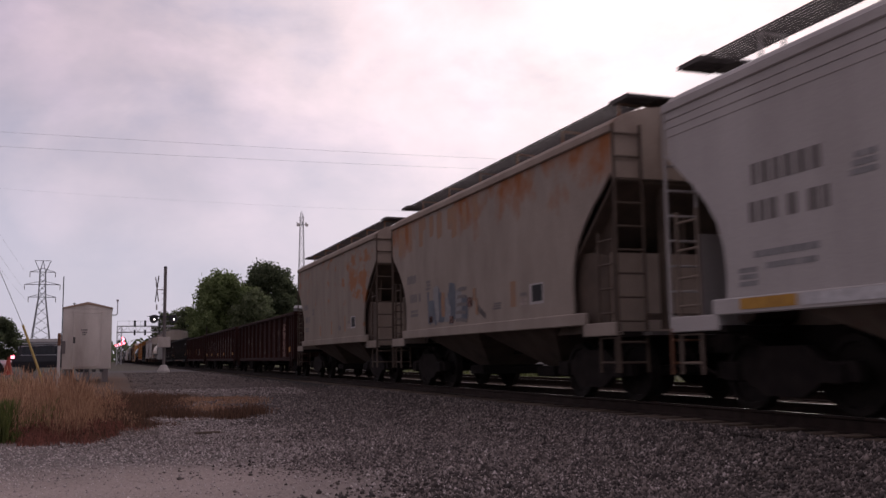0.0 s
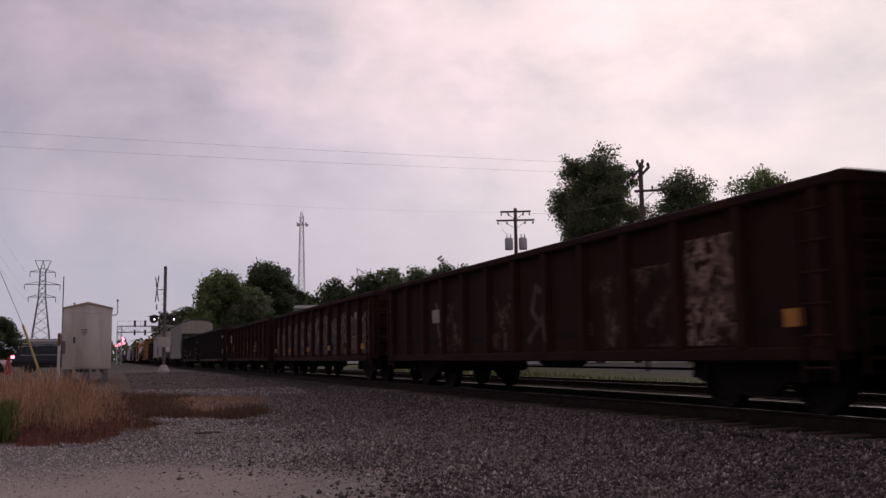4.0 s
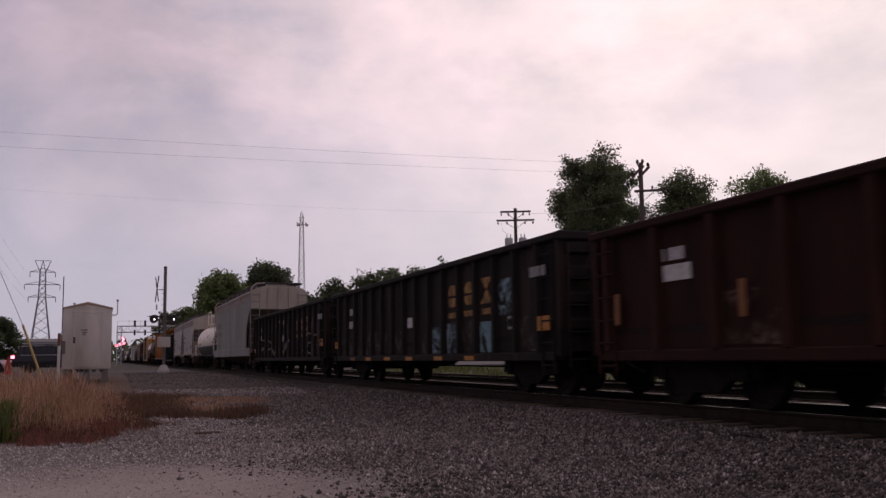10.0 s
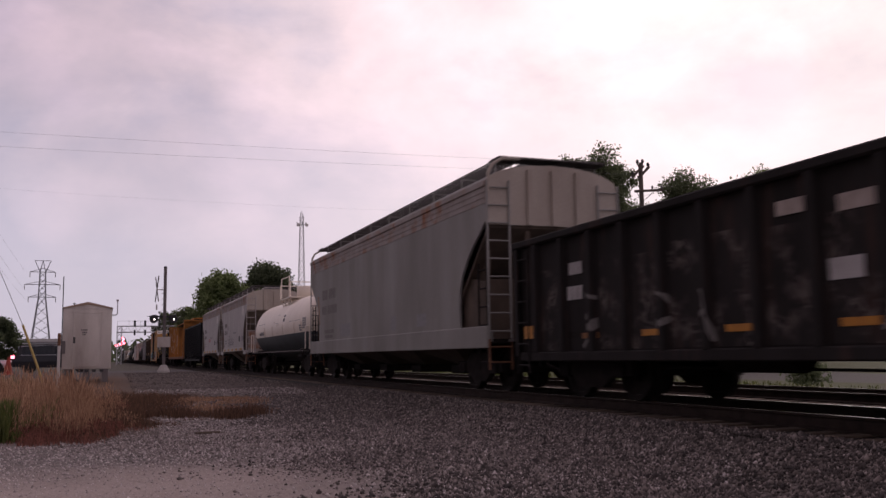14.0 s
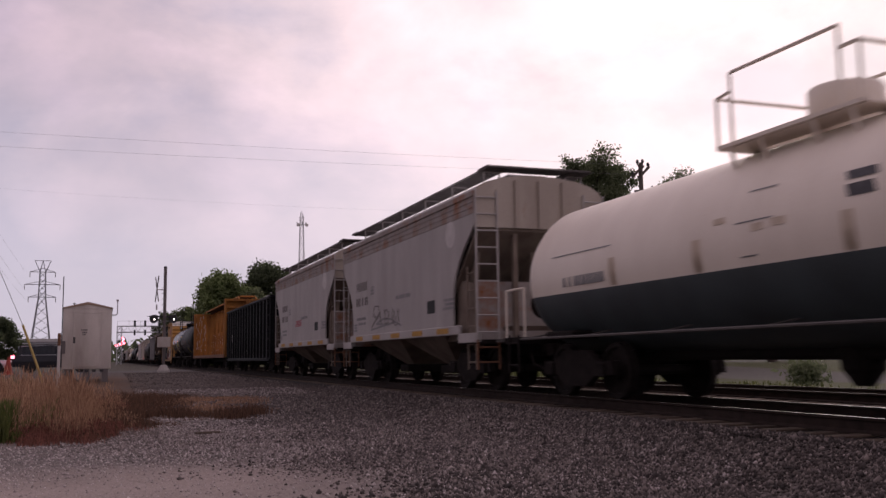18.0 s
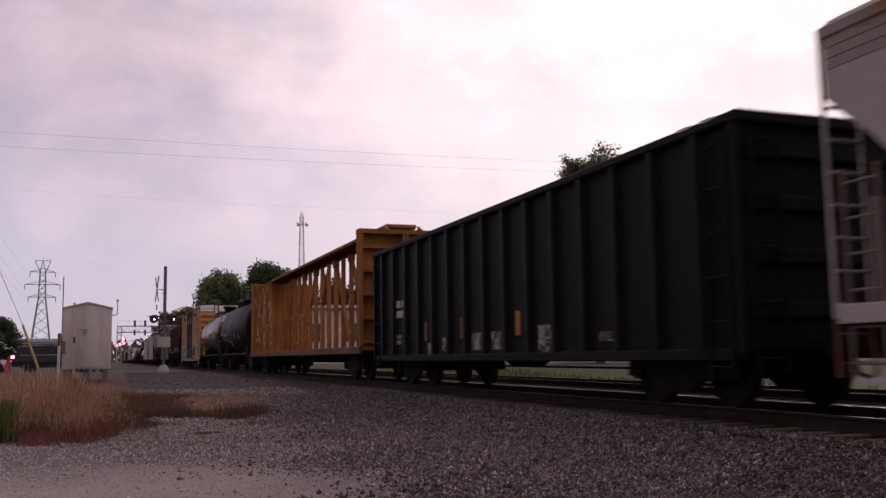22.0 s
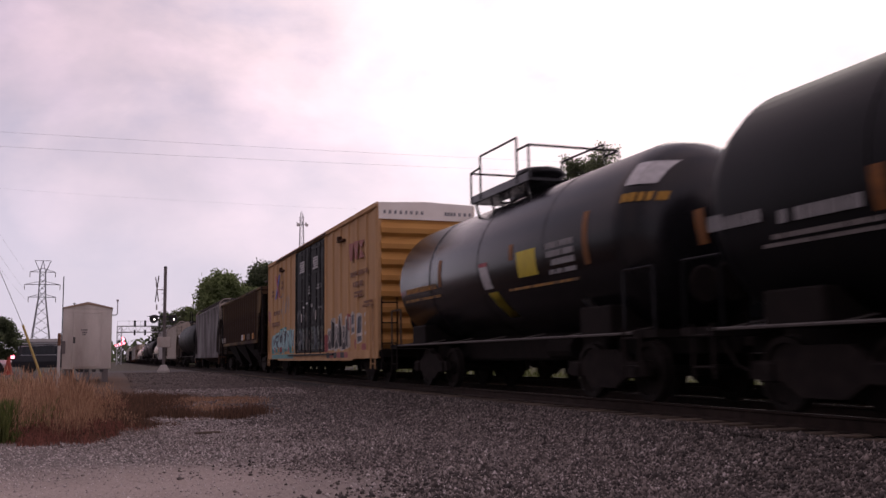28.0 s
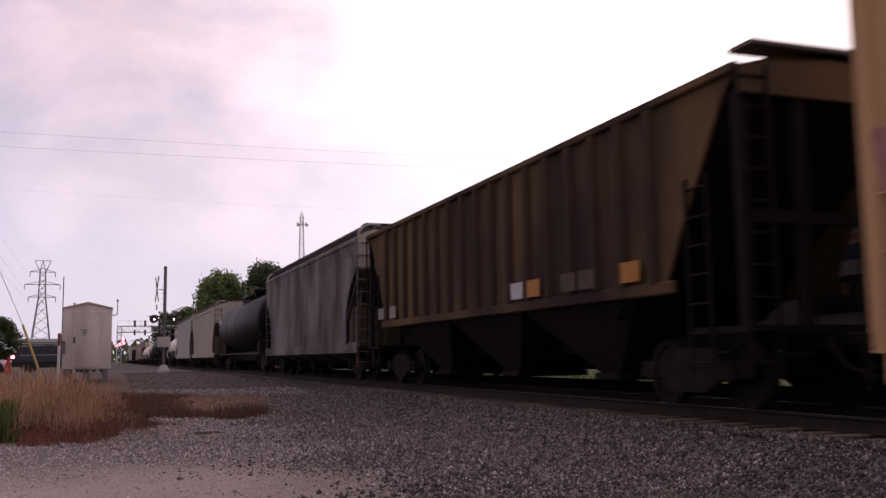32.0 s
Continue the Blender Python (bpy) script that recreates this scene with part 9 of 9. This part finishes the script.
def locomotive(y24, length, nose):
    """Boxy diesel with a slanted nose towards nose * y; y24 is its middle at 24 s."""
    t = thing("diesel_locomotive", "grey and blue diesel passenger locomotive", "locomotive", "passenger train", pose(TRACK2, y24 - 24 * PV, 0))
    h, w = length / 2, 1.5

    def ring(y, top, half, lo=0.95):
        return [(-half, y, lo), (-half, y, top - 1.0), (-half * 0.93, y, top - 0.45), (-half * 0.66, y, top), (half * 0.66, y, top), (half * 0.93, y, top - 0.45), (half, y, top - 1.0), (half, y, lo)]
    secs = [ring(-nose * h, 4.3, w), ring(nose * (h - 3.0), 4.35, w), ring(nose * (h - 2.2), 4.2, w), ring(nose * (h - 0.7), 3.0, w * 0.93), ring(nose * h, 2.3, w * 0.8)]
    part("body", loft(bmesh.new(), secs[:2]), M["loco_grey"], t)
    part("nose", loft(bmesh.new(), secs[1:]), M["loco_nose"], t, "dark blue-grey slanted nose")
    for s in (-1, 1):
        y0, y1 = sorted((-nose * h, nose * (h - 3.1)))
        bm = bmesh.new()
        slab(bm, [(s * (w + 0.006), 3.42), (s * (w * 0.935), 3.93), (s * (w * 0.67), 4.37), (s * (w * 0.67), 4.33), (s * (w * 0.92), 3.9), (s * (w - 0.01), 3.4)], "y", y0, y1)
        part("blue_band", bm, M["loco_blue"], t, "dark blue band along the roof edge")
        for k, wide in enumerate((0.9, 0.55, 0.9, 0.4, 0.7, 0.55)):
            y = -nose * h + nose * (1.6 + k * 2.15)
            g = part("louvre", cube(*sorted((s * (w - 0.06), s * (w + 0.012))), y - wide, y + wide, 3.42, 3.78), M["under"], t)
            bm = bmesh.new()
            for q in range(4):
                box(bm, *sorted((s * (w + 0.012), s * (w + 0.022))), y - wide, y + wide, 3.46 + q * 0.09, 3.48 + q * 0.09)
            part("slat", bm, M["loco_blue"], g)
            part("panel_seam", cube(*sorted((s * (w - 0.01), s * (w + 0.006))), y + 1.0, y + 1.03, 1.0, 3.4), M["dark_steel"], t)
        yy = nose * (h - 3.6)
        part("cab_window", cube(*sorted((s * (w - 0.02), s * (w + 0.012))), yy - 0.55, yy + 0.55, 2.75, 3.4), M["car_glass"], t)
        part("cab_door", cube(*sorted((s * (w - 0.02), s * (w + 0.014))), yy - nose * 1.7 - 0.35, yy - nose * 1.7 + 0.35, 1.1, 2.9), M["under"], t)
        part("fuel_tank", cube(*sorted((s * 0.6, s * 1.35)), -2.6, 2.6, 0.3, 0.95, 0.05), M["under"], t)
        part("step_light", cube(*sorted((s * 1.40, s * 1.47)), -nose * (h - 0.6) - 0.07, -nose * (h - 0.6) + 0.07, 0.65, 0.72), M["white_glow"], t, "small lit step light")
        bm = bmesh.new()
        c = nose * 5.3
        for k, (z, ln) in enumerate(((2.78, 0.85), (2.5, 0.8), (2.22, 0.6))):
            slab(bm, [(c - nose * (0.9 - 0.22 * k), z - 0.12), (c + nose * (ln - 0.3), z + 0.16), (c + nose * ln, z + 0.06), (c + nose * 0.2, z - 0.02), (c - nose * (0.5 - 0.2 * k), z - 0.26)], "x", s * (w + 0.004 + 0.001 * k), s * (w - 0.01))
        part("emblem_shape", bm, M["loco_blue"], t, "dark blue swept emblem")
    bm = bmesh.new()
    for s in (-1, 1):
        v = [bm.verts.new(p) for p in ((s * 0.1, nose * (h - 2.05), 4.1), (s * 0.95, nose * (h - 2.05), 4.05), (s * 1.15, nose * (h - 1.05), 3.32), (s * 0.1, nose * (h - 1.05), 3.36))]
        bm.faces.new(v)
    bmesh.ops.solidify(bm, geom=bm.faces[:], thickness=0.04)
    part("windscreen", bm, M["car_glass"], t)
    part("roof_fan", lathe(bmesh.new(), [(0.6, 4.3), (0.6, 4.5), (0.5, 4.52), (0, 4.52)], "z", 20, (0, -nose * (h - 2.5), 0)), M["dark_steel"], t)
    part("horn", rod(bmesh.new(), (-0.2, nose * (h - 3.2), 4.45), (-0.2, nose * (h - 2.7), 4.47), 0.06, 8), M["dark_steel"], t)
    part("pilot", cube(-1.2, 1.2, *sorted((nose * (h - 0.1), nose * (h - 0.5))), 0.2, 0.95, 0.04), M["under"], t)
    running_gear(t, h, 3.2, 0.55)
    PASSENGER.append((t, y24))
    return t


def coach(y24, length):
    t = thing("passenger_coach", "double-deck stainless passenger coach with coloured stripes", "railway coach", "passenger train", pose(TRACK2, y24 - 24 * PV, 0))
    h, w = length / 2, 1.54

    def ring(y, k=1.0):
        return [(-w * k, y, 0.7), (-w * k, y, 4.0), (-w * 0.93 * k, y, 4.5), (-w * 0.65 * k, y, 4.85), (0, y, 4.93), (w * 0.65 * k, y, 4.85), (w * 0.93 * k, y, 4.5), (w * k, y, 4.0), (w * k, y, 0.7)]
    part("body", loft(bmesh.new(), [ring(-h, 0.97), ring(-h + 0.1), ring(h - 0.1), ring(h, 0.97)]), M["stainless"], t)
    for s in (-1, 1):
        for z0, z1, m in ((2.52, 2.62, "red_mark"), (2.68, 2.76, "white_mark"), (2.2, 2.46, "loco_blue"), (2.8, 2.88, "red_mark")):
            part("stripe", cube(*sorted((s * (w - 0.01), s * (w + 0.004))), -h + 0.1, h - 0.1, z0, z1), M[m], t)
        first = None
        for k in range(9):
            y = -h + 2.4 + k * (length - 4.8) / 8
            for z0, z1 in ((3.1, 3.75), (1.35, 1.95)):
                o = part("window", cube(*sorted((s * (w - 0.01), s * (w + 0.012))), y - 0.8, y + 0.8, z0, z1, 0.02), M["car_glass"], t)
        bm = bmesh.new()
        for k in range(6):
            box(bm, *sorted((s * (w * 0.94), s * (w * (1.005 - 0.012 * k)))), -h + 0.15, h - 0.15, 4.0 + 0.09 * k, 4.03 + 0.09 * k)
        part("roof_flute", bm, M["stainless"], t)
    part("underfloor_box", cube(-1.3, 1.3, -h + 5, h - 5, 0.35, 0.7, 0.03), M["under"], t)
    running_gear(t, h, 3.0, 0.45)
    PASSENGER.append((t, y24))
    return t


locomotive(22.5, 19.6, 1)
locomotive(2.3, 19.6, -1)
y = -8.65
for k in range(5):
    coach(y - 12.9, 25.8)
    y -= 26.6


# ---- what moves ----
def motions():
    times = [0.0] + [2.0 * k for k in range(1, 16)] + [32.0]
    for car, yc in CARS:
        walk(car, [(t, pose(TRACK1, yc - travel(t), 0)) for t in times])
    for car, y24 in PASSENGER:
        walk(car, [(t, pose(TRACK2, y24 + PV * (t - 24), 0)) for t in (0.0, 16.0, 32.0)])


motions()
